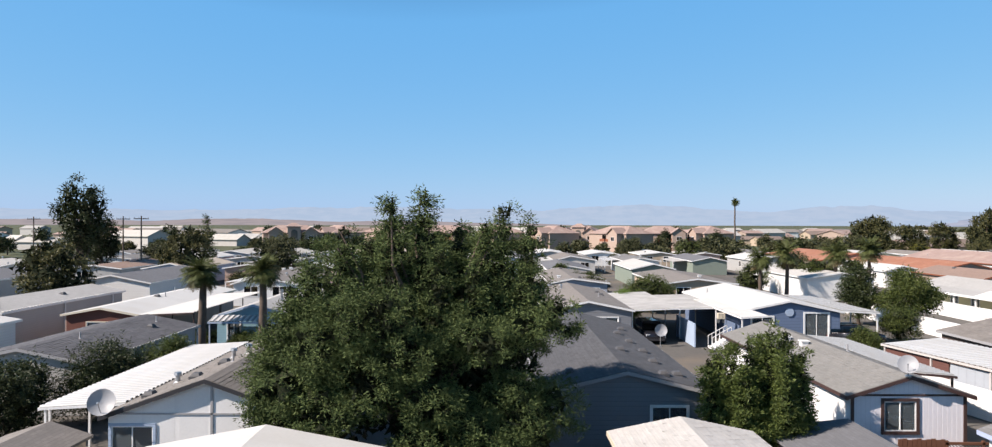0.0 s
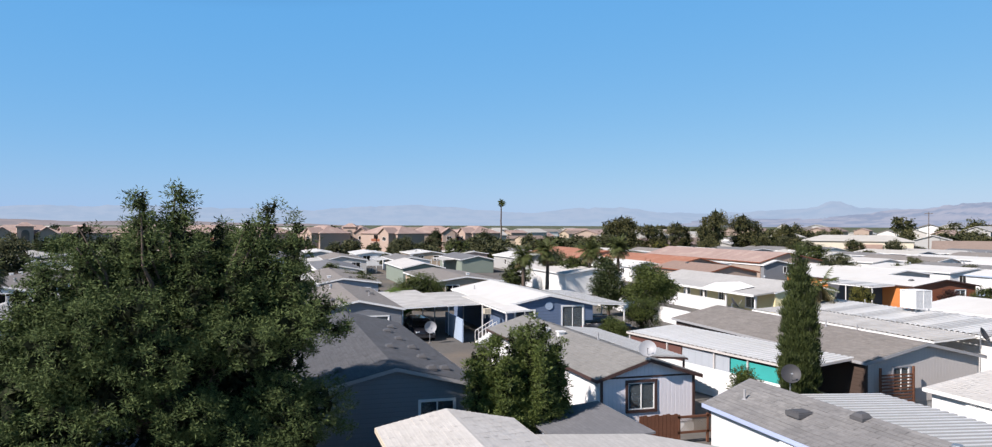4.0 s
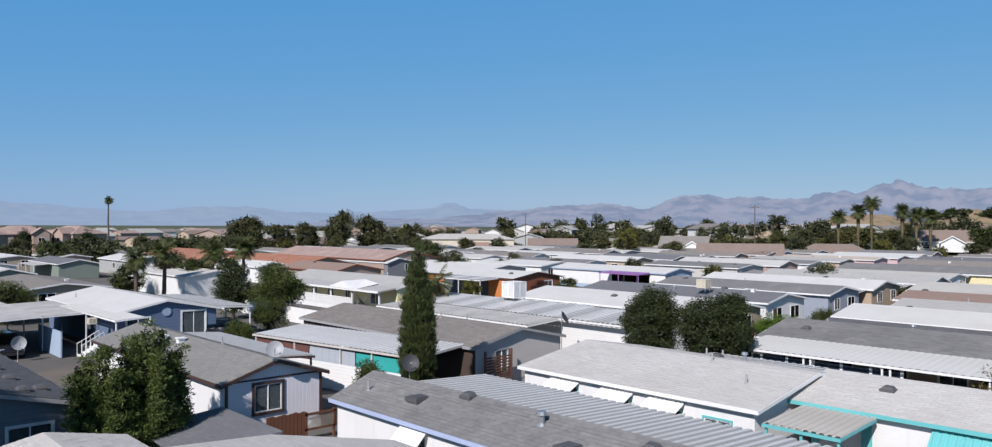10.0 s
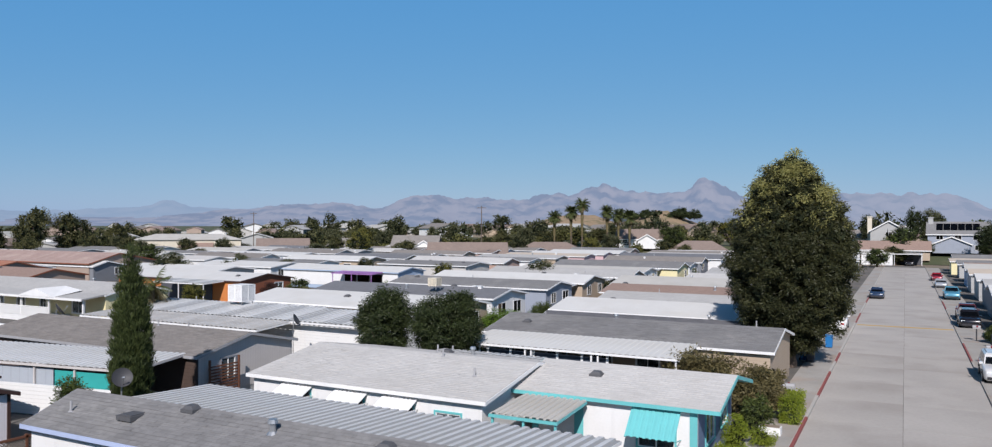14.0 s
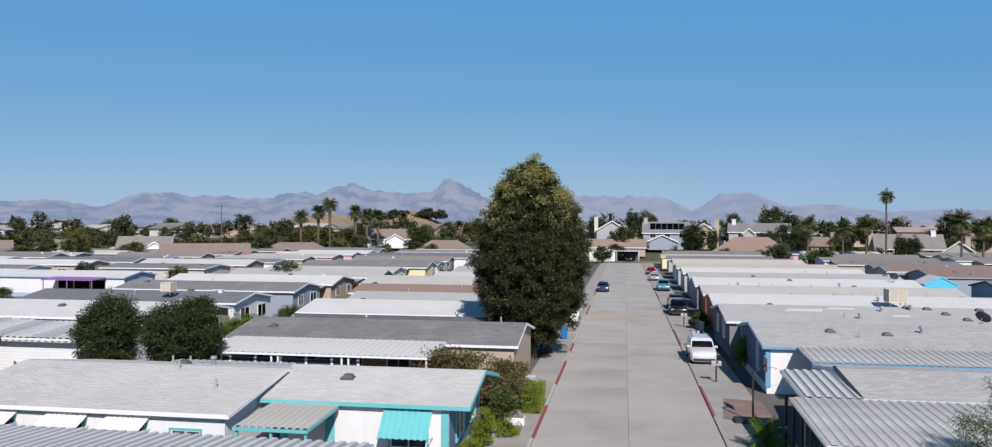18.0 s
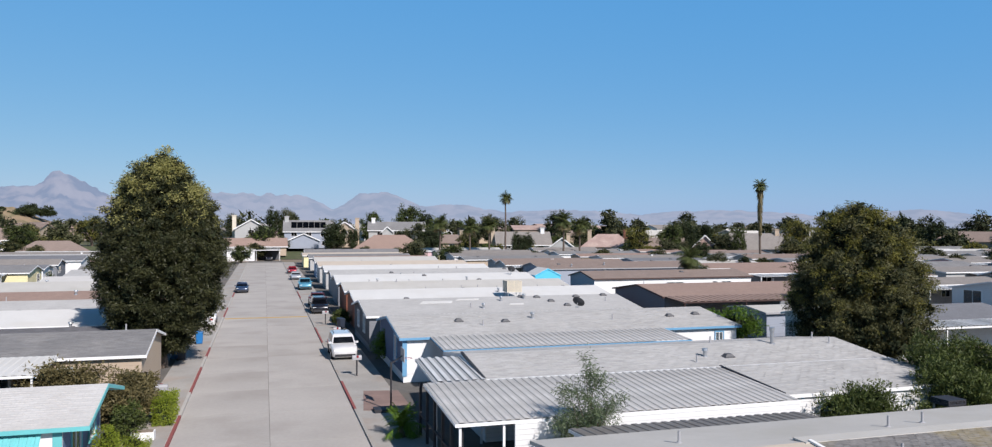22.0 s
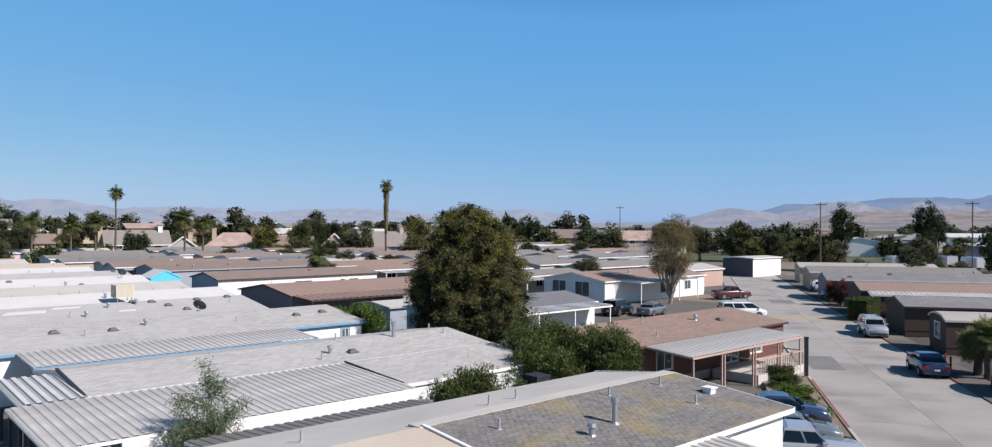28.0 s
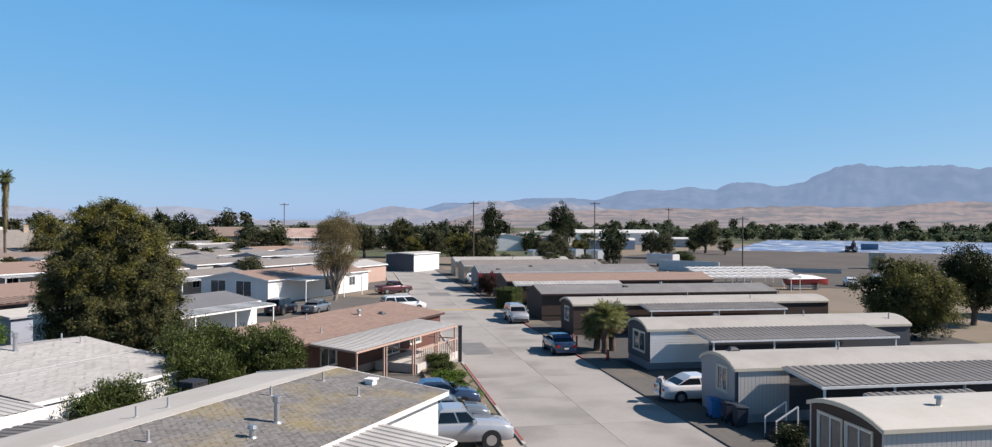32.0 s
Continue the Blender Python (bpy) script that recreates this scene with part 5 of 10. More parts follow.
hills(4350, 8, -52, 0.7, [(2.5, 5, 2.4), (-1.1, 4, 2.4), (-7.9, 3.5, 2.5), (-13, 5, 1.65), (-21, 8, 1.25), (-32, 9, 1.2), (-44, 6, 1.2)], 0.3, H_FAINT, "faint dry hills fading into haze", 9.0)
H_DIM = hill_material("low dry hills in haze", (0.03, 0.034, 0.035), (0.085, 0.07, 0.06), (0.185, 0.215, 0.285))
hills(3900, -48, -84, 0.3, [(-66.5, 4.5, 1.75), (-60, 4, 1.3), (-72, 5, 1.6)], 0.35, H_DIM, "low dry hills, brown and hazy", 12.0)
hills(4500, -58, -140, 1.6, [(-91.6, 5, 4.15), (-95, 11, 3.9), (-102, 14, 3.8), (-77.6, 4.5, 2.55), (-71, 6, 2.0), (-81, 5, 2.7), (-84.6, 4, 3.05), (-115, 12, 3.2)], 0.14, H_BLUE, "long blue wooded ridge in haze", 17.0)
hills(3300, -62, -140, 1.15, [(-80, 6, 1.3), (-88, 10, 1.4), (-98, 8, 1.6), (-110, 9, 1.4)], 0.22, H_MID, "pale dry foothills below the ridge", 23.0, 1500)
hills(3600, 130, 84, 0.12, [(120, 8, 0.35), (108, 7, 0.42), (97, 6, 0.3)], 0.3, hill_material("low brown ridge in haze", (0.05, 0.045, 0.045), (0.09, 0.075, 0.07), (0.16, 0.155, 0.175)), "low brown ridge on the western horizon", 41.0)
hills(620, 30, 9, 0.1, [(21.5, 4.0, 1.75), (15.8, 3.6, 1.9)], 0.2, material("dry brown mound", (0.3, 0.22, 0.14), 0.95, fine=0.4, broad=0.05, stain=(0.12, 0.12, 0.06), stain_amt=0.7), "dry brown mound behind the palms", 31.0, 120)
# ---- homes along the first lane, west side ----
home(-26.7, -6.5, 4.3, 8.7, "low mobile home with a pale shingle gable roof", 2.95, 3.4, "shingle_light", "w_white", "cream", end_over=0.2)
home(-24.7, -6.5, -10.4, -3.4, "mobile home with a bright white coated roof", 2.95, 3.6, "roof_white", "w_white", "white", end_over=0.2)
l0 = home(-27.1, -7.8, 17.1, 20.9, "white mobile home with grey shingle roof and pale blue trim", 2.95, 3.7, "shingle_grey", "w_white_v", "trim_lav",
          holes=[("s", -4.5, 1.1, 1.5, 1.0), ("s", 2.5, 1.1, 1.5, 1.0), ("e", 0, 1.2, 1.4, 1.1)], wtrim="white")
for u, y, k in ((-5.6, -0.95, "skylight"), (2.2, -1.3, "skylight"), (0.4, -0.6, "cap"), (-3.6, -0.2, "low"), (-8.5, -1.2, "pipe"), (4.6, -0.5, "low")):
    roof_vent(l0, u, y, height_on(gable(1.9, 2.95, 3.7, 0.25), y), k)
awning((-8.2, 21.0, 2.88), 19.2, 4.4, 0.22, "metal_white", 0.4, (0.2, 5, 10, 14.5, 19), turn=180, label="long white ribbed metal awning behind the grey home")

# turquoise-trimmed home: main part, addition and small carport
home(-27.3, -14.9, 28.0, 37.6, "white mobile home with pale shingle roof, turquoise trim", 2.85, 3.62, "shingle_light", "w_white_v", "white", ridge_y=0.2,
     holes=[("s", -3.4, 1.3, 1.5, 0.9), ("s", -0.4, 1.3, 1.5, 0.9), ("s", 2.2, 1.3, 1.5, 0.9), ("s", 4.6, 1.2, 1.4, 0.7)], wtrim="turq", vents=6, seed=3)
# blue east end carries that wall's shade in its colour
L1B = home(-14.0, -6.9, 30.9, 37.6, "white and turquoise addition with a pale shingle roof", 2.85, 3.6, "shingle_light", "w_white_v", "turq",
     holes=[("s", 1.9, 1.5, 1.0, 1.2), ("e", -1.2, 1.6, 1.0, 1.3), ("e", 1.6, 1.2, 1.1, 1.1)], wtrim="turq", vents=1, walls={"e": "w_blue"}, end_over=0.9)
for a, b in ((-1.6, -1.2), (3.25, 3.55), (-3.55, -3.25)):
    part("corner_board", Shape().box(a, b, -3.39, -3.35, 0.4, 2.85).mesh("corner_board", "turq"), L1B, "turquoise painted board")
awning((-14.3, 30.6, 2.62), 2.9, 3.1, 0.16, "roof_cream", 0.3, (0.1, 1.45, 2.8), trim="turq", label="small carport roof with turquoise edge and posts", name="carport", category="carport")


def window_shade(x, y, z, w, out, drop, mat, label, turn=0.0):
    """A sloping shade over a window, with two stays."""
    ob = thing("window_shade", pose(x, y, z, 0, 0, turn), label, "window shade")
    part("panel", ribbed(w, out, drop, 8, 0.03, 0.02).mesh("panel", mat), ob, "", pose(-w / 2, 0, 0))
    for sg in (-1, 1):
        part("stay", Shape().beam((sg * w / 2, 0, -drop * 1.15), (sg * w / 2, -out, -drop - 0.02), 0.025).mesh("stay", mat), ob)
    return ob


window_shade(-8.55, 30.88, 2.55, 2.0, 1.0, 0.95, "turq", "turquoise metal window shade on the white wall")
for u in (-24.6, -21.5, -18.9):
    window_shade(u, 27.98, 2.5, 1.8, 0.75, 0.35, "white", "white metal window shade on the long wall")
window_shade(-21.95, 17.08, 2.7, 1.5, 0.8, 0.8, "white", "white folding shade over a window")
window_shade(-14.95, 17.08, 2.7, 1.5, 0.8, 0.8, "white", "white folding shade over a window")
awning((-16.6, 37.8, 2.8), 6.6, 0.95, 0.05, "metal_white", 0.4, (0.2, 3.3, 6.4), turn=180, label="white ribbed awning behind the turquoise home")

home(-24.7, -6.5, 46.7, 55.2, "grey shingled mobile home with a long white porch", 2.85, 3.65, "shingle_grey", "w_tan", "white", holes=[("s", x, 1.4, 1.1, 1.1) for x in (-7, -4, -1, 2, 5)], vents=4, seed=5)
awning((-24.3, 46.7, 2.9), 13.7, 4.2, 0.25, "roof_white", 0.4, (0.1, 1.3, 4.4, 4.8, 8.6, 9.0, 13.5), label="long white porch awning on paired posts", turn=0, rib=0.02)
# dark panels stand for the black shade of the porch interior
pr = thing("porch_screen", pose(-17.5, 43.0, 0), "white posts and dark panels for the shaded porch inside", "porch screen")
for i in range(6):
    part("screen", Shape().box(-6.6 + i * 1.55, -5.2 + i * 1.55, -0.03, 0.03, 0.9, 2.3).mesh("screen", "plastic_dark"), pr)
    part("post", Shape().box(-5.2 + i * 1.55, -5.05 + i * 1.55, -0.05, 0.05, 0.0, 2.4).mesh("post", "white"), pr)
part("base", Shape().box(-6.7, 2.7, -0.06, 0.06, 0.0, 0.9).mesh("base", "white"), pr)

home(-26.3, -8, 61.4, 69.6, "mobile home with a white coated roof", 2.85, 3.55, "roof_white", "w_white", "white", vents=3, seed=8)
home(-25.5, -10, 57.2, 61.2, "low dark shingled lean-to beside a white home", 2.5, 2.95, "shingle_dark", "w_green", "white", vents=2, seed=9)
home(-28.5, -9, 80, 87.5, "mobile home with a tan shingle roof", 2.85, 3.5, "shingle_tan", "w_tan", "white", vents=5, seed=10)
home(-31.5, -9, 92, 101, "mobile home with a cream coated roof", 2.85, 3.6, "roof_cream", "w_grey", "white", vents=2, seed=11)
home(-26, -9, 72.2, 78.4, "mobile home with a grey shingle roof", 2.85, 3.4, "shingle_pale", "w_grey", "white", vents=2, seed=12)

# ---- second row to the west ----
A = home(-50.9, -33.2, 15.1, 20.0, "pale lavender mobile home with brown trim and grey roof", 2.85, 3.62, "shingle_ash", "w_white_v", "trim_brown",
         holes=[("e", -0.35, 1.35, 1.25, 1.25)], wtrim="trim_brown", wthick=0.13, walls={"e": "w_lavender", "w": "w_lavender"}, curtain=False)
part("trim_band", Shape().box(8.85, 8.88, -2.4, 2.4, 2.72, 2.8).mesh("trim_band", "trim_brown"), A)
for y in (-2.42, 2.3):
    part("corner_board", Shape().box(8.84, 8.9, y, y + 0.13, 0.5, 2.85).mesh("corner_board", "trim_brown"), A)
for u, y, k in ((-2.5, -0.9, "pale"), (-0.5, -0.7, "pale"), (1.8, 0.6, "pipe")):
    roof_vent(A, u, y, height_on(gable(2.45, 2.85, 3.62, 0.25), y), k)
dish(-32.95, 17.4, 3.62, 62, 30, 0.4, 0.45)
awning((-38.4, 20.2, 2.75), 12.2, 2.4, 0.2, "metal_white", 0.4, (0.2, 5, 10.2), turn=180, trim="trim_brown", label="white flat awning along the lavender home")
# slate wall colour stands for the big tree's shade on pale siding
B = home(-55, -33.4, 2.3, 9.3, "mobile home, walls darkened for tree shade, dark grey shingle roof", 2.9, 3.75, "shingle_night", "w_slate", "trim_grey", holes=[("e", 1.8, 1.5, 1.2, 1.0), ("n", 2, 1.2, 1.2, 1.0)], wtrim="white")
for u, y in ((8.5, -2.2), (6.2, 2.0), (3, 2.1), (0, 1.9), (-3, 1.7), (9.5, 1.8), (4.5, 0.7), (8.6, 2.6), (-6, 2.4)):
    roof_vent(B, u, y, height_on(gable(3.5, 2.9, 3.75, 0.25), y), "low")
C = home(-47, -29.5, -14.1, -6.8, "white mobile home with grey roof and blue-trimmed window", 2.85, 4.15, "shingle_taupe", "w_white_v", "trim_black",
         holes=[("e", -2.75, 1.55, 1.2, 1.15)], wtrim="w_sky", wthick=0.1)
for u, y, k in ((6.3, -1.3, "low"), (4.6, -0.4, "pipe"), (3.3, -1.2, "low"), (2.2, -0.5, "cap"), (1.2, -1.5, "cap"), (-1.5, -0.7, "low"), (7.6, -2.6, "low"), (5.2, -2.5, "cap")):
    roof_vent(C, u, y, height_on(gable(3.65, 2.85, 4.15, 0.25), y), k)
part("trim_band", Shape().box(8.76, 8.79, -3.6, 3.6, 2.78, 2.84).mesh("trim_band", "trim_grey"), C)
part("trim_strip", Shape().box(8.76, 8.79, 0.15, 0.24, 0.55, 4.0).mesh("trim_strip", "trim_grey"), C)
awning((-47, -14.3, 2.8), 15.7, 3.4, 0.2, "metal_white", 0.4, (0.3, 4, 8, 12, 15.4, 15.1), turn=0, label="white ribbed carport roof beside a white home", name="carport", category="carport")
dish(-29.35, -14.2, 2.9, 100, 25, 0.5, 0.35, "dish", "pale satellite dish at a roof corner")
Esh = Shape().prism_x([(-1.6, 2.0), (0, 2.5), (1.6, 2.0), (1.6, 1.9), (0, 2.4), (-1.6, 1.9)], -2, 2)
shed = thing("garden_shed", pose(-27.6, -16.3, 0), "small shed with a brown shingle roof", "shed")
part("roof", Esh.mesh("roof", "shingle_taupe"), shed)
part("wall", Shape().box(-1.85, 1.85, -1.4, 1.4, 0, 1.95).mesh("wall", "w_tan"), shed)

# brown home with a ribbed awning, behind the cypress
home(-53, -33.6, 30.2, 37.6, "grey mobile home with a taupe shingle roof", 2.85, 3.65, "shingle_taupe", "w_grey", "trim_grey", vents=4, seed=21, holes=[("e", -1.5, 1.0, 1.0, 1.4), ("s", -4, 1.2, 1.2, 1)], walls={"s": "w_brown", "e": "w_bleach"})
awning((-49.1, 27.8, 2.85), 14.9, 3.9, 0.25, "metal_white", 0.4, (0.2, 4.2, 8.5, 11.2, 14.7), trim="w_bleach", turn=9, label="pale ribbed carport roof with a dull red edge", name="carport", category="carport", rib=0.035)
cs = thing("canvas_screen", pose(-49.1, 27.8, 0, 0, 0, 9), "teal canvas and clouded panels hung along the carport", "screen")
part("canvas", Shape().box(9.8, 13.4, -3.75, -3.72, 1.25, 2.3).mesh("canvas", "cloth_teal"), cs)
part("clear_panel", Shape().box(5.6, 9.7, -3.75, -3.72, 1.35, 2.35).mesh("clear_panel", "w_cloud"), cs, "clouded grey plastic panel")
part("back_wall", Shape().box(0.2, 5.5, -3.76, -3.70, 1.2, 2.45).mesh("back_wall", "w_maroon"), cs, "dull red-brown board wall")
solid("garden_wall", Shape().box(-10, 8, 0, 0.15, 0, 1.55), "w_white", "white painted boundary wall", "wall", m=pose(-39.2, 25.2, 0, 0, 0, 10))
lat = thing("lattice_panel", pose(-33.2, 31.6, 0), "weathered red-brown lattice against the grey gable", "lattice")
for i in range(9):
    part("lath", Shape().box(0, 0.04, -0.9, 1.2, 0.7 + i * 0.17, 0.78 + i * 0.17).mesh("lath", "wood"), lat)
for y in (-0.95, 1.15):
    part("post", Shape().box(-0.03, 0.07, y, y + 0.1, 0, 2.5).mesh("post", "wood"), lat)
dish(-51.8, 34.2, 3.6, 150, 35, 0.5, 0.3, "dish_dark", "dark satellite dish on the ridge")
dish(-29.5, 22.5, 0.0, 60, 25, 0.42, 3.3, "dish_dark", "large dark satellite dish by the cypress")
# ribbed white roof with the cooler
home(-56.5, -32.6, 43.6, 51.4, "long mobile home with a white ribbed metal roof", 2.85, 3.35, "roof_white", "w_white", "white", ridge_y=0.4, vents=3, seed=22)
awning((-56.6, 47.6, 3.42), 24, 4.6, 0.42, "metal_white", 0.45, (), label="white ribbed metal roof sheets over the long home", name="roof_sheeting", category="metal roof")
awning((-57, 42.8, 2.95), 18.5, 3.2, 0.2, "metal_grey", 0.45, (0.2, 6, 12, 18.2), label="grey ribbed awning in front of the white home")
cooler(-47.6, 47.2, 3.55, 1.5, 1.45, "white")
cooler(-41.5, 67, 3.7, 1.0, 0.9, "cream", "beige swamp cooler on a roof")
dish(-36.2, 40.6, 0, 120, 30, 0.45, 3.4, "dish_dark", "dark dish on a tall mast by the white home")
sh2 = thing("garden_shed", pose(-30.3, 40.2, 0), "small pale shed with a steep gable", "shed")
part("roof", Shape().prism_x([(-1.3, 1.7), (0, 2.7), (1.3, 1.7), (1.2, 1.65), (0, 2.55), (-1.2, 1.65)], -1.6, 1.6).mesh("roof", "roof_white"), sh2)
part("wall", Shape().prism_x([(-1.1, 0), (-1.1, 1.75), (0, 2.55), (1.1, 1.75), (1.1, 0)], -1.45, 1.45).mesh("wall", "w_grey"), sh2)
part("door", Shape().box(1.45, 1.49, -0.4, 0.4, 0.05, 1.9).mesh("door", "trim_grey"), sh2)

# ---- third row: the blue home and its neighbours ----
home(-84, -64.6, 4.4, 11.4, "grey mobile home with a taupe roof and white-edged gable", 2.9, 3.6, "shingle_taupe", "w_slate", "white", holes=[("e", 1.4, 2.0, 1.3, 0.9)], vents=5, seed=31)
awning((-80, 15.4, 2.95), 15, 3.9, 0.15, "metal_grey", 0.4, (0.2, 5, 10, 14.8), label="grey carport roof between two homes", name="carport", category="carport")
Bl = home(-82, -64, 20.0, 28.2, "blue mobile home with white roof and white-trimmed windows", 2.9, 3.75, "roof_white", "w_blue", "white",
          holes=[("e", -2.2, 1.7, 1.25, 1.1), ("e", 2.2, 1.9, 0.75, 1.9)], wthick=0.12, vents=1, seed=32)
part("wall_ornament", Shape().tube((9.02, 0, 2.75), (9.07, 0, 2.75), 0.35, 0.35, 14).mesh("wall_ornament", "w_sky"), Bl, "pale round plaque under the gable")
awning((-63.8, 28.3, 2.9), 14, 3.0, 0.15, "metal_white", 0.4, (0.2, 5, 9, 13.8), turn=180, label="white carport roof beside the blue home", name="carport", category="carport")
awning((-79.5, 19.6, 2.75), 12, 3.6, 0.1, "metal_grey", 0.45, (0.2, 6, 11.8), label="grey flat porch roof beside the blue home")
awning((-74, 20.9, 2.95), 14.3, 2.0, 0.12, "roof_white", 0.45, (0.2, 7, 14.1), rib=0.02, label="white flat porch roof beside the blue home")
solid("fence", Shape().box(-69.5, -63.2, 16.2, 16.3, 0, 1.9), "w_sky", "pale blue panel fence", "fence")
st = thing("porch_steps", pose(-62.6, 17.6, 0), "white porch steps with slanting rails", "steps")
for i in range(5):
    part("step", Shape().box(-0.6, 0.6, -0.3 + i * 0.28, 0.0 + i * 0.28, 0.0, 0.17 * (i + 1)).mesh("step", "white"), st)
for sg in (-0.6, 0.6):
    rl = part("rail", Shape().beam((sg, -0.3, 0.95), (sg, 1.2, 1.8), 0.05).mesh("rail", "white"), st)
    for i in range(6):
        part("baluster", Shape().beam((sg, -0.3 + 0.3 * i, 0.05 + 0.17 * i), (sg, -0.3 + 0.3 * i, 0.95 + 0.17 * i), 0.035).mesh("baluster", "white"), rl)
cooler(-64.2, 18.6, 2.1, 0.55, 0.55, "cream", "window air conditioner under the porch roof")

# pale yellow home with the white porch
Y = home(-95, -69.9, 51.2, 58.6, "pale yellow mobile home with grey roof and white porch", 2.9, 3.75, "shingle_pale", "w_yellow", "white", holes=[("e", -1.6, 1.3, 1.0, 1.4), ("s", 2.6, 1.0, 0.62, 2.0), ("s", 8.4, 2.0, 0.8, 1.7), ("s", -1.2, 1.4, 1.0, 1.4), ("s", -5, 1.4, 1.2, 1.2)], wthick=0.1, vents=2, seed=33)
yp = thing("porch", pose(-80.2, 50.0, 0), "white railed porch on the yellow home", "porch")
part("deck", Shape().box(-10, 5.0, -1.2, 1.1, 0.0, 0.6).mesh("deck", "w_white"), yp)
part("roof", Shape().prism_x([(-1.5, 2.62), (1.15, 2.92), (1.15, 2.78), (-1.5, 2.48)], -10.2, 10.5).mesh("roof", "shingle_pale"), yp)
part("gutter", Shape().box(-10.2, 10.5, -1.56, -1.5, 2.42, 2.64).mesh("gutter", "white"), yp)
part("gable", Shape().add([(0.6, -1.6, 2.62), (6.2, -1.6, 2.62), (3.4, -1.6, 3.4), (0.6, 1.6, 3.1), (6.2, 1.6, 3.1), (3.4, 1.6, 3.45)], [(0, 1, 2), (5, 4, 3), (0, 2, 5, 3), (1, 4, 5, 2), (0, 3, 4, 1)]).mesh("gable", "white"), yp)
pm = Shape().box(-0.08, 0.08, -1.2, -1.04, 0.6, 2.5).mesh("post", "white")
for x in (-9.9, -3.4, 0.4, 4.9, 10.2):
    part("post", pm, yp, "", pose(x, 0, 0))
pk = Shape().box(0, 0.12, -1.2, -1.16, 0.55, 1.5).mesh("picket", "white")
for i in range(86):
    part("picket", pk, yp, "", pose(-9.8 + i * 0.17, 0, 0))
part("rail", Shape().box(-9.9, 4.9, -1.23, -1.13, 1.48, 1.56).mesh("rail", "white"), yp)
solid("garden_wall", Shape().box(-88, -64, 39.2, 39.4, 0, 1.5), "white", "white painted boundary wall", "wall")
home(-124, -101.5, 40.5, 49, "white walled building with a pale shingle roof", 3.0, 3.7, "shingle_light", "w_white", "white", vents=2, seed=34)
# orange home
home(-95, -72.5, 71.5, 80.5, "burnt orange mobile home with a white roof", 2.9, 3.6, "roof_white", "w_orange", "trim_brown", holes=[("e", 2.2, 1.5, 1.1, 1.2)], walls={"e": "w_rust"}, wtrim="white", vents=1, seed=35)
awning((-84, 71.3, 2.8), 9, 3.2, 0.15, "metal_white", 0.45, (0.2, 4.5, 8.8), label="white porch roof on the orange home")
# dark sheet over the orange wall stands for the porch's shade
solid("porch_screen", Shape().box(-86.5, -77.2, 71.38, 71.46, 0.3, 2.75), "w_charcoal_shade", "dark sheet for the porch shade on the orange home", "screen")
home(-88, -66, 96, 103, "white and pale blue mobile home with a white roof", 2.9, 3.5, "roof_white", "w_sky", "w_sky", walls={"s": "w_white"}, holes=[("e", -2, 1.4, 1, 1.2), ("e", 2, 1.2, 1, 1.2)], wtrim="white", vents=1, seed=36)
awning((-76, 95.7, 2.8), 7.5, 2.6, 0.12, "purple", 0.45, (0.2, 3.7, 7.3), trim="purple", label="purple porch roof on purple posts")
for x in (-75.6, -73.2, -70.8):
    solid("porch_screen", Shape().box(x, x + 2.1, 95.8, 95.9, 0.8, 2.4), "car_glass", "dark glazed porch window under the purple roof", "screen", "porch windows")

# ---- homes around the palms, to the south-west ----
home(-55, -40.5, -27.5, -20.6, "mobile home with a dark grey shingle roof", 2.8, 3.5, "shingle_dark", "w_grey", "trim_grey", vents=3, seed=41)
awning((-55, -20.3, 2.7), 10, 2.2, 0.12, "metal_white", 0.4, (0.2, 5, 9.8), turn=0, label="white flat awning by dark roof", back_posts=True)
home(-84, -61.5, -33.2, -27.6, "salmon mobile home with a white roof and carport", 2.8, 3.3, "roof_white", "w_salmon", "cream", vents=3, seed=42, holes=[("e", 0, 2.2, 1.2, 0.9)], walls={"e": "brick"})
awning((-79, -23.0, 2.95), 18, 4.2, 0.2, "roof_white", 0.6, (0.2, 6, 12, 17.8), label="pale flat carport roof on dark posts", name="carport", category="carport", trim="trim_brown", back_posts=True)
T_ = home(-80, -61, -21.2, -15.6, "pale teal mobile home with a light blue roof", 2.8, 3.6, "shingle_pale", "w_teal", "w_sky", holes=[("e", -1.5, 0.95, 0.8, 1.9), ("e", 1.4, 1.1, 1.1, 1.4)], wtrim="white", vents=1, seed=43)
roof_vent(T_, 4.5, 0.8, 3.4, "stack")
awning((-60.6, -21.3, 2.75), 5.8, 1.3, 0.3, "metal_white", 0.4, (0.1, 5.7), turn=90, trim="w_sky", label="slatted pale blue porch roof on the teal home")
home(-82, -62, -45, -38.5, "mobile home with a grey shingle roof", 2.85, 3.5, "shingle_pale", "w_grey", "white", vents=3, seed=44)
awning((-80, -38.3, 2.8), 18, 3.4, 0.15, "metal_white", 0.45, (0.2, 9, 17.8), turn=0, label="white flat awning behind a hedge", back_posts=True)
home(-112, -92, -49, -40, "mobile home with dark slate roof and white gable", 2.9, 3.8, "shingle_slate", "w_white", "white", vents=1, seed=45)
home(-100, -80, -12, -3, "mobile home with slate roof and white edge", 2.9, 3.7, "shingle_slate", "w_teal", "white", vents=1, seed=46)


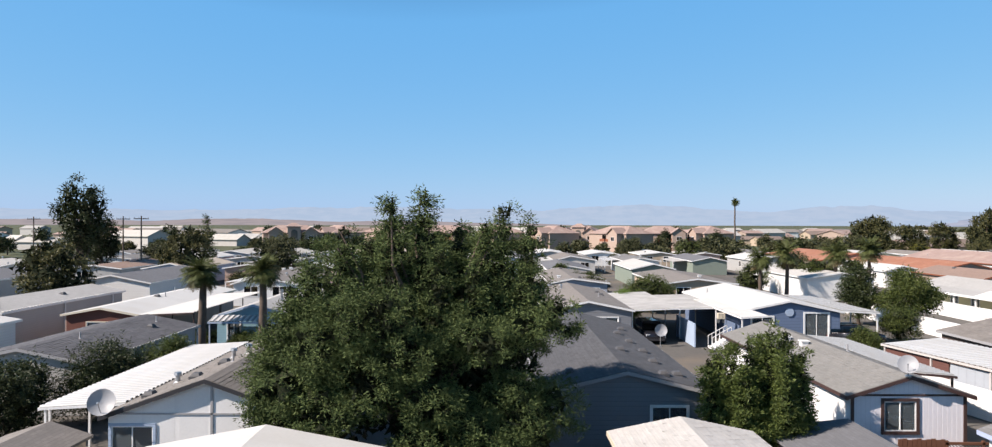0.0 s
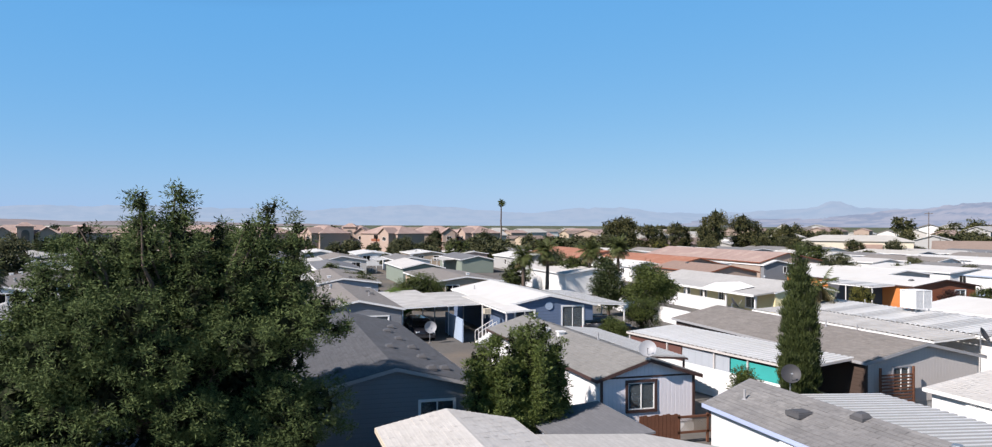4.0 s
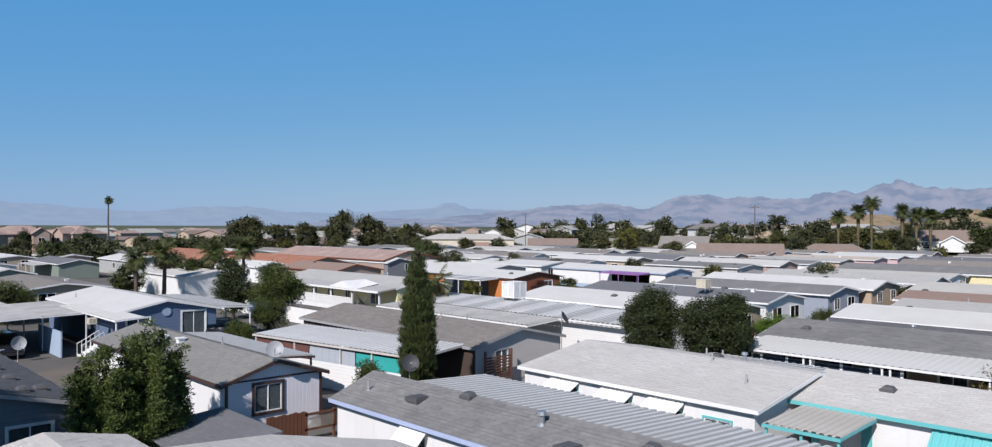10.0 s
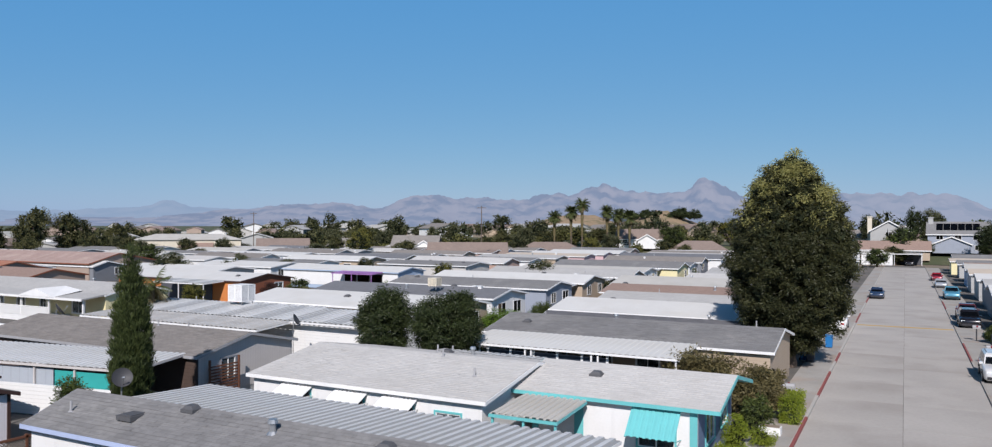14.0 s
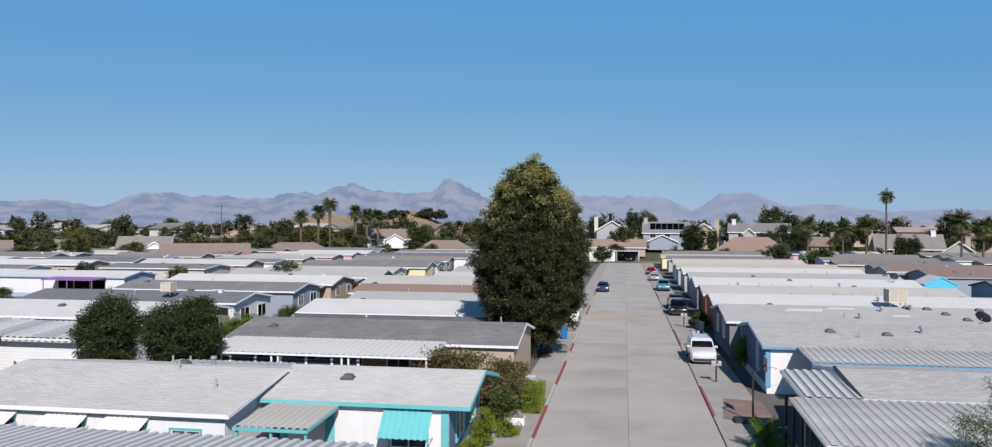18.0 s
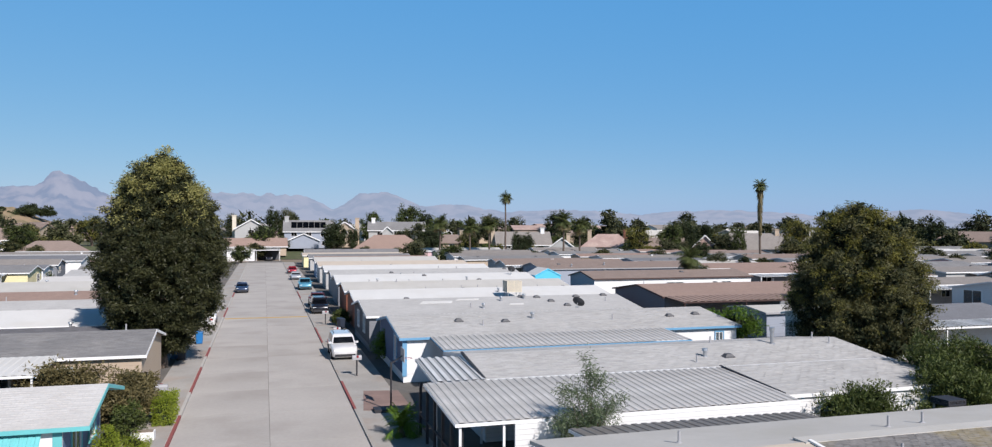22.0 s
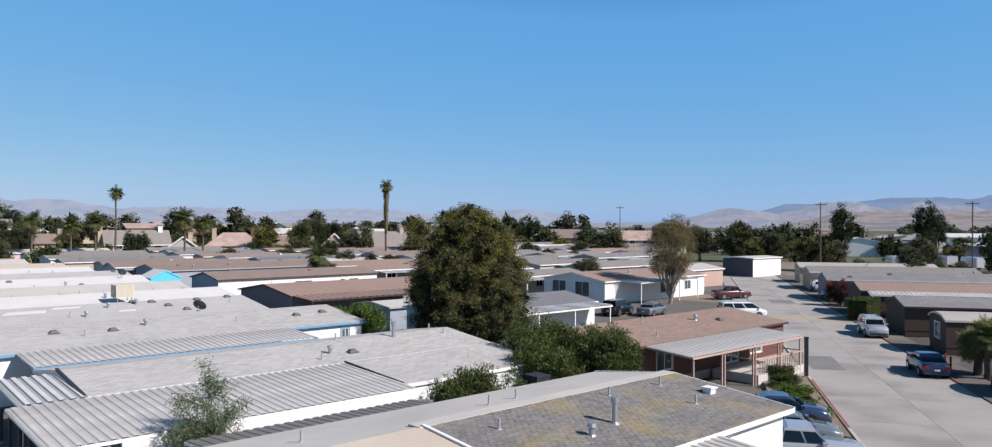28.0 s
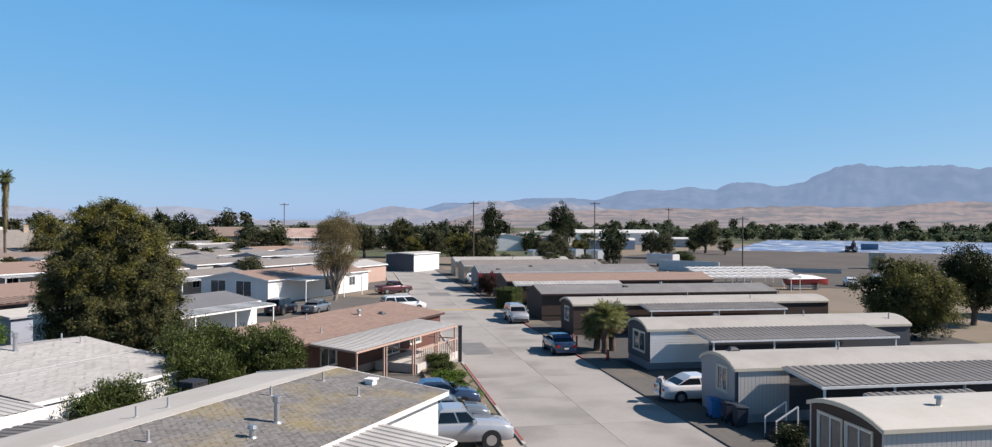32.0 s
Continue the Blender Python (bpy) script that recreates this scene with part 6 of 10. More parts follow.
solid("carport_roof", Shape().prism_z([(-25.6, 9.1), (-8, 9.1), (-8, 15.6), (-21.2, 15.6), (-24.6, 12.9)], 2.5, 2.64), "shingle_pale", "flat grey carport roof with a white edge", "carport roof")
for i, (x, y) in enumerate(((-24.8, 9.5), (-23.6, 12.8), (-20.6, 15.2), (-14, 15.2), (-8.4, 15.2))):
    solid("carport_post", Shape().box(x - 0.06, x + 0.06, y - 0.06, y + 0.06, 0, 2.5), "white", "white square post under the flat roof", "post", "posts of the flat carport")
# slate roof colour stands for a roof lying in shade
sd = thing("garden_shed", pose(-29.8, 12.9, 0), "low shed with a slate roof, dark for shade", "shed")
part("wall", Shape().box(-2.4, 2.4, -1.5, 1.5, 0, 1.6).mesh("wall", "w_bluegrey"), sd)
part("roof", Shape().prism_x([(-1.8, 1.6), (1.8, 1.95), (1.8, 1.87), (-1.8, 1.52)], -2.7, 2.7).mesh("roof", "shingle_slate"), sd)
fn = thing("wooden_fence", pose(-31.6, 16.3, 0), "red-brown plank fence with a lattice panel", "fence")
pk = Shape().box(-0.02, 0.02, 0, 0.17, 0.05, 1.35).mesh("plank", "wood")
for i in range(10):
    part("plank", pk, fn, "", pose(0, i * 0.19, 0.03 * math.sin(i * 2.1)))
for i in range(18):
    y = 2.0 + i * 0.13
    part("lath", Shape().beam((0, y, 0.55), (0, y + 0.6, 1.15), 0.02, 0.035).mesh("lath", "wood_grey"), fn)
    part("lath", Shape().beam((0.02, y + 0.6, 0.55), (0.02, y, 1.15), 0.02, 0.035).mesh("lath", "wood_grey"), fn)
for y in (1.95, 3.4, 5.0):
    part("post", Shape().box(-0.05, 0.05, y - 0.05, y + 0.05, 0, 1.3).mesh("post", "wood"), fn)
part("rail", Shape().box(-0.03, 0.05, 1.9, 5.0, 0.45, 0.55).box(-0.03, 0.05, 1.9, 5.0, 1.14, 1.24).mesh("rail", "wood"), fn)

# ---- homes along the first lane, east side ----
R0 = home(9.6, 32.0, 34.5, 42.6, "mobile home with a pale weathered shingle roof", 2.88, 3.4, "shingle_pale", "w_white", "white", ridge_y=0.2, over=0.1, end_over=0.1, holes=[("e", 0, 1, 1.2, 1)])
for u, y, k in ((7.5, -0.6, "stack"), (4.0, 0.1, "pipe"), (11.0, -1.0, "pipe"), (2.2, -2.3, "cap"), (3.4, -2.6, "low"), (1.2, -3.2, "pipe"), (10.7, 0.1, "pipe")):
    roof_vent(R0, u - 1, y, height_on(gable(4.05, 2.88, 3.4, 0.1, 0.2), y), k)
part("felt_edge", Shape().beam((-11.25, -4.2, 2.95), (-11.25, 0.2, 3.48), 0.12, 0.05).mesh("felt_edge", "trim_black"), R0)
awning((7.2, 38.9, 3.2), 2.4, 4.6, 0.3, "metal_white", 0.4, (0.1, 2.2), label="white ribbed porch roof at the lane")
awning((6.7, 34.2, 2.9), 14.9, 6.0, 0.32, "metal_grey", 0.36, (0.2, 1.9), label="long weathered ribbed awning with pale pans", rib=0.03)
solid("porch_wall", Shape().box(9.0, 21.6, 28.12, 28.24, 0, 2.47), "w_white", "white lap-sided wall under the awning edge", "porch wall")
lw = home(21.7, 31.8, 29.2, 34.3, "shingled lean-to in front of the pale home", 2.6, 2.95, "shingle_pale", "w_white", "white", ridge_y=2.4, over=0.1, end_over=0.05)
part("flashing", Shape().beam((-5.13, -2.6, 2.66), (-5.13, 2.45, 3.0), 0.1, 0.05).mesh("flashing", "trim_black"), lw, "black felt strip")
part("edge_strip", Shape().box(-11.2, 11.2, -4.34, -4.16, 2.86, 2.92).mesh("edge_strip", "white"), R0, "white metal edge above the awning")
dk = thing("timber_carport", pose(7.0, 31, 0), "dark timber posts and rails under the awning", "carport")
for i in range(6):
    part("post", Shape().box(-0.06, 0.06, -2.6 + i * 1.6, -2.48 + i * 1.6, 0, 2.5).mesh("post", "trim_black"), dk)
part("rail", Shape().box(-0.05, 0.05, -2.6, 5.5, 1.0, 1.08).mesh("rail", "trim_black"), dk)

# dark blue west end puts that wall's shade into its colour
R1 = home(8.3, 32.3, 49.0, 59.2, "white mobile home with pale shingle roof and blue trim", 2.88, 3.62, "shingle_pale", "w_white_v", "trim_blue",
          holes=[("w", 2.2, 1.1, 1.0, 1.6), ("s", 10.6, 0.6, 1.3, 1.1)], wtrim="trim_blue", walls={"w": "w_navy_shade"}, ridge_y=0.3)
for u, y, k in ((-7.6, -1.8, "low"), (-6.2, -3.0, "pipe"), (-4.4, -2.3, "low"), (-2.2, -1.6, "cap"), (8.2, -2.3, "low"), (3.5, -2.6, "pipe"), (10.5, -2.0, "low")):
    roof_vent(R1, u, y, height_on(gable(5.1, 2.88, 3.62, 0.25, 0.3), y), k)
part("corner_board", Shape().box(-12.04, -11.75, -5.14, -5.1, 0.4, 2.85).mesh("corner_board", "trim_blue"), R1)
awning((10.0, 48.8, 2.85), 16.3, 3.9, 0.25, "metal_grey", 0.38, (0.2, 4, 4.3, 8, 8.3, 12, 12.3, 16.1), trim="trim_blue", label="weathered ribbed awning with blue edge and posts", rib=0.032)
dish(23.6, 57.6, 3.5, 130, 40, 0.5, 0.3, "dish_dark", "dark dish lying low on the roof")
# charcoal west end stands for the shade on that wall
R2 = home(7.8, 31, 61.6, 72, "mobile home with a pale shingle roof and shade-dark end", 2.85, 3.6, "shingle_pale", "w_slate", "white", vents=0, walls={"w": "w_charcoal_shade"}, holes=[("w", -2, 1.2, 1.2, 1.3), ("w", 2, 1.2, 1.2, 1.3)])
for u, y, k in ((-7.5, 1.5, "low"), (2.4, -0.4, "low"), (0.2, -1.6, "cap"), (2.5, -1.0, "cap"), (3.8, -0.7, "low"), (4.6, -2.2, "low"), (7.5, -0.8, "low"), (10.3, -0.5, "low"), (9.6, -2.6, "pipe"), (-3, -3.6, "pipe"), (-2, -3.9, "cap"), (5.5, -3.8, "low")):
    roof_vent(R2, u, y, height_on(gable(5.2, 2.85, 3.6, 0.25), y), k)
awning((8.6, 61.5, 2.8), 21.5, 2.0, 0.15, "metal_grey", 0.38, (0.1, 3.7, 11, 21.3), label="long grey ribbed awning beside the dark-ended home", rib=0.035)
for u, y, w, d in ((-5.5, -1.6, 3.0, 0.8), (-2.6, -0.9, 2.2, 0.5), (1.2, -2.9, 1.4, 0.45)):
    prof_ = gable(5.2, 2.85, 3.6, 0.25)
    za, zb = height_on(prof_, y - d / 2) + 0.03, height_on(prof_, y + d / 2) + 0.03
    part("white_coating", Shape().add([(u - w / 2, y - d / 2, za), (u + w * 0.42, y - d / 2, za), (u + w / 2, y + d / 2, zb), (u - w * 0.36, y + d / 2, zb), (u - w / 2, y - d / 2, za - 0.02), (u + w * 0.42, y - d / 2, za - 0.02), (u + w / 2, y + d / 2, zb - 0.02), (u - w * 0.36, y + d / 2, zb - 0.02)], [(0, 1, 2, 3), (7, 6, 5, 4), (0, 4, 5, 1), (1, 5, 6, 2), (2, 6, 7, 3), (3, 7, 4, 0)]).mesh("white_coating", "roof_white"), R2, "patch of fresh white roof coating")
cooler(23.3, 73.6, 3.3, 1.5, 1.2, "cream", "tan swamp cooler on a pale roof")
home(8.2, 34, 74.2, 82.5, "mobile home with a white roof and red end wall", 2.85, 3.5, "roof_white", "w_rust", "white", vents=9, seed=53)
home(8.4, 34, 85.5, 93.5, "mobile home with a cream coated roof", 2.85, 3.5, "roof_cream", "w_rust", "white", vents=8, seed=54)
home(8.6, 34, 97.5, 106, "mobile home with white roof and cyan end wall", 2.85, 3.55, "roof_white", "w_slate", "white", vents=5, seed=55, walls={"e": "w_cyan"})
dish(31.5, 100, 3.5, 150, 35, 0.5, 0.5, "dish_dark", "dark dish standing on a white roof")
home(9, 36, 110, 118, "mobile home with a grey shingle roof", 2.85, 3.5, "shingle_pale", "w_slate", "white", vents=3, seed=56)
home(9, 35, 123, 131, "mobile home with a white coated roof", 2.85, 3.5, "roof_white", "w_grey", "white", vents=3, seed=57)
home(9, 35, 137, 145, "mobile home with a sand coloured roof", 2.85, 3.5, "roof_sand", "w_grey", "white", vents=3, seed=58)

# ---- second row to the east ----
cy = home(34.3, 38.3, 99, 102.6, "small bright cyan outbuilding with a gable", 3.3, 4.2, "roof_white", "w_cyan", "w_cyan", name="outbuilding", category="outbuilding", floor=0.1, turn=90, end_over=0.05, over=0.05)
home(42, 66, 96.5, 105, "white mobile home with a brown shingle roof", 2.9, 3.65, "shingle_brown", "w_white", "trim_brown", holes=[("s", 0, 2.6, 1.2, 1.0), ("s", 8, 1.5, 1.2, 1.0)], walls={"w": "w_bluegrey"}, wtrim="white", vents=4, seed=61)
home(43, 72, 120, 130, "mobile home with a brown shingle roof and cross gable", 2.9, 3.7, "shingle_brown", "w_bluegrey", "trim_grey", vents=4, seed=62)
home(38.5, 62, 71, 82.5, "mobile home with a tan roof and dark timber end", 2.85, 3.65, "shingle_tan", "w_slate", "trim_brown", vents=3, seed=63)
awning((38.5, 70.8, 2.8), 14, 3.6, 0.2, "shingle_tan", 0.8, (0.2, 7, 13.8), label="low tan carport roof on dark posts", name="carport", category="carport", trim="trim_brown")
home(41.5, 52, 58.4, 63.8, "low blue-grey shed with a pale roof", 2.5, 2.8, "roof_cream", "w_bluegrey", "trim_grey", vents=0, seed=64)
# maroon south wall carries the porch shade in its colour
T = home(36.4, 55.6, 28.0, 36.2, "tan mobile home with reddish shingle roof and porch", 2.88, 3.55, "shingle_tan", "w_stucco", "trim_brown", holes=[("s", -5.5, 1.6, 1.1, 1.3), ("s", 2.2, 1.8, 0.7, 2.0), ("s", 5.5, 1.6, 1.0, 1.4), ("w", 0, 1.2, 1.2, 1.1)], ridge_y=0.6, wtrim="cream",
         walls={"s": "w_maroon"})
for u, y, k in ((2.2, -1.3, "cap"), (4.2, -2.0, "low"), (-5, -3.2, "pipe"), (-2.5, -0.2, "pipe")):
    roof_vent(T, u, y, height_on(gable(4.1, 2.88, 3.55, 0.25, 0.6), y), k)
awning((38.2, 27.9, 2.8), 13.2, 3.4, 0.25, "metal_grey", 0.4, (0.2, 3.2, 3.5, 6.8, 7.1, 10.0, 10.3, 13.0), trim="w_salmon", label="ribbed porch roof on red-brown posts", rib=0.03)
dk = thing("porch_deck", pose(46.5, 25.9, 0), "raised tan porch with a picket railing", "porch")
part("deck", Shape().box(-0.9, 5.2, -1.35, 1.9, 0.0, 0.6).mesh("deck", "w_beige"), dk)
pk = Shape().box(-6.9, -6.85, -1.33, -1.29, 0.6, 1.5).mesh("picket", "w_salmon")
for i in range(21, 41):
    part("picket", pk, dk, "", pose(i * 0.3, 0, 0))
part("rail", Shape().box(-0.9, 5.2, -1.35, -1.27, 1.48, 1.56).box(5.12, 5.2, -1.27, 1.0, 1.48, 1.56).box(-0.9, -0.82, -1.27, 1.0, 1.48, 1.56).mesh("rail", "w_salmon"), dk)

# mossy home nearest on the east side
S1 = thing("mobile_home", pose(0, 0, 0), "white mobile home with a mossy worn shingle roof", "mobile home")
sx0, sx1, sy0, sy1, sr = 8.5, 29.3, 14.6, 24.2, 19.9
for key, (length, m) in {"s": (sx1 - sx0, pose((sx0 + sx1) / 2, sy0, 0)), "n": (sx1 - sx0, pose((sx0 + sx1) / 2, sy1, 0, 0, 0, 180)), "e": (sy1 - sy0 - 0.2, pose(sx1, (sy0 + sy1) / 2, 0, 0, 0, 90)), "w": (sy1 - sy0 - 0.2, pose(sx0, (sy0 + sy1) / 2, 0, 0, 0, -90))}.items():
    hs = {"e": [(-3.0, 1.1, 1.2, 1.3), (-1.2, 0.95, 0.62, 2.0)], "s": [(6, 1.4, 1.2, 1.1)]}.get(key, [])
    sh = wall_shape(length, 0.0, 2.85, hs)
    if key in "ew":
        h = length / 2
        c = (sr - (sy0 + sy1) / 2) * (1 if key == "e" else -1)
        gb = Shape().add([(-h, 0, 2.85), (h, 0, 2.85), (c, 0, 3.4), (-h, 0.1, 2.85), (h, 0.1, 2.85), (c, 0.1, 3.4)], [(0, 1, 2), (5, 4, 3), (0, 3, 4, 1), (1, 4, 5, 2), (2, 5, 3, 0)])
        part("gable", gb.mesh("gable", "w_white"), S1, "", m)
    part("wall", sh.mesh("wall", "w_white"), S1, "", m)
    for u, w, sill, hh in hs:
        add_window(S1, m @ pose(u, 0, sill), w, hh, "white", 0.07)
part("floor", Shape().box(sx0 + 0.1, sx1 - 0.1, sy0 + 0.1, sy1 - 0.1, 0.4, 0.45).mesh("floor", "interior"), S1)
k_s, k_n = 0.55 / (sr - sy0), 0.55 / (sy1 - sr)
part("roof_slope", Shape().prism_x([(sy0 - 0.3, 2.88 - 0.3 * k_s), (sr, 3.45), (sr, 3.33), (sy0 - 0.3, 2.76 - 0.3 * k_s)], 15.6, sx1 + 0.3).mesh("roof_slope", "shingle_moss"), S1, "mossy brown worn shingles")
part("roof_slope", Shape().prism_x([(sr, 3.45), (sy1 + 0.2, 2.88 - 0.2 * k_n), (sy1 + 0.2, 2.76 - 0.2 * k_n), (sr, 3.33)], sx0 - 0.2, sx1 + 0.3).mesh("roof_slope", "roof_cream"), S1, "pale coated back slope")
part("roof_slope", Shape().prism_x([(sy0 - 0.3, 2.885 - 0.3 * k_s), (sr, 3.455), (sr, 3.335), (sy0 - 0.3, 2.765 - 0.3 * k_s)], sx0 - 0.2, 15.58).mesh("roof_slope", "roof_sand"), S1, "sand coated flat section")
lay_shingles(S1, [(sy0 - 0.3, 2.885 - 0.3 * k_s), (sr, 3.455)], 15.7, sx1 + 0.28, "shingle_moss", 5, 0.125, 0.27)
part("ridge_cap", Shape().box(15.4, sx1 + 0.32, sr - 0.12, sr + 0.5, 3.42, 3.475).mesh("ridge_cap", "roof_cream"), S1)
part("edge_trim", Shape().beam((15.62, sy0 - 0.3, 2.9), (15.62, sr, 3.5), 0.12, 0.06).mesh("edge_trim", "white"), S1)
part("fascia", Shape().beam((sx1 + 0.33, sy0 - 0.33, 2.78), (sx1 + 0.33, sr, 3.36), 0.05, 0.2).beam((sx1 + 0.33, sr, 3.36), (sx1 + 0.33, sy1 + 0.2, 2.8), 0.05, 0.2).mesh("fascia", "white"), S1)
part("fascia", Shape().box(sx0, sx1 + 0.3, sy0 - 0.34, sy0 - 0.3, 2.66, 2.84).mesh("fascia", "white"), S1)
for x, y, kd in ((21.6, 16.8, "stack"), (19.9, 16.4, "cap"), (17.6, 18.4, "pipe"), (24.0, 19.0, "pipe"), (27.2, 18.9, "pipe"), (28.2, 17.2, "pale"), (26.3, 16.6, "pipe"), (21.4, 21.5, "pipe"), (19.8, 21.3, "pipe"), (12.2, 21.6, "pipe")):
    roof_vent(S1, x, y, 3.45 - (abs(y - sr) * (k_s if y < sr else k_n)) - 0.01, kd)
awning((19.8, 24.3, 2.82), 9.5, 1.6, 0.12, "metal_dark", 0.4, (0.2, 9.3), turn=180, label="narrow dirty ribbed awning behind the mossy home", rib=0.03)
awning((15.0, 14.3, 2.72), 9.2, 3.0, 0.25, "metal_grey", 0.4, (0.2, 4.6, 9.0), label="weathered ribbed patio awning", rib=0.035)
dish(30.2, 16.6, 1.6, 90, 30, 0.55, 0.6, "dish_dark", "black dish beside the mossy home")
cooler(26.8, 25.6, 2.55, 0.9, 0.35, "trim_black", "low dark roof unit by the bushes")

# grey and tan-roofed homes farther up the second lane
home(41, 57, 47.4, 55.2, "mobile home with a grey roof and white porch edge", 2.9, 3.6, "shingle_slate", "w_white", "white", vents=1, seed=71, turn=0)
awning((42.5, 47.2, 2.8), 14, 2.3, 0.12, "metal_white", 0.45, (0.2, 4.5, 9, 13.8), label="white porch roof in front of a grey home")
home(77, 99.5, 62.5, 73, "white mobile home with a tan roof and wide gable", 2.95, 3.85, "shingle_tan", "w_white", "white", vents=5, seed=72, holes=[("s", 2, 3, 0.8, 1.9), ("s", 7, 1.5, 1, 1.4), ("w", -2.5, 2.4, 0.8, 1.9), ("w", 1.5, 2.4, 0.8, 1.9)])
awning((80, 62.4, 2.9), 13, 3.2, 0.12, "metal_white", 0.45, (0.2, 4, 8.5, 12.8), label="white porch roof on white posts")
home(101, 117, 70, 78, "salmon and white mobile home with a grey roof", 2.9, 3.6, "shingle_pale", "w_salmon", "white", vents=1, seed=73)
wb = home(139.5, 150.5, 77, 83.6, "plain white boxy building with a flat roof", 3.7, 3.9, "roof_cream", "w_white", "white", floor=0.1, vents=0, seed=74, name="white_building", category="building", walls={"w": "w_charcoal_shade"})

# ---- homes across the second lane, end-on to it ----
def lane_home(px, py, W, L, label, eave, ridge, roof, wall, trim, holes=(), bowed=True, vents=2, seed=0, skirt=None, walls=None):
    """A home whose near corner by the lane is (px, py), running back from the lane."""
    turn = R2_DIR - 90
    ux, uy = math.cos(radians(turn)), math.sin(radians(turn))
    cx, cy = px + ux * L / 2 - uy * W / 2, py + uy * L / 2 + ux * W / 2
    prof = bow(W / 2, eave, ridge) if bowed else None
    return home(cx - L / 2, cx + L / 2, cy - W / 2, cy + W / 2, label, eave, ridge, roof, wall, trim, prof, turn, end_over=0.08, holes=holes, vents=vents, seed=seed, skirt=skirt, walls=walls)


def lane_awning(px, py, u0, u1, depth, z, mat, label, posts, trim="white", pitch=0.4):
    turn = R2_DIR - 90
    ux, uy = math.cos(radians(turn)), math.sin(radians(turn))
    return awning((px + ux * u0, py + uy * u0, z), u1 - u0, depth, 0.3, mat, pitch, posts, turn=turn, label=label, trim=trim, rib=0.028)


def lane_panel(px, py, u0, u1, mat, label):
    """Boards over part of a home's long side, from u0 to u1 back from the lane."""
    solid("cladding_panel", Shape().box(u0, u1, -0.035, -0.004, 0.45, 2.7), mat, label, "wall panel", m=pose(px, py, 0, 0, 0, R2_DIR - 90))


LH = lane_home(30.8, -2.3, 4.6, 17, "beige ribbed mobile home with a bowed white roof and glazed end", 2.75, 3.1, "roof_cream", "w_beige", "cream", [("w", -0.9, 1.5, 0.9, 1.5), ("w", 0.9, 1.5, 0.9, 1.5)], vents=0, seed=81, walls={"w": "w_brown"})
for u in (-5.0, -1.2, 4.6):
    roof_vent(LH, u, -0.7, 3.02, "cap")
# charcoal long side stands for the awning's shade; the pale panel is lit wall
lane_home(40.6, 3.8, 3.9, 17.5, "pale mobile home with a bowed cream roof", 2.8, 3.25, "roof_aged", "w_ash", "cream", [("w", 0.5, 1.1, 1.4, 1.2)], vents=2, seed=82, walls={"s": "w_charcoal_shade"})
lane_panel(40.6, 3.8, 0.15, 2.9, "w_beige", "pale ribbed panel for the sunlit stretch of wall")
lane_awning(40.4, 3.6, 2.3, 17.4, 3.4, 2.82, "metal_dark", "long dirty ribbed awning with a white edge", (0.2, 3.8, 7.5, 11.2, 14.8))
lane_awning(36.6, 1.6, 4.2, 9.6, 2.6, 2.35, "metal_dark", "lower dirty ribbed carport roof", (0.2, 2.7, 5.2))
st = thing("porch_steps", pose(38.2, 2.0, 0, 0, 0, R2_DIR - 90), "wooden porch steps with white handrails", "steps")
for i in range(4):
    part("step", Shape().box(i * 0.28, 1.2, -0.5, 0.5, i * 0.18, i * 0.18 + 0.18).mesh("step", "w_brown"), st)
for sg in (-1, 1):
    part("handrail", Shape().beam((0.0, sg * 0.5, 0.95), (1.1, sg * 0.5, 1.6), 0.06).beam((0.03, sg * 0.5, 0), (0.03, sg * 0.5, 0.95), 0.05).beam((1.1, sg * 0.5, 0.7), (1.1, sg * 0.5, 1.6), 0.05).mesh("handrail", "white"), st)
bush(36.2, 1.0, "dark shrub beside the porch steps", 0.8, 0.7, 1.3, 420, "leaf_dark", 0.13, 9, 281)
# here too the long side's charcoal holds the shade under the awning
lane_home(53.2, 10.9, 4.0, 20, "grey mobile home with a bowed white roof", 2.8, 3.3, "roof_aged", "w_slate", "cream", [("w", 0.3, 2.2, 1.1, 1.3)], vents=3, seed=83, walls={"s": "w_charcoal_shade", "w": "w_charcoal_shade"})
lane_panel(53.2, 10.9, 0.15, 4.4, "w_white", "white boarded front beside the porch")
lane_awning(53.0, 10.6, 2.6, 16, 3.6, 2.8, "metal_dark", "dirty ribbed awning along the grey home", (0.2, 4.4, 8.8, 13.2))
lane_home(67.2, 20.6, 4.4, 25, "mobile home with a white bowed roof", 2.75, 3.15, "roof_aged", "w_brown", "cream", [("w", 0, 1.4, 1.1, 1.2)], vents=3, seed=84)
lane_awning(67.0, 20.4, 6, 19, 2.6, 2.7, "metal_dark", "dirty ribbed awning behind a palm", (0.2, 6.5, 12.8))
lane_home(75.5, 26.6, 7.0, 26, "dark mobile home with a long grey roof", 2.8, 3.4, "shingle_grey", "w_brown", "trim_brown", bowed=False, vents=2, seed=85)
lane_home(89, 36, 7.0, 27, "brown mobile home with a tan roof and ribbed edge", 2.9, 3.6, "shingle_tan", "w_brown", "trim_brown", bowed=False, vents=3, seed=86)
lane_awning(88.5, 35.6, 0.5, 14, 1.6, 2.85, "metal_grey", "pale ribbed porch strip", (0.2, 13.2), pitch=0.5)
lane_home(104, 46.5, 8, 27, "grey mobile home with a long grey roof", 2.9, 3.7, "shingle_grey", "w_slate", "white", bowed=False, vents=4, seed=87)
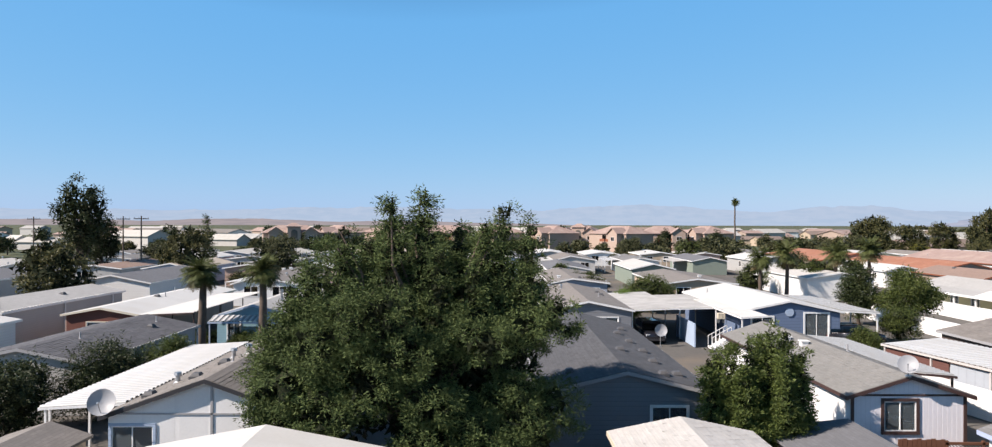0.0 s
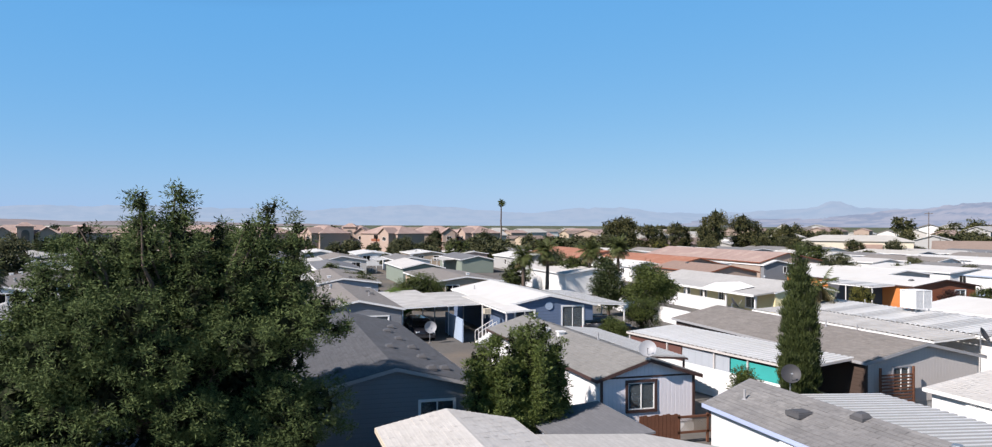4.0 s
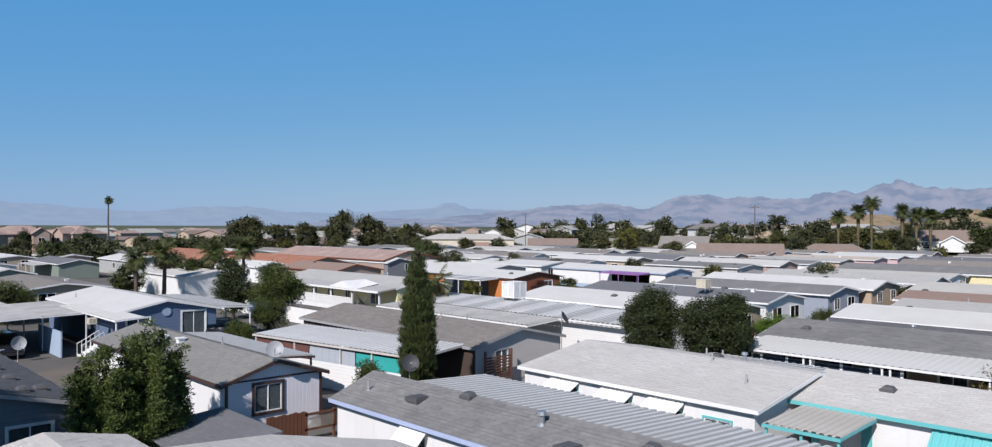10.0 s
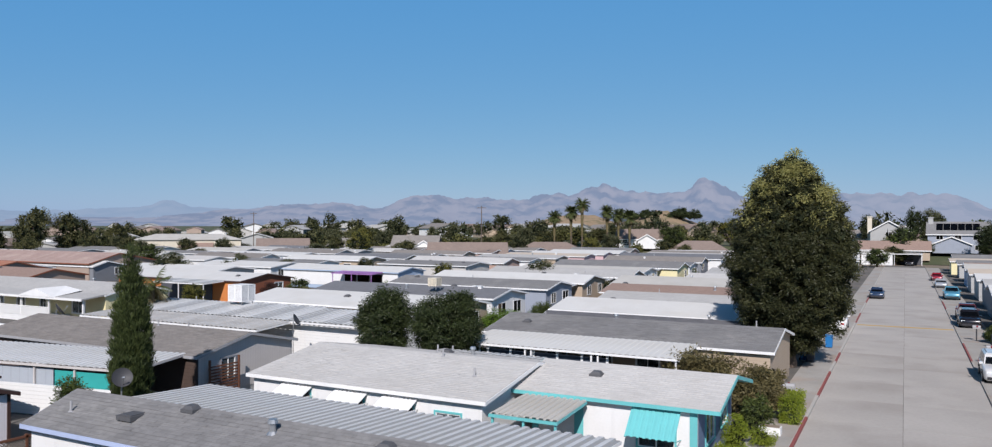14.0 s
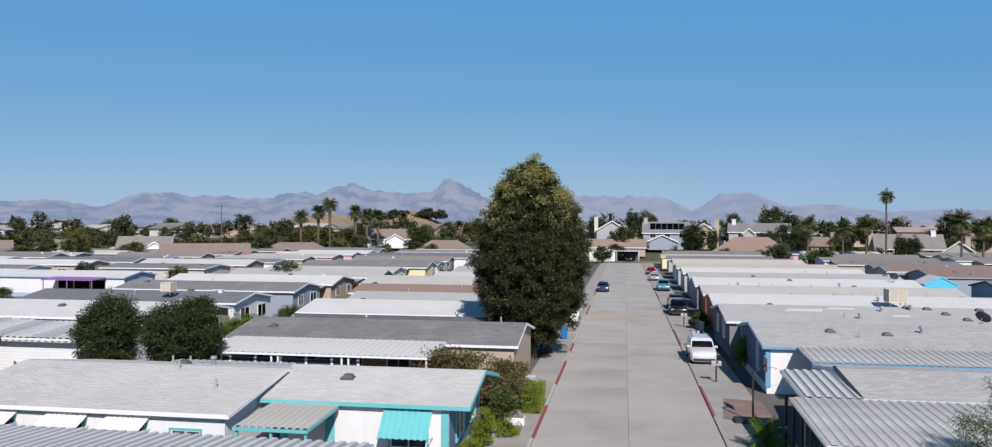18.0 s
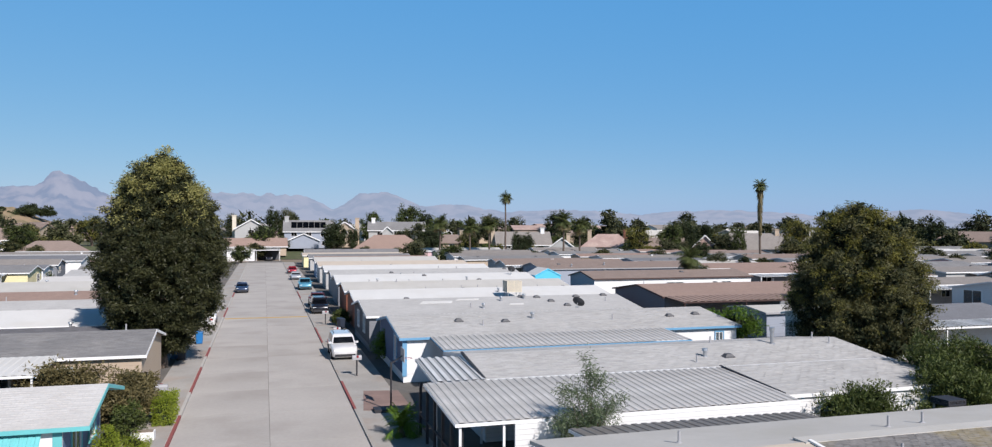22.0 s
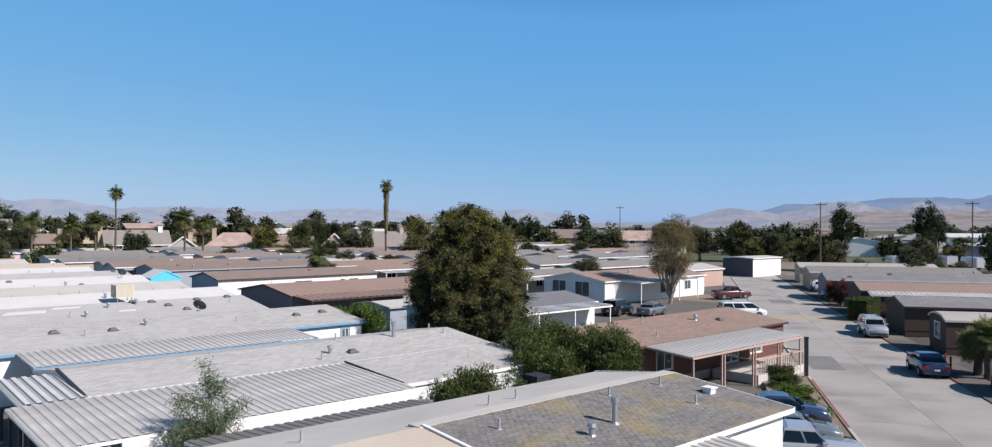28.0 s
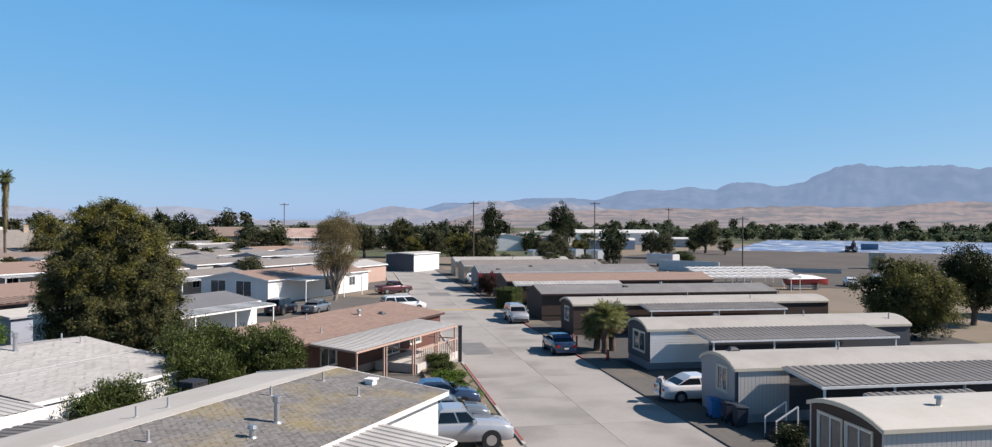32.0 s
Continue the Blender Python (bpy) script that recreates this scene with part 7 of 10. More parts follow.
lane_home(119, 56, 8, 24, "tan mobile home with a worn tan roof", 2.9, 3.6, "shingle_taupe", "w_tan", "white", bowed=False, vents=3, seed=88)
lane_home(132, 64, 7, 22, "cream mobile home with a cream roof", 2.9, 3.5, "roof_aged", "w_tan", "white", bowed=False, vents=2, seed=89)

# ---- trees and bushes ----
def blob(n, rx, ry, z0, z1, seed, jit=0.28, size=(0.35, 0.6)):
    """Lobes heaped between two heights into an uneven crown."""
    rng = random.Random(seed)
    out = [(0, 0, (z0 + z1) / 2, rx * 0.78, ry * 0.78, (z1 - z0) * 0.42)]
    for _ in range(n):
        a, f = rng.uniform(0, 6.283), rng.random()
        w = math.sin(math.pi * (0.12 + 0.8 * f)) ** 0.8
        k = rng.uniform(*size)
        out.append((math.cos(a) * rx * w * 0.6, math.sin(a) * ry * w * 0.6, z0 + (z1 - z0) * (0.12 + 0.74 * f) + rng.uniform(-jit, jit), rx * k * 0.8, ry * k * 0.8, (z1 - z0) * k * 0.36))
    return out


def turned(profile, clumps, seed, k=(0.5, 0.8), squash=1.0):
    """A crown about an upright line: profile is (height, radius) from the foot up; clumps stand out all over its skin."""
    rng = random.Random(seed)
    zs, rs = zip(*profile)
    out = []
    for i in range(9):
        z = zs[0] + (zs[-1] - zs[0]) * (i + 0.6) / 9.4
        r = float(np.interp(z, zs, rs))
        out.append((0, 0, z, r * 0.84, r * 0.84 * squash, (zs[-1] - zs[0]) / 11))
    for i in range(clumps):
        # even over the height weighted by the girth, on a spiral
        f = (i + 0.5) / clumps
        z = zs[0] + (zs[-1] - zs[0]) * (0.04 + 0.94 * f)
        r = float(np.interp(z, zs, rs))
        a = i * 2.39996
        s = rng.uniform(*k) * (0.75 + 0.25 * min(1.0, r / 2))
        rr = max(0.0, r - s * rng.uniform(0.55, 0.95))
        out.append((math.cos(a) * rr, math.sin(a) * rr * squash, z + rng.uniform(-0.3, 0.3), s, s, s * 0.95))
    return out


# the big ash-like tree
big = []
# upright plumes that widen downwards: (offset along the row, depth, top, length, half width)
for y, x, top, ln, w in ((-2.9, 0.2, 10.0, 4.2, 0.75), (-1.2, 0.3, 11.0, 4.8, 0.82), (0.0, 0.0, 11.2, 5.0, 0.85), (1.2, -0.3, 10.0, 4.4, 0.75), (2.25, 0.3, 10.1, 4.0, 0.7), (2.9, 0.0, 10.8, 4.6, 0.8), (3.85, 0.3, 10.1, 3.8, 0.7), (-2.1, -0.7, 9.5, 4.0, 0.8),
                         (0.6, 0.9, 9.2, 3.8, 0.75), (1.8, 1.0, 8.5, 3.2, 0.65), (-4.0, 0.4, 8.6, 3.6, 0.7), (-4.8, 0.5, 7.9, 3.6, 0.75), (-5.5, 0.5, 6.3, 3.2, 0.75), (-6.1, 0.4, 5.0, 2.4, 0.6)):
    for i in range(7):
        f = (i + 0.35) / 7
        r = w * (0.42 + 0.7 * f ** 0.75)
        big.append((x + 0.35 * f, y * (1 - 0.1 * f), top - 0.3 - ln * f, r, r, ln / 9))
# heavy hanging masses round the foot of the crown
for y, x, z, w, h in ((-4.3, 0.4, 6.9, 1.0, 1.3), (-4.8, 0.6, 5.6, 1.1, 1.4), (-5.2, 0.8, 4.2, 1.1, 1.2), (-5.6, 0.6, 3.3, 0.8, 0.8), (-4.4, 1.3, 4.6, 1.4, 1.6), (-3.2, 1.7, 3.4, 1.5, 1.3), (-1.6, 2.0, 4.4, 1.4, 1.1), (-0.6, 2.2, 5.6, 1.3, 0.9), (0.4, 2.0, 3.9, 1.4, 0.9), (2.2, 1.9, 5.9, 1.3, 0.8), (3.6, 1.2, 6.3, 1.3, 0.8), (4.6, 0.8, 6.9, 0.8, 0.45), (4.9, 0.7, 6.1, 0.65, 0.35), (4.2, 0.9, 6.4, 0.8, 0.5), (3.2, 1.0, 4.0, 1.2, 0.9), (1.6, 1.6, 3.0, 1.5, 1.0), (-2.6, -1.6, 5.6, 2.0, 2.2), (0, -1.8, 5.6, 2.0, 2.4), (2.6, -1.4, 5.8, 1.8, 2.0), (-4.6, -1.0, 3.4, 1.6, 1.4), (3.4, -0.6, 2.6, 1.6, 1.0), (3.4, 1.4, 3.0, 1.4, 1.3), (-2.4, 2.3, 6.6, 1.1, 1.2), (-1.2, 2.5, 6.9, 1.0, 1.2), (-3.4, 2.1, 5.8, 1.1, 1.3), (2.3, 2.0, 2.4, 1.5, 1.3), (4.4, 0.6, 3.4, 1.2, 1.3), (0.4, 1.8, 2.2, 1.6, 1.2)):
    big.append((x, y, z, w, w, h))
# the far side of the crown, as deep as it is wide
for y, x, z, w, h in ((-3.4, -2.4, 7.4, 1.7, 1.8), (-1.2, -2.8, 8.2, 1.9, 2.0), (1.2, -2.8, 8.0, 1.9, 1.9), (3.2, -2.2, 7.2, 1.6, 1.7), (-2.4, -3.9, 6.0, 1.8, 1.8), (0.2, -4.3, 6.4, 1.9, 2.0), (2.6, -3.6, 5.8, 1.8, 1.7), (0.2, -3.4, 4.2, 2.0, 1.4)):
    big.append((x, y, z, w, w, h))
middle = [(-0.6, -2.6, 4.6, 1.9, 2.2, 2.6), (-0.6, 0.0, 5.4, 1.9, 2.0, 3.4), (-0.6, 2.2, 5.2, 1.8, 1.9, 3.2), (-0.3, 3.0, 2.6, 1.5, 1.6, 1.6), (-0.3, -4.4, 3.4, 1.3, 1.2, 1.8), (0.3, 0.8, 2.6, 1.6, 2.0, 1.6)]
tree(-28.8, -2.3, "large dark green tree with feathery leaves in upright plumes", big, 27000, "leaf_big", 0.14, 13, 0.17, 0.28, 1.5, droop=0.05, slim=0.3, seed=4, shell=0.5, limbs=30, each=9, reach=0.3, heart=0.6, fine=1, up=0.12, core=middle)
fr = []
for y, x, top, ln, w in ((-1.75, 0.0, 4.3, 2.6, 0.55), (-1.1, 0.2, 4.8, 2.8, 0.6), (-0.45, 0.1, 5.0, 3.0, 0.6), (0.2, 0.2, 5.5, 3.2, 0.62), (0.75, 0.1, 5.4, 3.2, 0.6), (1.25, 0.2, 4.6, 3.0, 0.55), (0.2, -0.8, 5.0, 3.2, 0.7), (-0.8, 0.8, 4.1, 2.6, 0.6), (0.5, 0.9, 4.4, 2.8, 0.6), (1.3, -0.5, 4.4, 2.8, 0.6), (-1.3, -0.7, 4.4, 2.8, 0.6)):
    for i in range(6):
        f = (i + 0.35) / 6
        r = w * (0.28 + 0.85 * f ** 0.75)
        fr.append((x, y * (1 - 0.12 * f), top - ln * f, r, r, ln / 8))
fr += [(0.2, -0.6, 1.9, 1.2, 1.3, 0.9), (0.1, 0.5, 1.8, 1.2, 1.1, 0.9)]
fr = [(x * 1.1, y * 1.22 - 0.24, z * 1.03, a * 1.08, b * 1.1, c) for x, y, z, a, b, c in fr]
tree(-31.9, 11.2, "leafy green tree between two homes", fr, 6200, "leaf_fresh", 0.15, 13, 0.15, 0.12, 1.0, seed=6, droop=-0.1, up=0.2, slim=0.36, each=8, reach=0.24, shell=0.55, heart=0.62, fine=1)
# narrow cypress
cyp = [(0, 0, z, r * 1.08, r * 1.08, 0.95) for z, r in ((1.0, 0.6), (1.9, 0.72), (2.9, 0.78), (3.9, 0.78), (4.9, 0.73), (5.8, 0.64), (6.6, 0.52), (7.4, 0.36), (8.0, 0.18))]
tree(-30.75, 23.93, "tall narrow dark cypress", cyp, 7600, "leaf_cyp", 0.2, 12, 0.12, 0.14, 0.8, seed=8, droop=-0.2, slim=0.16, up=1.5, shell=0.74, name="cypress_tree", each=7, reach=0.17, heart=0.8, fine=1)
# pair of dark round trees
tree(-28.4, 40.1, "dense round dark green tree", blob(9, 1.75, 1.75, 1.3, 5.9, 11), 4200, "leaf_dark", 0.16, 13, 0.22, 0.14, 1.3, seed=11, shell=0.72, each=20, reach=0.45, heart=0.78, fine=2)
tree(-24.9, 41.6, "dense wide dark green tree", blob(11, 2.5, 2.2, 1.3, 6.0, 12), 5400, "leaf_dark", 0.16, 13, 0.22, 0.15, 1.3, seed=12, shell=0.72, each=20, reach=0.45, heart=0.78, fine=2)
# the great oval tree by the lane
rnd = turned([(1.3, 0.9), (2.0, 1.8), (2.9, 2.8), (4.5, 3.85), (7.0, 4.3), (9.4, 3.95), (11.5, 3.05), (13.0, 1.95), (14.0, 1.1), (14.5, 0.45)], 190, 13, (0.5, 0.85))
tree(-6.9, 58.9, "great oval evergreen tree with pale blossom at the top", rnd, 21000, "leaf_oval", 0.2, 13, 0.2, 0.36, 1.6, seed=13, shell=0.72, second=("leaf_flower", 1.9, 9.4), limbs=16, each=12, reach=0.42, heart=0.8, fine=1)
# rusty tree behind the ribbed home
rust = turned([(1.0, 2.8), (2.6, 4.2), (4.6, 4.5), (6.6, 4.1), (8.2, 3.3), (9.6, 2.4), (10.6, 1.3), (11.0, 0.6)], 120, 14, (0.6, 1.0))
tree(38.2, 43.6, "broad dusty olive tree", rust, 15000, "leaf_rust", 0.17, 13, 0.22, 0.3, 1.6, seed=14, shell=0.68, second=("leaf_gold", 0.95, 3.0), limbs=14, each=14, reach=0.5, heart=0.75, fine=1)
# thin, half bare tree
thin = blob(14, 4.0, 4.0, 3.4, 11.0, 15, 0.6, (0.24, 0.42))
tree(84.5, 58, "thin yellow-brown tree with pale limbs", thin, 4600, "leaf_thin", 0.17, 10, 0.34, 0.22, 0.9, "bark_pale", seed=15, shell=0.4, limbs=40)
# thin grey-green tree in front of the ribbed awning
sm = [(0.1, 0, 2.9, 0.75, 0.7, 0.9), (0.15, 0, 4.7, 0.22, 0.22, 0.85), (-0.65, 0, 2.5, 0.6, 0.5, 0.5), (0.75, 0.2, 2.7, 0.6, 0.5, 0.7), (1.1, -0.2, 3.3, 0.4, 0.4, 0.4), (-0.55, 0, 3.7, 0.35, 0.35, 0.4), (0.55, 0, 4.0, 0.35, 0.35, 0.4), (0.6, -0.2, 2.0, 0.7, 0.7, 0.6), (-0.2, 0, 1.6, 0.6, 0.6, 0.6)]
tree(11.4, 27.2, "thin grey-green young tree", sm, 1250, "leaf_grey", 0.13, 12, 0.2, 0.06, 1.0, seed=16, shell=0.2, slim=0.26, each=7, reach=0.3, limbs=18)
# bushes between the homes on the east side
for x, y, rx, ry, h, sd in ((33.4, 31.5, 2.4, 2.0, 4.2, 1), (30.6, 28.6, 2.2, 1.8, 3.4, 2), (34.6, 28.2, 2.4, 2.0, 3.9, 3)):
    bush(x, y, "dense dark green shrubbery between the homes", rx, ry, h * 1.06, 3000, "leaf_mid", 0.17, 11, sd, droop=-0.7, lumps=11)
bush(24.4, 28.0, "rounded green bush behind the mossy home", 2.4, 1.3, 3.1, 2200, "leaf_mid", 0.15, 11, 7, droop=-0.6, lumps=9)
bush(36.5, 56.5, "bright green bush between two roofs", 2.6, 1.8, 3.2, 700, "leaf_bright", 0.24, 10, 8)
bush(52, 67.5, "green bush between roofs", 2.2, 1.8, 4.2, 500, "leaf_mid", 0.26, 10, 9)
# planting by the lane, west side
bush(-9.9, 43.2, "loose olive shrub by the lane", 2.2, 1.2, 2.9, 1500, "leaf_brush", 0.2, 10, 21)
bush(-6.7, 42.6, "loose flowering shrub by the lane", 1.4, 1.7, 2.6, 1300, "leaf_brush", 0.2, 10, 22)
hedge(-5.3, -4.35, 41.4, 43.8, 1.35, "clipped bright green hedge block", "leaf_lime", seed=3)
bush(-6.2, 35.0, "clipped bright green column bush", 0.5, 0.5, 1.75, 520, "leaf_lime", 0.1, 9, 24, lumps=2, shell=0.7)
bush(-6.35, 32.4, "clipped bright green round bush", 0.5, 0.55, 1.0, 420, "leaf_lime", 0.1, 9, 25, lumps=2, shell=0.7)
bush(-5.5, 37.0, "low clipped green bush", 0.6, 0.65, 0.75, 300, "leaf_lime", 0.1, 9, 26, lumps=2, shell=0.6)
bush(-6.1, 39.6, "dark shrub behind the clipped bushes", 0.8, 1.0, 1.5, 400, "leaf_mid", 0.16, 9, 27)
# shrubs elsewhere
for x, y, rx, ry, h, lf, sd in ((-41.5, -20.2, 3.4, 1.8, 3.6, "leaf_dark", 31), (-36.2, -22.0, 3.2, 2.0, 3.4, "leaf_dark", 32), (-32.5, -22.5, 2.2, 2.0, 3.0, "leaf_dark", 33), (-46, -18.6, 2.4, 1.3, 3.2, "leaf_mid", 34),
                                (-60.2, -38.6, 1.9, 1.6, 2.6, "leaf_dark", 35), (-62.2, -22.6, 1.5, 1.0, 1.3, "leaf_olive", 36), (-59.5, -18.6, 1.2, 1.1, 1.8, "leaf_mid", 37),
                                (-62.2, 29.4, 1.8, 1.0, 1.7, "leaf_mid", 38), (-66.5, 34.5, 1.6, 1.6, 3.0, "leaf_mid", 39), (-31.3, 21.6, 0.9, 0.9, 3.2, "leaf_mid", 40), (-84, 31, 2.0, 2, 2.0, "leaf_mid", 41),
                                (-60, 86, 2.2, 1.6, 2.4, "leaf_bright", 42), (-31.5, 62.5, 2.6, 1.8, 2.4, "leaf_bright", 43), (-28.5, 65.2, 1.5, 1.5, 3.1, "leaf_mid", 44), (-88, 17.5, 3.0, 3.0, 4.3, "leaf_mid", 45), (-80, 13.5, 3, 1.2, 3.1, "leaf_bright", 46),
                                (-71.5, 75.8, 1.3, 1.6, 2.4, "leaf_purple", 47), (8.8, 57, 1.2, 0.9, 2.4, "leaf_bright", 48), (7.2, 78.5, 0.9, 0.9, 1.7, "leaf_mid", 49)):
    bush(x, y, "leafy garden shrub beside a home" if lf != "leaf_dark" else "dense dark garden shrub", rx, ry, h, int(400 + 170 * rx * h), lf, 0.15, 10, sd)
# trees by the yellow home
tree(-73.5, 38.6, "leafy green tree by a white wall", blob(9, 2.9, 2.8, 0.8, 5.4, 51), 1700, "leaf_mid", 0.3, 11, 0.42, 0.16, 0.9, seed=51)
tree(-78, 36.2, "darker green tree by a white wall", blob(7, 2.0, 2.0, 0.8, 5.6, 52), 1100, "leaf_dark", 0.3, 11, 0.42, 0.16, 0.9, seed=52)
palm(-58.4, -21.5, 6.2, "fan palm with a shaggy brown trunk", 1.65, 90, 0.27, 1)
palm(-58.8, -17.1, 6.3, "fan palm with a shaggy brown trunk", 1.65, 90, 0.27, 2)
palm(-55.8, 45.4, 4.6, "slim palm behind the cypress", 2.2, 26, 0.14, 3)
palm(6.1, 36.4, 0.5, "low spiky palm by the lane", 1.3, 30, 0.16, 4, skirt=False, leaf="leaf_bright")
for x, y, h, sd in ((58.4, 15.3, 2.9, 5), (60.2, 15.2, 2.6, 6), (59.5, 16.3, 2.0, 7)):
    palm(x, y, h, "spiky yucca with shaggy trunk", 1.45, 110, 0.22, sd, leaf="leaf_yucca", stiff=0.9)
tree(79, -6.6, "wide dense green tree beyond the homes", blob(14, 5.0, 4.8, 0.2, 6.8, 61), 4200, "leaf_olive", 0.28, 11, 0.34, 0.25, 1.2, seed=61, heart=0.75, fine=2, each=16, reach=0.7)
tree(90.5, -13.6, "dark feathery tree beyond the homes", blob(8, 4, 4, 1.5, 7.5, 62), 2200, "leaf_dark", 0.32, 11, 0.4, 0.25, 1.6, seed=62, heart=0.6)
bush(103.5, 44.8, "red bougainvillea by a porch", 1.6, 1.6, 3.0, 500, "flower_red", 0.22, 10, 63)
bush(98.5, 42.4, "dark red shrub by the lane", 1.6, 1.8, 3.2, 500, "leaf_purple", 0.22, 10, 64)
hedge(84.0, 87.2, 33.2, 35.4, 2.3, "clipped green hedge by the lane", "leaf_mid", seed=65, dens=60, size=0.16)
bed = solid("planting_bed", Shape().prism_z([on_road2(-3.5, 4.75), on_road2(11.5, 4.75), on_road2(12.5, 7.6), on_road2(-1, 7.6)], 0.05, 0.14), "soil", "soil bed behind the red kerb", "planting bed", kind="structure")
for i, (s, n, r, h) in enumerate(((0.5, 6.0, 1.3, 0.5), (3.0, 6.2, 1.4, 0.55), (5.6, 6.2, 1.4, 0.6), (8.0, 6.4, 1.3, 0.8), (10.3, 6.3, 1.0, 1.0))):
    px, py = on_road2(s, n)
    bush(px, py, "low spreading ground cover", r, r * 0.85, h, 420, "leaf_bright" if i < 3 else "leaf_mid", 0.12, 9, 70 + i, z=0.1, name="ground_cover")

# ---- parked vehicles ----
car(5.6, 60.4, -90, "suv", "car_white", "white sport utility vehicle parked nose out by the lane")
car(5.9, 91.2, -90, "suv", "car_black", "black sport utility vehicle parked by the lane")
car(6.1, 97.6, -90, "pickup", "car_maroon", "dark maroon pickup parked by the lane")
car(5.9, 124.5, -90, "pickup", "car_blue", "light blue pickup parked by the lane")
car(5.4, 147, -90, "sedan", "car_silver", "silver car parked by the lane")
car(5.4, 166, -90, "sedan", "car_red", "red car parked by the lane")
car(-3.2, 121.5, -90, "sedan", "car_navy", "dark blue car standing on the lane")
car(-3.5, 28.2, 90, "sedan", "car_silver", "pale silver car parked by the kerb")
car(-5.6, 82.5, 90, "van", "car_white", "white van parked behind the great tree")
car(45.4, 6.4, R2_DIR - 90, "sedan", "car_white", "white sedan parked in the gap beside a pale home")
car(58.0, 18.9, R2_DIR, "sedan", "car_navy", "dark blue sedan parked along the lane")
car(74.2, 28.9, R2_DIR + 180, "suv", "car_silver", "silver hatchback parked along the lane")
for x, y, mt, stl, lb in ((31.4, 15.0, "car_silver", "pickup", "silver pickup parked nose out by the mossy home"), (34.4, 17.0, "car_grey", "sedan", "dark grey car parked nose out"), (37.6, 19.0, "car_navy", "sedan", "dark blue car parked nose out")):
    car(x, y, R2_DIR - 90, stl, mt, lb, "cars parked by the mossy home", 0.05)
car(77.4, 43.9, R2_DIR - 72, "van", "car_white", "white van parked beyond the tan home")
car(96.5, 56.4, R2_DIR - 60, "pickup", "car_maroon", "dark red pickup parked by a home")
car(69.6, 54.6, 12, "suv", "car_black", "black vehicle parked beside a porch")
car(72.2, 51.9, 12, "sedan", "car_grey", "grey car parked beside a porch")
car(108.5, 47.6, R2_DIR + 150, "pickup", "car_white", "white pickup parked by the lane")
car(117.5, 53.8, R2_DIR + 180, "suv", "car_white", "white car parked far along the lane")
car(-64.8, 29.6, 90, "suv", "car_black", "black car parked under the white carport")
car(-67, 13.4, 0, "suv", "car_black", "dark car in a carport")

# ---- the rest of the park: rows of plainer homes ----
FAR_WINDOWS = {}


def far_window(parent, m, w, h):
    key = (w, h)
    if key not in FAR_WINDOWS:
        FAR_WINDOWS[key] = (Shape().box(-w / 2 - 0.08, w / 2 + 0.08, -0.04, 0.0, h, h + 0.08).box(-w / 2 - 0.08, w / 2 + 0.08, -0.04, 0.0, -0.08, 0).box(-w / 2 - 0.08, -w / 2, -0.04, 0, 0, h)
                            .box(w / 2, w / 2 + 0.08, -0.04, 0, 0, h).box(-0.03, 0.03, -0.04, 0, 0, h).mesh("window", "white"), Shape().box(-w / 2, w / 2, -0.02, 0.0, 0, h).mesh("pane", "car_glass"))
    f, p = FAR_WINDOWS[key]
    part("pane", p, part("window", f, parent, "", m))


WALL_WORDS = {"w_white": "white", "w_grey": "grey", "w_bluegrey": "blue-grey", "w_tan": "tan", "w_slate": "slate", "w_beige": "beige", "w_salmon": "salmon", "w_sky": "pale blue", "w_pink": "pink", "w_green": "grey-green", "w_yellow": "pale yellow", "w_teal": "teal", "w_stucco": "peach", "w_white_v": "white", "w_brown": "brown"}
ROOF_WORDS = {"shingle_grey": "grey shingle", "shingle_pale": "pale grey shingle", "shingle_light": "light shingle", "shingle_slate": "slate shingle", "shingle_brown": "brown shingle", "shingle_tan": "tan shingle", "shingle_taupe": "taupe shingle",
              "roof_white": "white coated", "roof_cream": "cream coated", "roof_sand": "sand coated", "shingle_dark": "dark shingle", "tile_terra": "terracotta tile", "tile_pink": "faded pink tile"}


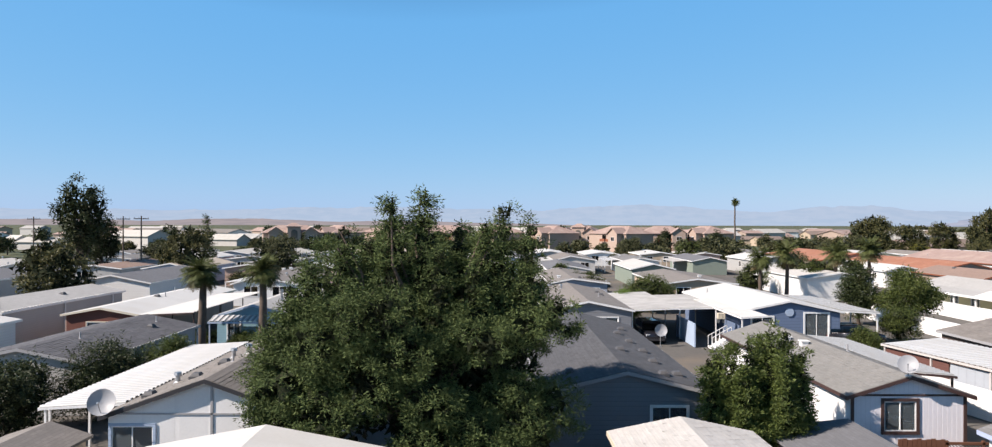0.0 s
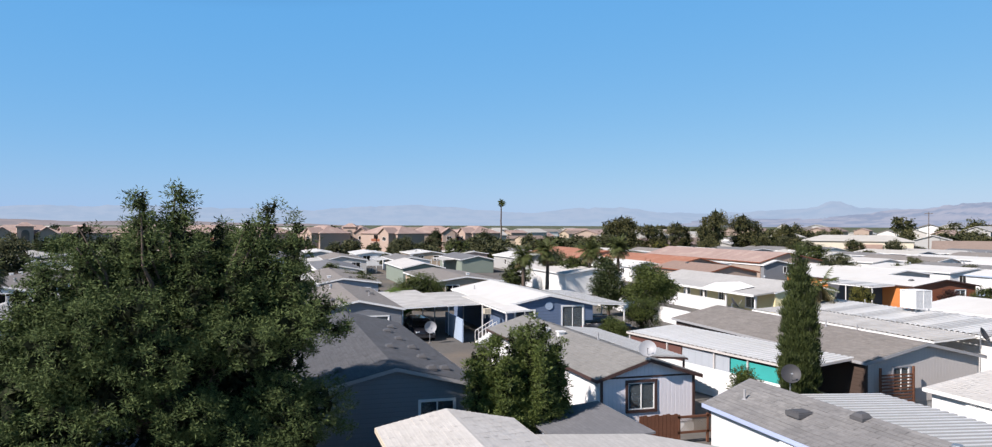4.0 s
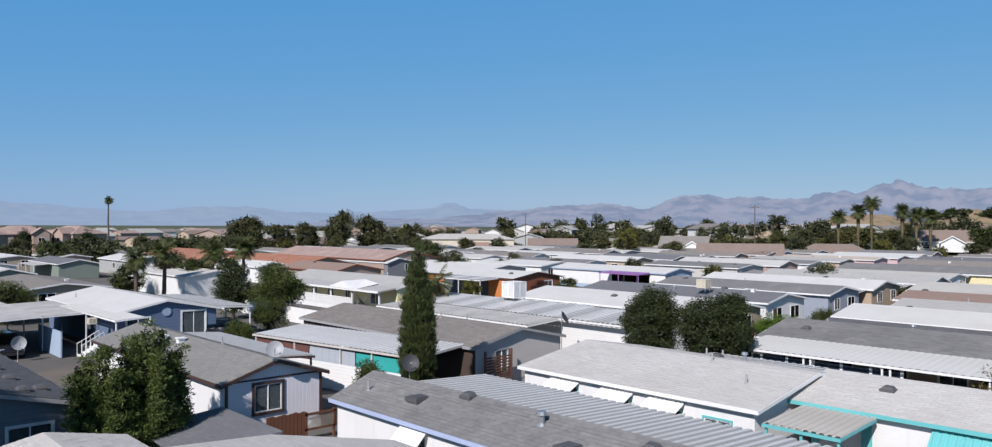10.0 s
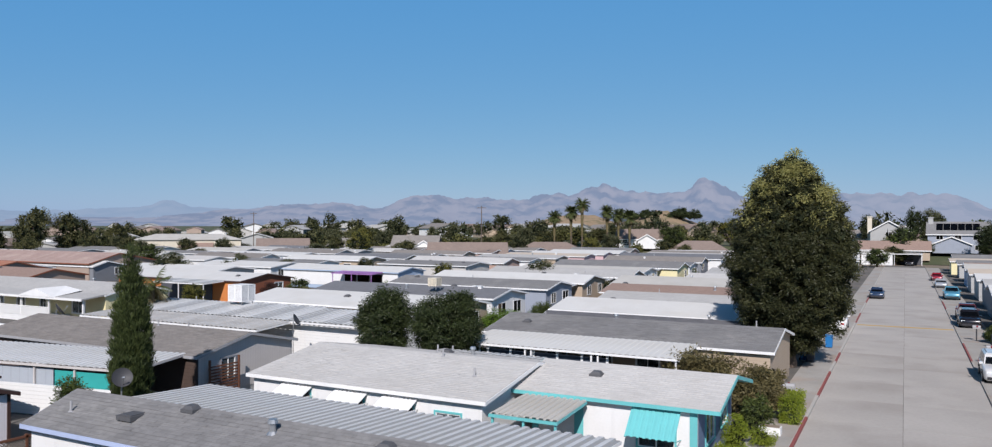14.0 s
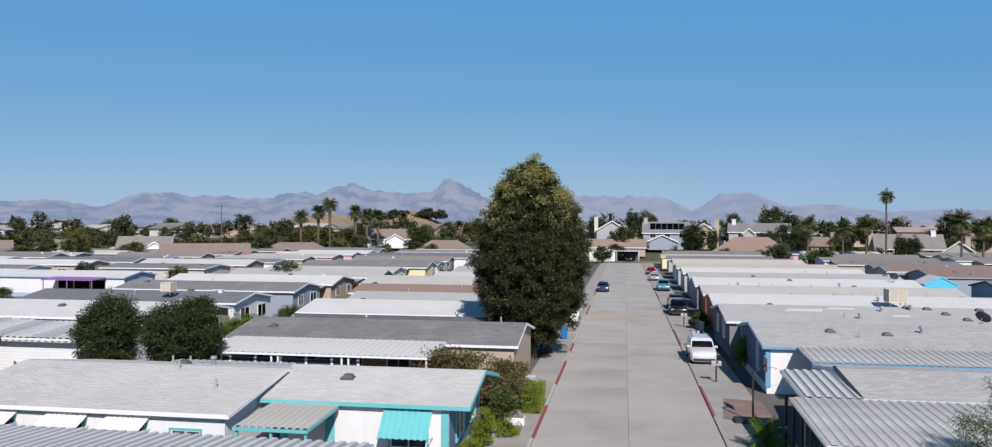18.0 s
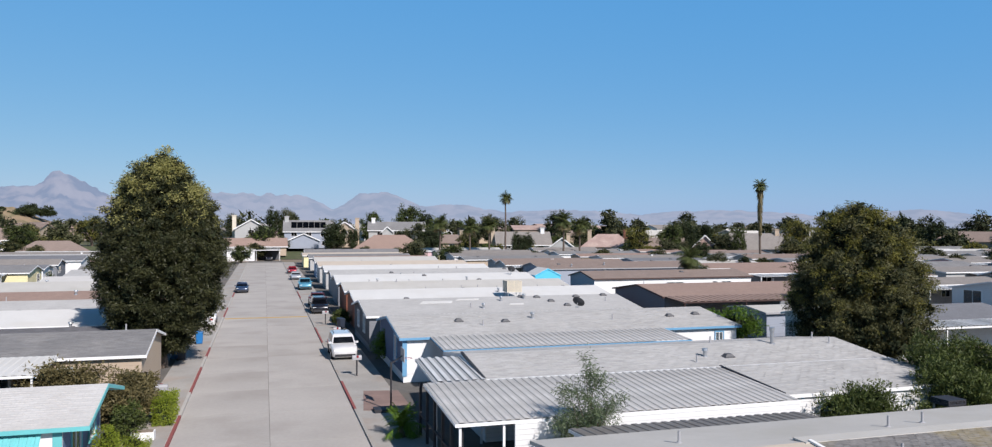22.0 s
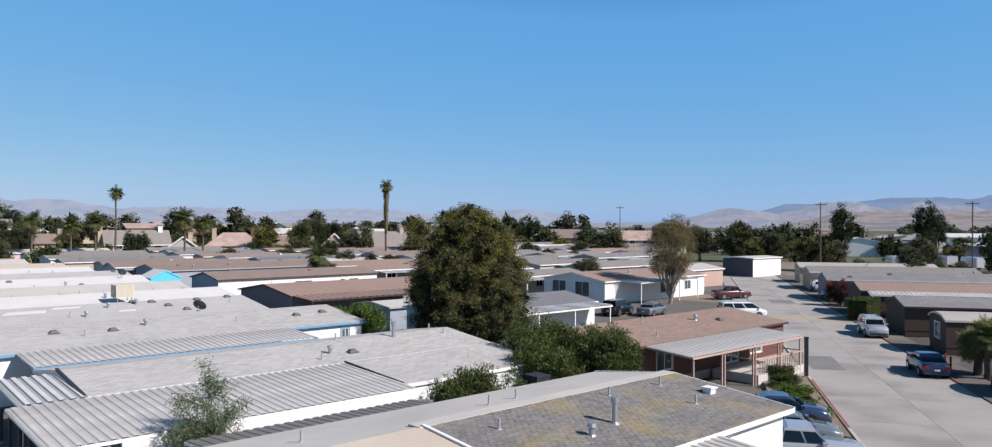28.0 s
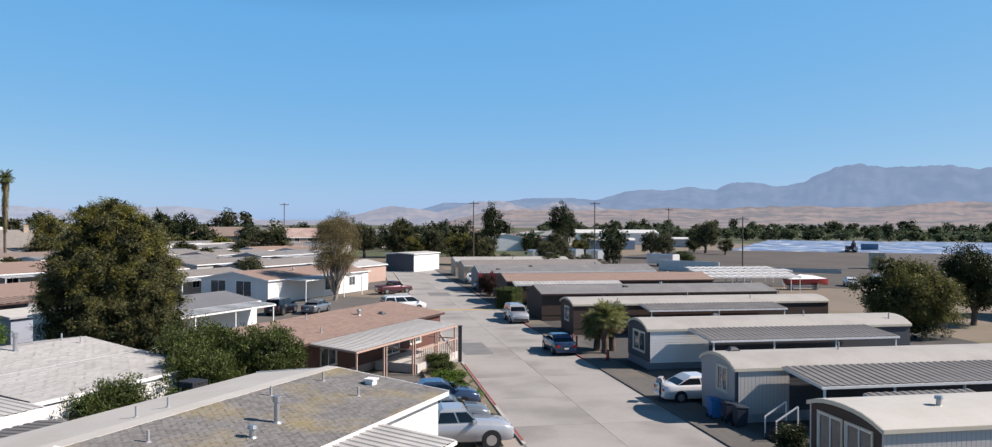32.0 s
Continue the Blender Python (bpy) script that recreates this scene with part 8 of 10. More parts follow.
def far_home(x0, x1, y0, y1, roof, wall, rng, turn=0.0, eave=None, ridge=None, group="homes of the park", trim="white", shade=True):
    L, W = x1 - x0, y1 - y0
    eave = eave or rng.uniform(2.75, 3.0)
    ridge = ridge or eave + rng.uniform(0.45, 0.85)
    ob = thing("mobile_home", pose((x0 + x1) / 2, (y0 + y1) / 2, 0, 0, 0, turn), f"{WALL_WORDS[wall]} mobile home with a {ROOF_WORDS[roof]} roof", "mobile home", group)
    far = math.hypot((x0 + x1) / 2, (y0 + y1) / 2) > 110
    ry = rng.uniform(-0.12, 0.12) * W
    prof = gable(W / 2, eave, ridge, 0.3, ry)
    sh = Shape().prism_x([(-W / 2, 0), (-W / 2, eave - 0.06), (ry, ridge - 0.06), (W / 2, eave - 0.06), (W / 2, 0)], -L / 2, L / 2)
    part("wall", sh.mesh("wall", wall), ob)
    for (ya, za), (yb, zb) in zip(prof, prof[1:]):
        part("roof_slope", Shape().prism_x([(ya, za), (yb, zb), (yb, zb - 0.12), (ya, za - 0.12)], -L / 2 - 0.3, L / 2 + 0.3).mesh("roof_slope", roof), ob)
    e = Shape()
    for sg, (ye, ze) in ((-1, prof[0]), (1, prof[-1])):
        e.box(-L / 2 - 0.3, L / 2 + 0.3, min(ye, ye + sg * 0.04), max(ye, ye + sg * 0.04), ze - 0.17, ze - 0.01)
    for sg in (-1, 1):
        out = [*[(y, z - 0.015) for y, z in prof], *[(y, z - 0.18) for y, z in reversed(prof)]]
        e.prism_x(out, sg * (L / 2 + 0.3), sg * (L / 2 + 0.34))
    part("fascia", e.mesh("fascia", trim), ob)
    for sg, a in ((1, 90), (-1, -90)):
        for y in (-W * 0.22, W * 0.24):
            # the ends that face away over the next lane are blind
            if rng.random() < (0.4 if far else 0.8) and sg * (x0 + x1) < 0:
                far_window(ob, pose(sg * L / 2, y, 1.2, 0, 0, a), rng.choice((1.2, 1.6)), 1.1)
    for u in (-L * 0.3, L * 0.02, L * 0.3):
        if rng.random() < (0.34 if far else 0.75):
            far_window(ob, pose(u + rng.uniform(-1, 1), -W / 2, 1.2), rng.choice((1.2, 1.6)), 1.0)
    for _ in range(rng.randint(0, 2) if far else rng.randint(1, 4)):
        u, y = rng.uniform(-L / 2 + 1, L / 2 - 1), rng.uniform(-W * 0.4, W * 0.3)
        roof_vent(ob, u, y, height_on(prof, y), rng.choice(("pipe", "low", "cap", "low", "pale")))
    if shade and rng.random() < 0.6:
        w = L * rng.uniform(0.4, 0.7)
        u = rng.uniform(-L / 2, L / 2 - w)
        s = ribbed(w, 2.95, 0.24, max(2, int(w / 0.5)), 0.05, 0.04)
        aw = part("awning", s.mesh("awning", rng.choice(("metal_white", "metal_white", "metal_grey"))), ob, "ribbed metal awning", pose(u, -W / 2 - 0.05, eave - 0.2))
        for x in (u + 0.1, u + w / 2, u + w - 0.1):
            part("post", Shape().box(x - u - 0.05, x - u + 0.05, -2.9, -2.8, 0.2 - eave, -0.25).mesh("post", "white"), aw)
    return ob


PALE = ["roof_white"] * 4 + ["roof_cream"] * 3 + ["shingle_light"] * 3 + ["shingle_pale"] * 3 + ["shingle_grey"] * 4 + ["shingle_slate"] * 2 + ["roof_sand"] * 2 + ["shingle_tan", "shingle_taupe"]
GREY = ["shingle_slate"] * 3 + ["shingle_grey"] * 3 + ["shingle_pale"] * 2 + ["roof_white"] * 2 + ["roof_cream", "shingle_taupe", "shingle_brown"]
DUSK = ["shingle_brown"] * 3 + ["shingle_taupe"] * 3 + ["shingle_slate"] * 2 + ["shingle_grey"] * 3 + ["shingle_tan"] * 3 + ["shingle_pale"] * 2 + ["roof_cream", "roof_white"]
WALLS = ["w_white"] * 6 + ["w_grey"] * 3 + ["w_bluegrey", "w_tan", "w_tan", "w_beige", "w_salmon", "w_sky", "w_slate", "w_yellow", "w_green", "w_pink"]
KEEP = []
for o in [q for q in bpy.data.objects if q.parent is None and q.get("category") in ("mobile home", "building")]:
    KEEP.append((o.location.x, o.location.y))


def row(x0, x1, ya, yb, palette, seed, pitch=12.5):
    rng = random.Random(seed)
    y = ya
    while y < yb:
        w = rng.uniform(6.2, 8.6)
        cx, cy = (x0 + x1) / 2, y + w / 2
        free = all(abs(cx - kx) > 23 or abs(cy - ky) > 10.5 for kx, ky in KEEP)
        # clear of the second lane and what lies along it
        v = Vector((cx, cy)) - R2_AT
        if cx > 34 and v.dot(R2_N) < 18 + 2:
            free = False
        if free:
            a, b = x0 + rng.uniform(0, 3), x1 - rng.uniform(0, 3)
            far_home(a, b, y, y + w, rng.choice(palette), rng.choice(WALLS), rng)
            KEEP.append((cx, cy))
        y += pitch + rng.uniform(-0.8, 1.2)


row(-28, -8, 104, 212, PALE, 1)
row(-57, -33, 54, 215, PALE, 2)
row(-86, -64, 54, 215, PALE, 3)
row(-86, -64, -92, 0, GREY, 4)
row(-114, -92, -80, 215, GREY, 5)
row(-143, -121, -90, 215, PALE, 6)
row(-172, -150, -90, 180, GREY, 7)
row(-202, -180, -90, 150, PALE, 8)
row(-57, -35, -92, -28, GREY, 9)
row(8, 34, 150, 212, PALE, 10)
row(40, 64, 68, 212, DUSK, 11)
row(69, 93, 78, 212, DUSK, 12)
row(99, 123, 84, 212, DUSK, 13)
row(129, 153, 96, 200, DUSK, 14)
row(159, 183, 108, 214, DUSK, 15)
row(189, 212, 118, 216, DUSK, 16)
row(218, 241, 132, 220, DUSK, 17)

# low club buildings with tiled roofs, north-west
rng = random.Random(5)
for x0, x1, y0, y1, rf, e, r in ((-150, -118, 66, 76, "tile_terra", 3.0, 4.2), (-165, -122, 86, 100, "tile_pink", 3.2, 4.8), (-116, -100, 62, 70, "shingle_tan", 3.0, 3.9), (-190, -150, 62, 74, "tile_terra", 3.0, 4.4)):
    far_home(x0, x1, y0, y1, rf, "w_stucco", rng, eave=e, ridge=r, shade=False, group="club buildings", trim="w_rust")

# ---- houses to the north ----
HOUSES = []


def at_bearing(az, d):
    return -math.sin(radians(az)) * d, math.cos(radians(az)) * d


def hip(shape, x0, x1, y0, y1, z, up, inset, over=0.45, t=0.18):
    """A hipped roof over a rectangle; inset: how far the ridge's ends lie in from the short sides."""
    x0, x1, y0, y1, my = x0 - over, x1 + over, y0 - over, y1 + over, (y0 + y1) / 2
    a, b = (x0 + inset, my, z + up), (x1 - inset, my, z + up)
    low = [(x0, y0, z), (x1, y0, z), (x1, y1, z), (x0, y1, z)]
    return shape.add([*low, a, b, *[(x, y, zz - t) for x, y, zz in low]], [(0, 1, 5, 4), (1, 2, 5), (2, 3, 4, 5), (3, 0, 4), (0, 6, 7, 1), (1, 7, 8, 2), (2, 8, 9, 3), (3, 9, 6, 0), (9, 8, 7, 6)])


def house(az, d, w, depth, h, up, wall, roof, style="side", turn=0.0, chimneys=(), wing=None, solar=False, storeys=2):
    """A house that faces the park. style: side (ridge along the front), front (gable to the front) or hip. chimneys: (place along the front, colour)."""
    x, y = at_bearing(az, d)
    HOUSES.append((x, y))
    ob = thing("house", pose(x, y, rise(x, y), 0, 0, az + turn), f"{'two-storey' if storeys > 1 else 'low'} {WALL_WORDS[wall]} house with a {ROOF_WORDS[roof]} roof", "house", "houses beyond the park")
    o = 0.45
    if style == "side":
        part("wall", Shape().prism_x([(-depth / 2, 0), (-depth / 2, h), (0, h + up - 0.1), (depth / 2, h), (depth / 2, 0)], -w / 2, w / 2).mesh("wall", wall), ob)
        k = up / (depth / 2)
        for sg in (-1, 1):
            part("roof_slope", Shape().prism_x([(sg * (depth / 2 + o), h - o * k), (0, h + up), (0, h + up - 0.15), (sg * (depth / 2 + o), h - o * k - 0.15)], -w / 2 - o, w / 2 + o).mesh("roof_slope", roof), ob)
        part("fascia", Shape().box(-w / 2 - o, w / 2 + o, -depth / 2 - o - 0.05, -depth / 2 - o, h - o * k - 0.22, h - o * k + 0.02).mesh("fascia", "white"), ob)
    elif style == "front":
        k = up / (w / 2)
        m = pose(0, 0, 0, 0, 0, 90)
        part("wall", Shape().prism_x([(-w / 2, 0), (-w / 2, h), (0, h + up - 0.1), (w / 2, h), (w / 2, 0)], -depth / 2, depth / 2).mesh("wall", wall), ob, "", m)
        for sg in (-1, 1):
            part("roof_slope", Shape().prism_x([(sg * (w / 2 + o), h - o * k), (0, h + up), (0, h + up - 0.15), (sg * (w / 2 + o), h - o * k - 0.15)], -depth / 2 - o, depth / 2 + o).mesh("roof_slope", roof), ob, "", m)
            part("bargeboard", Shape().beam((sg * (w / 2 + o), -depth / 2 - o - 0.03, h - o * k - 0.1), (0, -depth / 2 - o - 0.03, h + up - 0.1), 0.08, 0.3).mesh("bargeboard", "white"), ob)
    else:
        part("wall", Shape().box(-w / 2, w / 2, -depth / 2, depth / 2, 0, h).mesh("wall", wall), ob)
        part("roof", hip(Shape(), -w / 2, w / 2, -depth / 2, depth / 2, h - 0.1, up, min(w, depth) * 0.5).mesh("roof", roof), ob)
    for u in (-w * 0.3, 0.0, w * 0.3):
        if style != "front" or u == 0.0:
            far_window(ob, pose(u, -depth / 2, h - 1.7), 1.6, 1.2)
        if storeys > 1 and style != "front":
            far_window(ob, pose(u + 0.4, -depth / 2, 0.9), 1.6, 1.2)
    if wing:
        u, ww, hw, uw, wl = wing
        k = uw / (ww / 2)
        m = pose(u, -depth / 2 - 1.4, 0, 0, 0, 90)
        wg = part("wing", Shape().prism_x([(-ww / 2, 0), (-ww / 2, hw), (0, hw + uw - 0.1), (ww / 2, hw), (ww / 2, 0)], -1.5, 1.5).mesh("wing", wl), ob, "", m)
        part("wing_roof", Shape().prism_x([(-ww / 2 - 0.4, hw - 0.4 * k), (0, hw + uw), (ww / 2 + 0.4, hw - 0.4 * k), (ww / 2 + 0.4, hw - 0.4 * k - 0.15), (0, hw + uw - 0.15), (-ww / 2 - 0.4, hw - 0.4 * k - 0.15)], -1.9, 1.5).mesh("wing_roof", roof), wg)
        bb = Shape()
        for sg in (-1, 1):
            bb.beam((-1.93, sg * (ww / 2 + 0.4), hw - 0.4 * k - 0.1), (-1.93, 0, hw + uw - 0.1), 0.08, 0.28)
        part("wing_trim", bb.mesh("wing_trim", "white"), wg)
    if solar:
        k = up / (depth / 2)
        for i in range(6):
            y0, y1 = -depth / 2 * 0.75, -depth / 2 * 0.2
            z0, z1 = h + up - abs(y0) * k + 0.1, h + up - abs(y1) * k + 0.1
            x0 = -w * 0.36 + i * w * 0.12
            part("solar_panel", Shape().add([(x0, y0, z0), (x0 + w * 0.112, y0, z0), (x0 + w * 0.112, y1, z1), (x0, y1, z1), (x0, y0, z0 - 0.08), (x0 + w * 0.112, y0, z0 - 0.08), (x0 + w * 0.112, y1, z1 - 0.08), (x0, y1, z1 - 0.08)], [(0, 1, 2, 3), (7, 6, 5, 4), (0, 4, 5, 1), (1, 5, 6, 2), (2, 6, 7, 3), (3, 7, 4, 0)]).mesh("solar_panel", "car_glass"), ob, "dark glass solar panel")
    for u, c in chimneys:
        part("chimney", Shape().box(u - 0.6, u + 0.6, -0.9, 0.3, 0, h + up + 1.0).box(u - 0.75, u + 0.75, -1.05, 0.45, h + up + 1.0, h + up + 1.25).mesh("chimney", c), ob)
    return ob


house(0.9, 256, 9.5, 10, 5.4, 2.8, "w_grey", "shingle_dark", "front", chimneys=((-5.0, "cream"),))
house(0.6, 240, 17, 8, 2.9, 2.2, "w_tan", "shingle_tan", "side", storeys=1)
house(-3.0, 252, 14.5, 9, 5.4, 3.2, "w_bluegrey", "shingle_grey", chimneys=((-6.6, "w_grey"),), wing=(-1.5, 9, 2.6, 2.0, "w_bluegrey"), solar=True)
house(-5.5, 254, 7, 10, 5.6, 2.4, "w_tan", "shingle_tan", "front", chimneys=((3.9, "w_tan"),))
house(-8.7, 234, 20, 12, 3.2, 3.9, "w_tan", "shingle_tan", "hip", storeys=1)
house(-9.2, 262, 18, 9, 5.0, 2.6, "w_grey", "shingle_grey", chimneys=((-7.6, "w_white"),), wing=(-3, 3.2, 4.6, 1.4, "w_grey"))
house(-13.2, 250, 13, 9, 3.0, 2.6, "w_tan", "shingle_brown", "hip", chimneys=((3.0, "w_tan"),), storeys=1)
house(-18.3, 250, 17, 10, 3.6, 3.8, "w_white", "shingle_taupe", chimneys=((6.4, "w_white"), (-9.4, "w_tan")), turn=8)
house(-21.2, 246, 8, 9, 3.2, 3.0, "w_grey", "shingle_taupe", "front", chimneys=((2.0, "w_tan"),), storeys=1)
house(-24.5, 246, 15.5, 10, 3.6, 3.8, "w_tan", "tile_pink", "hip", chimneys=((-5.6, "w_tan"), (5.4, "brick"), (8.6, "w_white")))
house(-28.3, 252, 13, 9, 3.2, 3.0, "w_grey", "shingle_brown", "side", storeys=1)
house(-31.3, 244, 7, 10, 3.8, 3.4, "w_salmon", "tile_pink", "front")
house(-35.2, 242, 19, 10, 3.4, 4.4, "w_grey", "shingle_taupe", "side", 14, ((3.6, "w_tan"),))
house(-40.0, 244, 14, 9, 3.2, 3.0, "w_tan", "shingle_brown", "hip", storeys=1)
house(-47.8, 300, 24, 11, 5.2, 3.2, "w_tan", "shingle_brown", "hip")
house(-53.5, 290, 15, 9, 5.0, 3.0, "w_stucco", "tile_pink", "side", 10)
house(8.5, 258, 15, 9, 3.0, 2.6, "w_tan", "shingle_brown", "side", storeys=1)
house(13.0, 240, 16, 9, 3.0, 2.6, "w_grey", "shingle_brown", "hip", storeys=1)
house(17.0, 262, 15, 9, 3.2, 3.0, "w_white", "shingle_brown", "side", -8, wing=(3, 6, 2.8, 1.8, "w_white"))
house(23.5, 236, 18, 9, 2.8, 2.2, "w_tan", "shingle_brown", "hip", storeys=1)
house(29.5, 205, 20, 9, 2.8, 2.6, "w_tan", "shingle_brown", "side", storeys=1)
house(33.2, 246, 14, 10, 3.4, 3.2, "w_grey", "shingle_taupe", "side", -10, wing=(3.5, 7, 3.0, 2.2, "w_white"))
house(38.0, 262, 15, 9, 3.0, 2.6, "w_white", "shingle_taupe", "hip", storeys=1)
house(42.6, 250, 15, 9, 3.0, 2.6, "w_grey", "shingle_brown", "side", storeys=1)
# long cream hall with a brown canopy
x, y = at_bearing(48.8, 262)
hall = thing("hall", pose(x, y, rise(x, y), 0, 0, 48.8), "long cream hall with a pale flat roof", "building")
part("wall", Shape().box(-15, 15, -7, 7, 0, 5.2).mesh("wall", "cream"), hall)
part("roof", hip(Shape(), -15, 15, -7, 7, 5.2, 1.6, 6).mesh("roof", "roof_cream"), hall)
part("canopy", Shape().prism_x([(-9, 3.0), (-7, 4.2), (-7, 4.0), (-9, 2.8)], -3, 7).mesh("canopy", "shingle_tan"), hall)
part("band", Shape().box(-14, 14, -7.06, -7.0, 1.2, 2.4).mesh("band", "car_glass"), hall)


# apartments with tiled roofs and arched bays, far west
def apartment(az, d, w, turn=0.0, tower=False):
    x, y = at_bearing(az, d)
    HOUSES.append((x, y))
    ob = thing("apartment_building", pose(x, y, 0, 0, 0, az + turn), "two-storey peach stucco apartments with faded pink tile roofs", "apartment building", "apartments in the west")
    h, dp = 6.4, 12.0
    part("wall", Shape().box(-w / 2, w / 2, -dp / 2, dp / 2, 0, h).mesh("wall", "w_peach"), ob)
    part("roof", hip(Shape(), -w / 2, w / 2, -dp / 2, dp / 2, h, 2.6, 5.5).mesh("roof", "tile_pink"), ob)
    for u in ((-w * 0.3, w * 0.28) if tower else (w * 0.3,)):
        bay = part("bay", Shape().prism_x([(-2.3, 0), (-2.3, 6.7), (0, 8.2), (2.3, 6.7), (2.3, 0)], -1.4, 1.4).mesh("bay", "w_peach"), ob, "", pose(u, -dp / 2 - 1.2, 0, 0, 0, 90))
        part("bay_roof", Shape().prism_x([(-2.8, 6.5), (0, 8.45), (2.8, 6.5), (2.8, 6.3), (0, 8.25), (-2.8, 6.3)], -1.9, 3.4).mesh("bay_roof", "tile_pink"), bay)
        far_window(ob, pose(u, -dp / 2 - 2.6, 4.0), 1.6, 1.2)
    for u in (-w * 0.08, w * 0.08):
        for z in (0.4, 3.6):
            bal = part("balcony", Shape().box(u - 1.3, u + 1.3, -dp / 2 - 1.0, -dp / 2, z - 0.2, z).mesh("balcony", "w_peach"), ob)
            part("balcony_rail", Shape().box(u - 1.3, u + 1.3, -dp / 2 - 1.0, -dp / 2 - 0.9, z, z + 0.95).mesh("balcony_rail", "w_rust"), bal)
            part("recess", Shape().box(u - 1.1, u + 1.1, -dp / 2 - 0.02, -dp / 2 + 0.05, z, z + 2.2).mesh("recess", "car_glass"), bal, "dark glazed balcony door")
    if tower:
        tw = part("tower", Shape().box(-2.2, 2.2, -dp / 2 - 2.4, -dp / 2 + 1.6, 0, 8.6).mesh("tower", "w_peach"), ob)
        part("tower_roof", hip(Shape(), -2.2, 2.2, -dp / 2 - 2.4, -dp / 2 + 1.6, 8.6, 1.2, 2.0).mesh("tower_roof", "tile_pink"), tw)
        for z, hh in ((0.0, 3.0), (4.4, 2.0)):
            arch = [(-1.1, z), (-1.1, z + hh), *[(-1.1 * math.cos(a), z + hh + 1.1 * math.sin(a)) for a in np.linspace(0.3, 2.84, 7).tolist()], (1.1, z + hh), (1.1, z)]
            # dark panel on the tower face stands for shade within the arch
            part("arch", Shape().prism_x(arch, -0.04, 0.04).mesh("arch", "interior"), tw, "dark panel for an arch's shaded opening", pose(0, -dp / 2 - 2.42, 0, 0, 0, 90))
    return ob


for az, d, w, tn, tw in ((104.4, 285, 20, 4, True), (101.2, 292, 18, -66, False), (97.4, 300, 20, -48, False), (93.6, 298, 20, -5, False), (89.6, 296, 20, -70, False), (85.8, 285, 17, -60, False), (83.6, 292, 15, -12, True), (80.9, 278, 20, -50, False), (78.0, 292, 16, 8, False), (75.0, 300, 18, -58, False)):
    apartment(az, d, w, tn, tw)
home(-9.8, -2.6, 224, 232, "white garage with a broad window at the lane's end", 3.0, 3.5, "roof_cream", "w_white", "white", holes=[("s", 0, 5.0, 1.0, 1.5)], name="garage", category="garage", floor=0.1)
awning((-2.4, 231.5, 3.1), 6.6, 7.2, 0.15, "metal_grey", 0.5, (0.2, 6.4), label="open carport beside the garage", name="carport", category="carport", back_posts=True)
# dark sheet at the back stands for the open carport's shade
solid("carport_wall", Shape().box(-2.4, 4.2, 231.6, 231.75, 0, 2.9), "w_charcoal_shade", "dark back sheet for the shade in a carport", "wall")
car(1.2, 226.5, -90, "suv", "car_black", "black car standing in the carport")

# ---- far trees: a few grown once, then copied ----
def far_tree(label, lobes, leaf, tufts, size, seed, az, d, name="tree"):
    x, y = at_bearing(az, d)
    return tree(x, y, label, lobes, int(tufts * 1.1), leaf, size * 0.6, 8, size * 0.75, 0.3, 1.5, seed=seed, shell=0.7, limbs=7, each=6, reach=0.6, slim=0.5, droop=0.1, heart=0.8, fine=1, name=name, group="woods round the park")


PROTO = [far_tree("round dark tree in the distance", blob(9, 4.0, 4.0, 1.2, 8.5, 201), "leaf_far", 620, 0.55, 201, 105.3, 120),
         far_tree("broad olive tree in the distance", blob(11, 5.2, 5.0, 1.0, 8.0, 202), "leaf_rust", 700, 0.6, 202, 118.9, 96),
         far_tree("tall dark tree in the distance", blob(9, 3.2, 3.2, 1.5, 12.5, 203), "leaf_dark", 620, 0.55, 203, 116.4, 158),
         far_tree("green leafy tree in the distance", blob(10, 4.2, 4.0, 0.8, 7.5, 204), "leaf_mid", 620, 0.55, 204, 98, 150),
         far_tree("narrow conifer in the distance", [(0, 0, z, r, r, 1.4) for z, r in ((2, 1.8), (4, 1.7), (6, 1.3), (8, 0.9), (10, 0.5))], "leaf_cyp", 420, 0.5, 205, 110, 160),
         far_tree("yellow-green leafy tree in the distance", blob(11, 4.4, 4.2, 0.8, 8.0, 206), "leaf_gold", 640, 0.5, 206, 37.4, 215)]


def plant(kind, x, y, s, rz, sz=1.0):
    return copy_thing(PROTO[kind], Matrix.Translation((x, y, rise(x, y))) @ Matrix.Rotation(rz, 4, "Z") @ Matrix.Diagonal((s, s, s * sz, 1)))


rng = random.Random(77)


def belt(a0, a1, d0, d1, count, leaf, s0=0.7, s1=1.15, h=8.0, lift=0.0):
    """A far wood: many crowns of leaf tufts and their trunks, joined, for nobody could count them."""
    pts, cores, trunks = [], [], Shape()
    for i in range(count):
        x, y = at_bearing(rng.uniform(a0, a1), rng.uniform(d0, d1))
        s = rng.uniform(s0 * 0.6, s1)
        z = lift or rise(x, y)
        hh = h * s * rng.uniform(0.65, 1.2)
        lob = blob(6, 4.2 * s, 4.2 * s, 0.8, hh, rng.randint(0, 9999))
        pts.append(lobes_points(lob, 120, rng.randint(0, 9999), 0.75) + (x, y, z))
        cores.append(hearts(lob, 0.8, 0) + (x, y, z))
        trunks.tube((x, y, z - 0.6), (x, y, z + hh * 0.5), 0.25, 0.12, 5, False)
    ob = new("far_woodland", leaf_mesh("far_woodland", np.concatenate(pts), leaf, 0.72, 0.7, 6, 0.6, 0.1, count, 0.0, np.concatenate(cores)))
    tagged(ob, "belt of distant trees along the horizon", "woodland", kind="stuff")
    part("trunk", trunks.mesh("trunk", "bark"), ob)


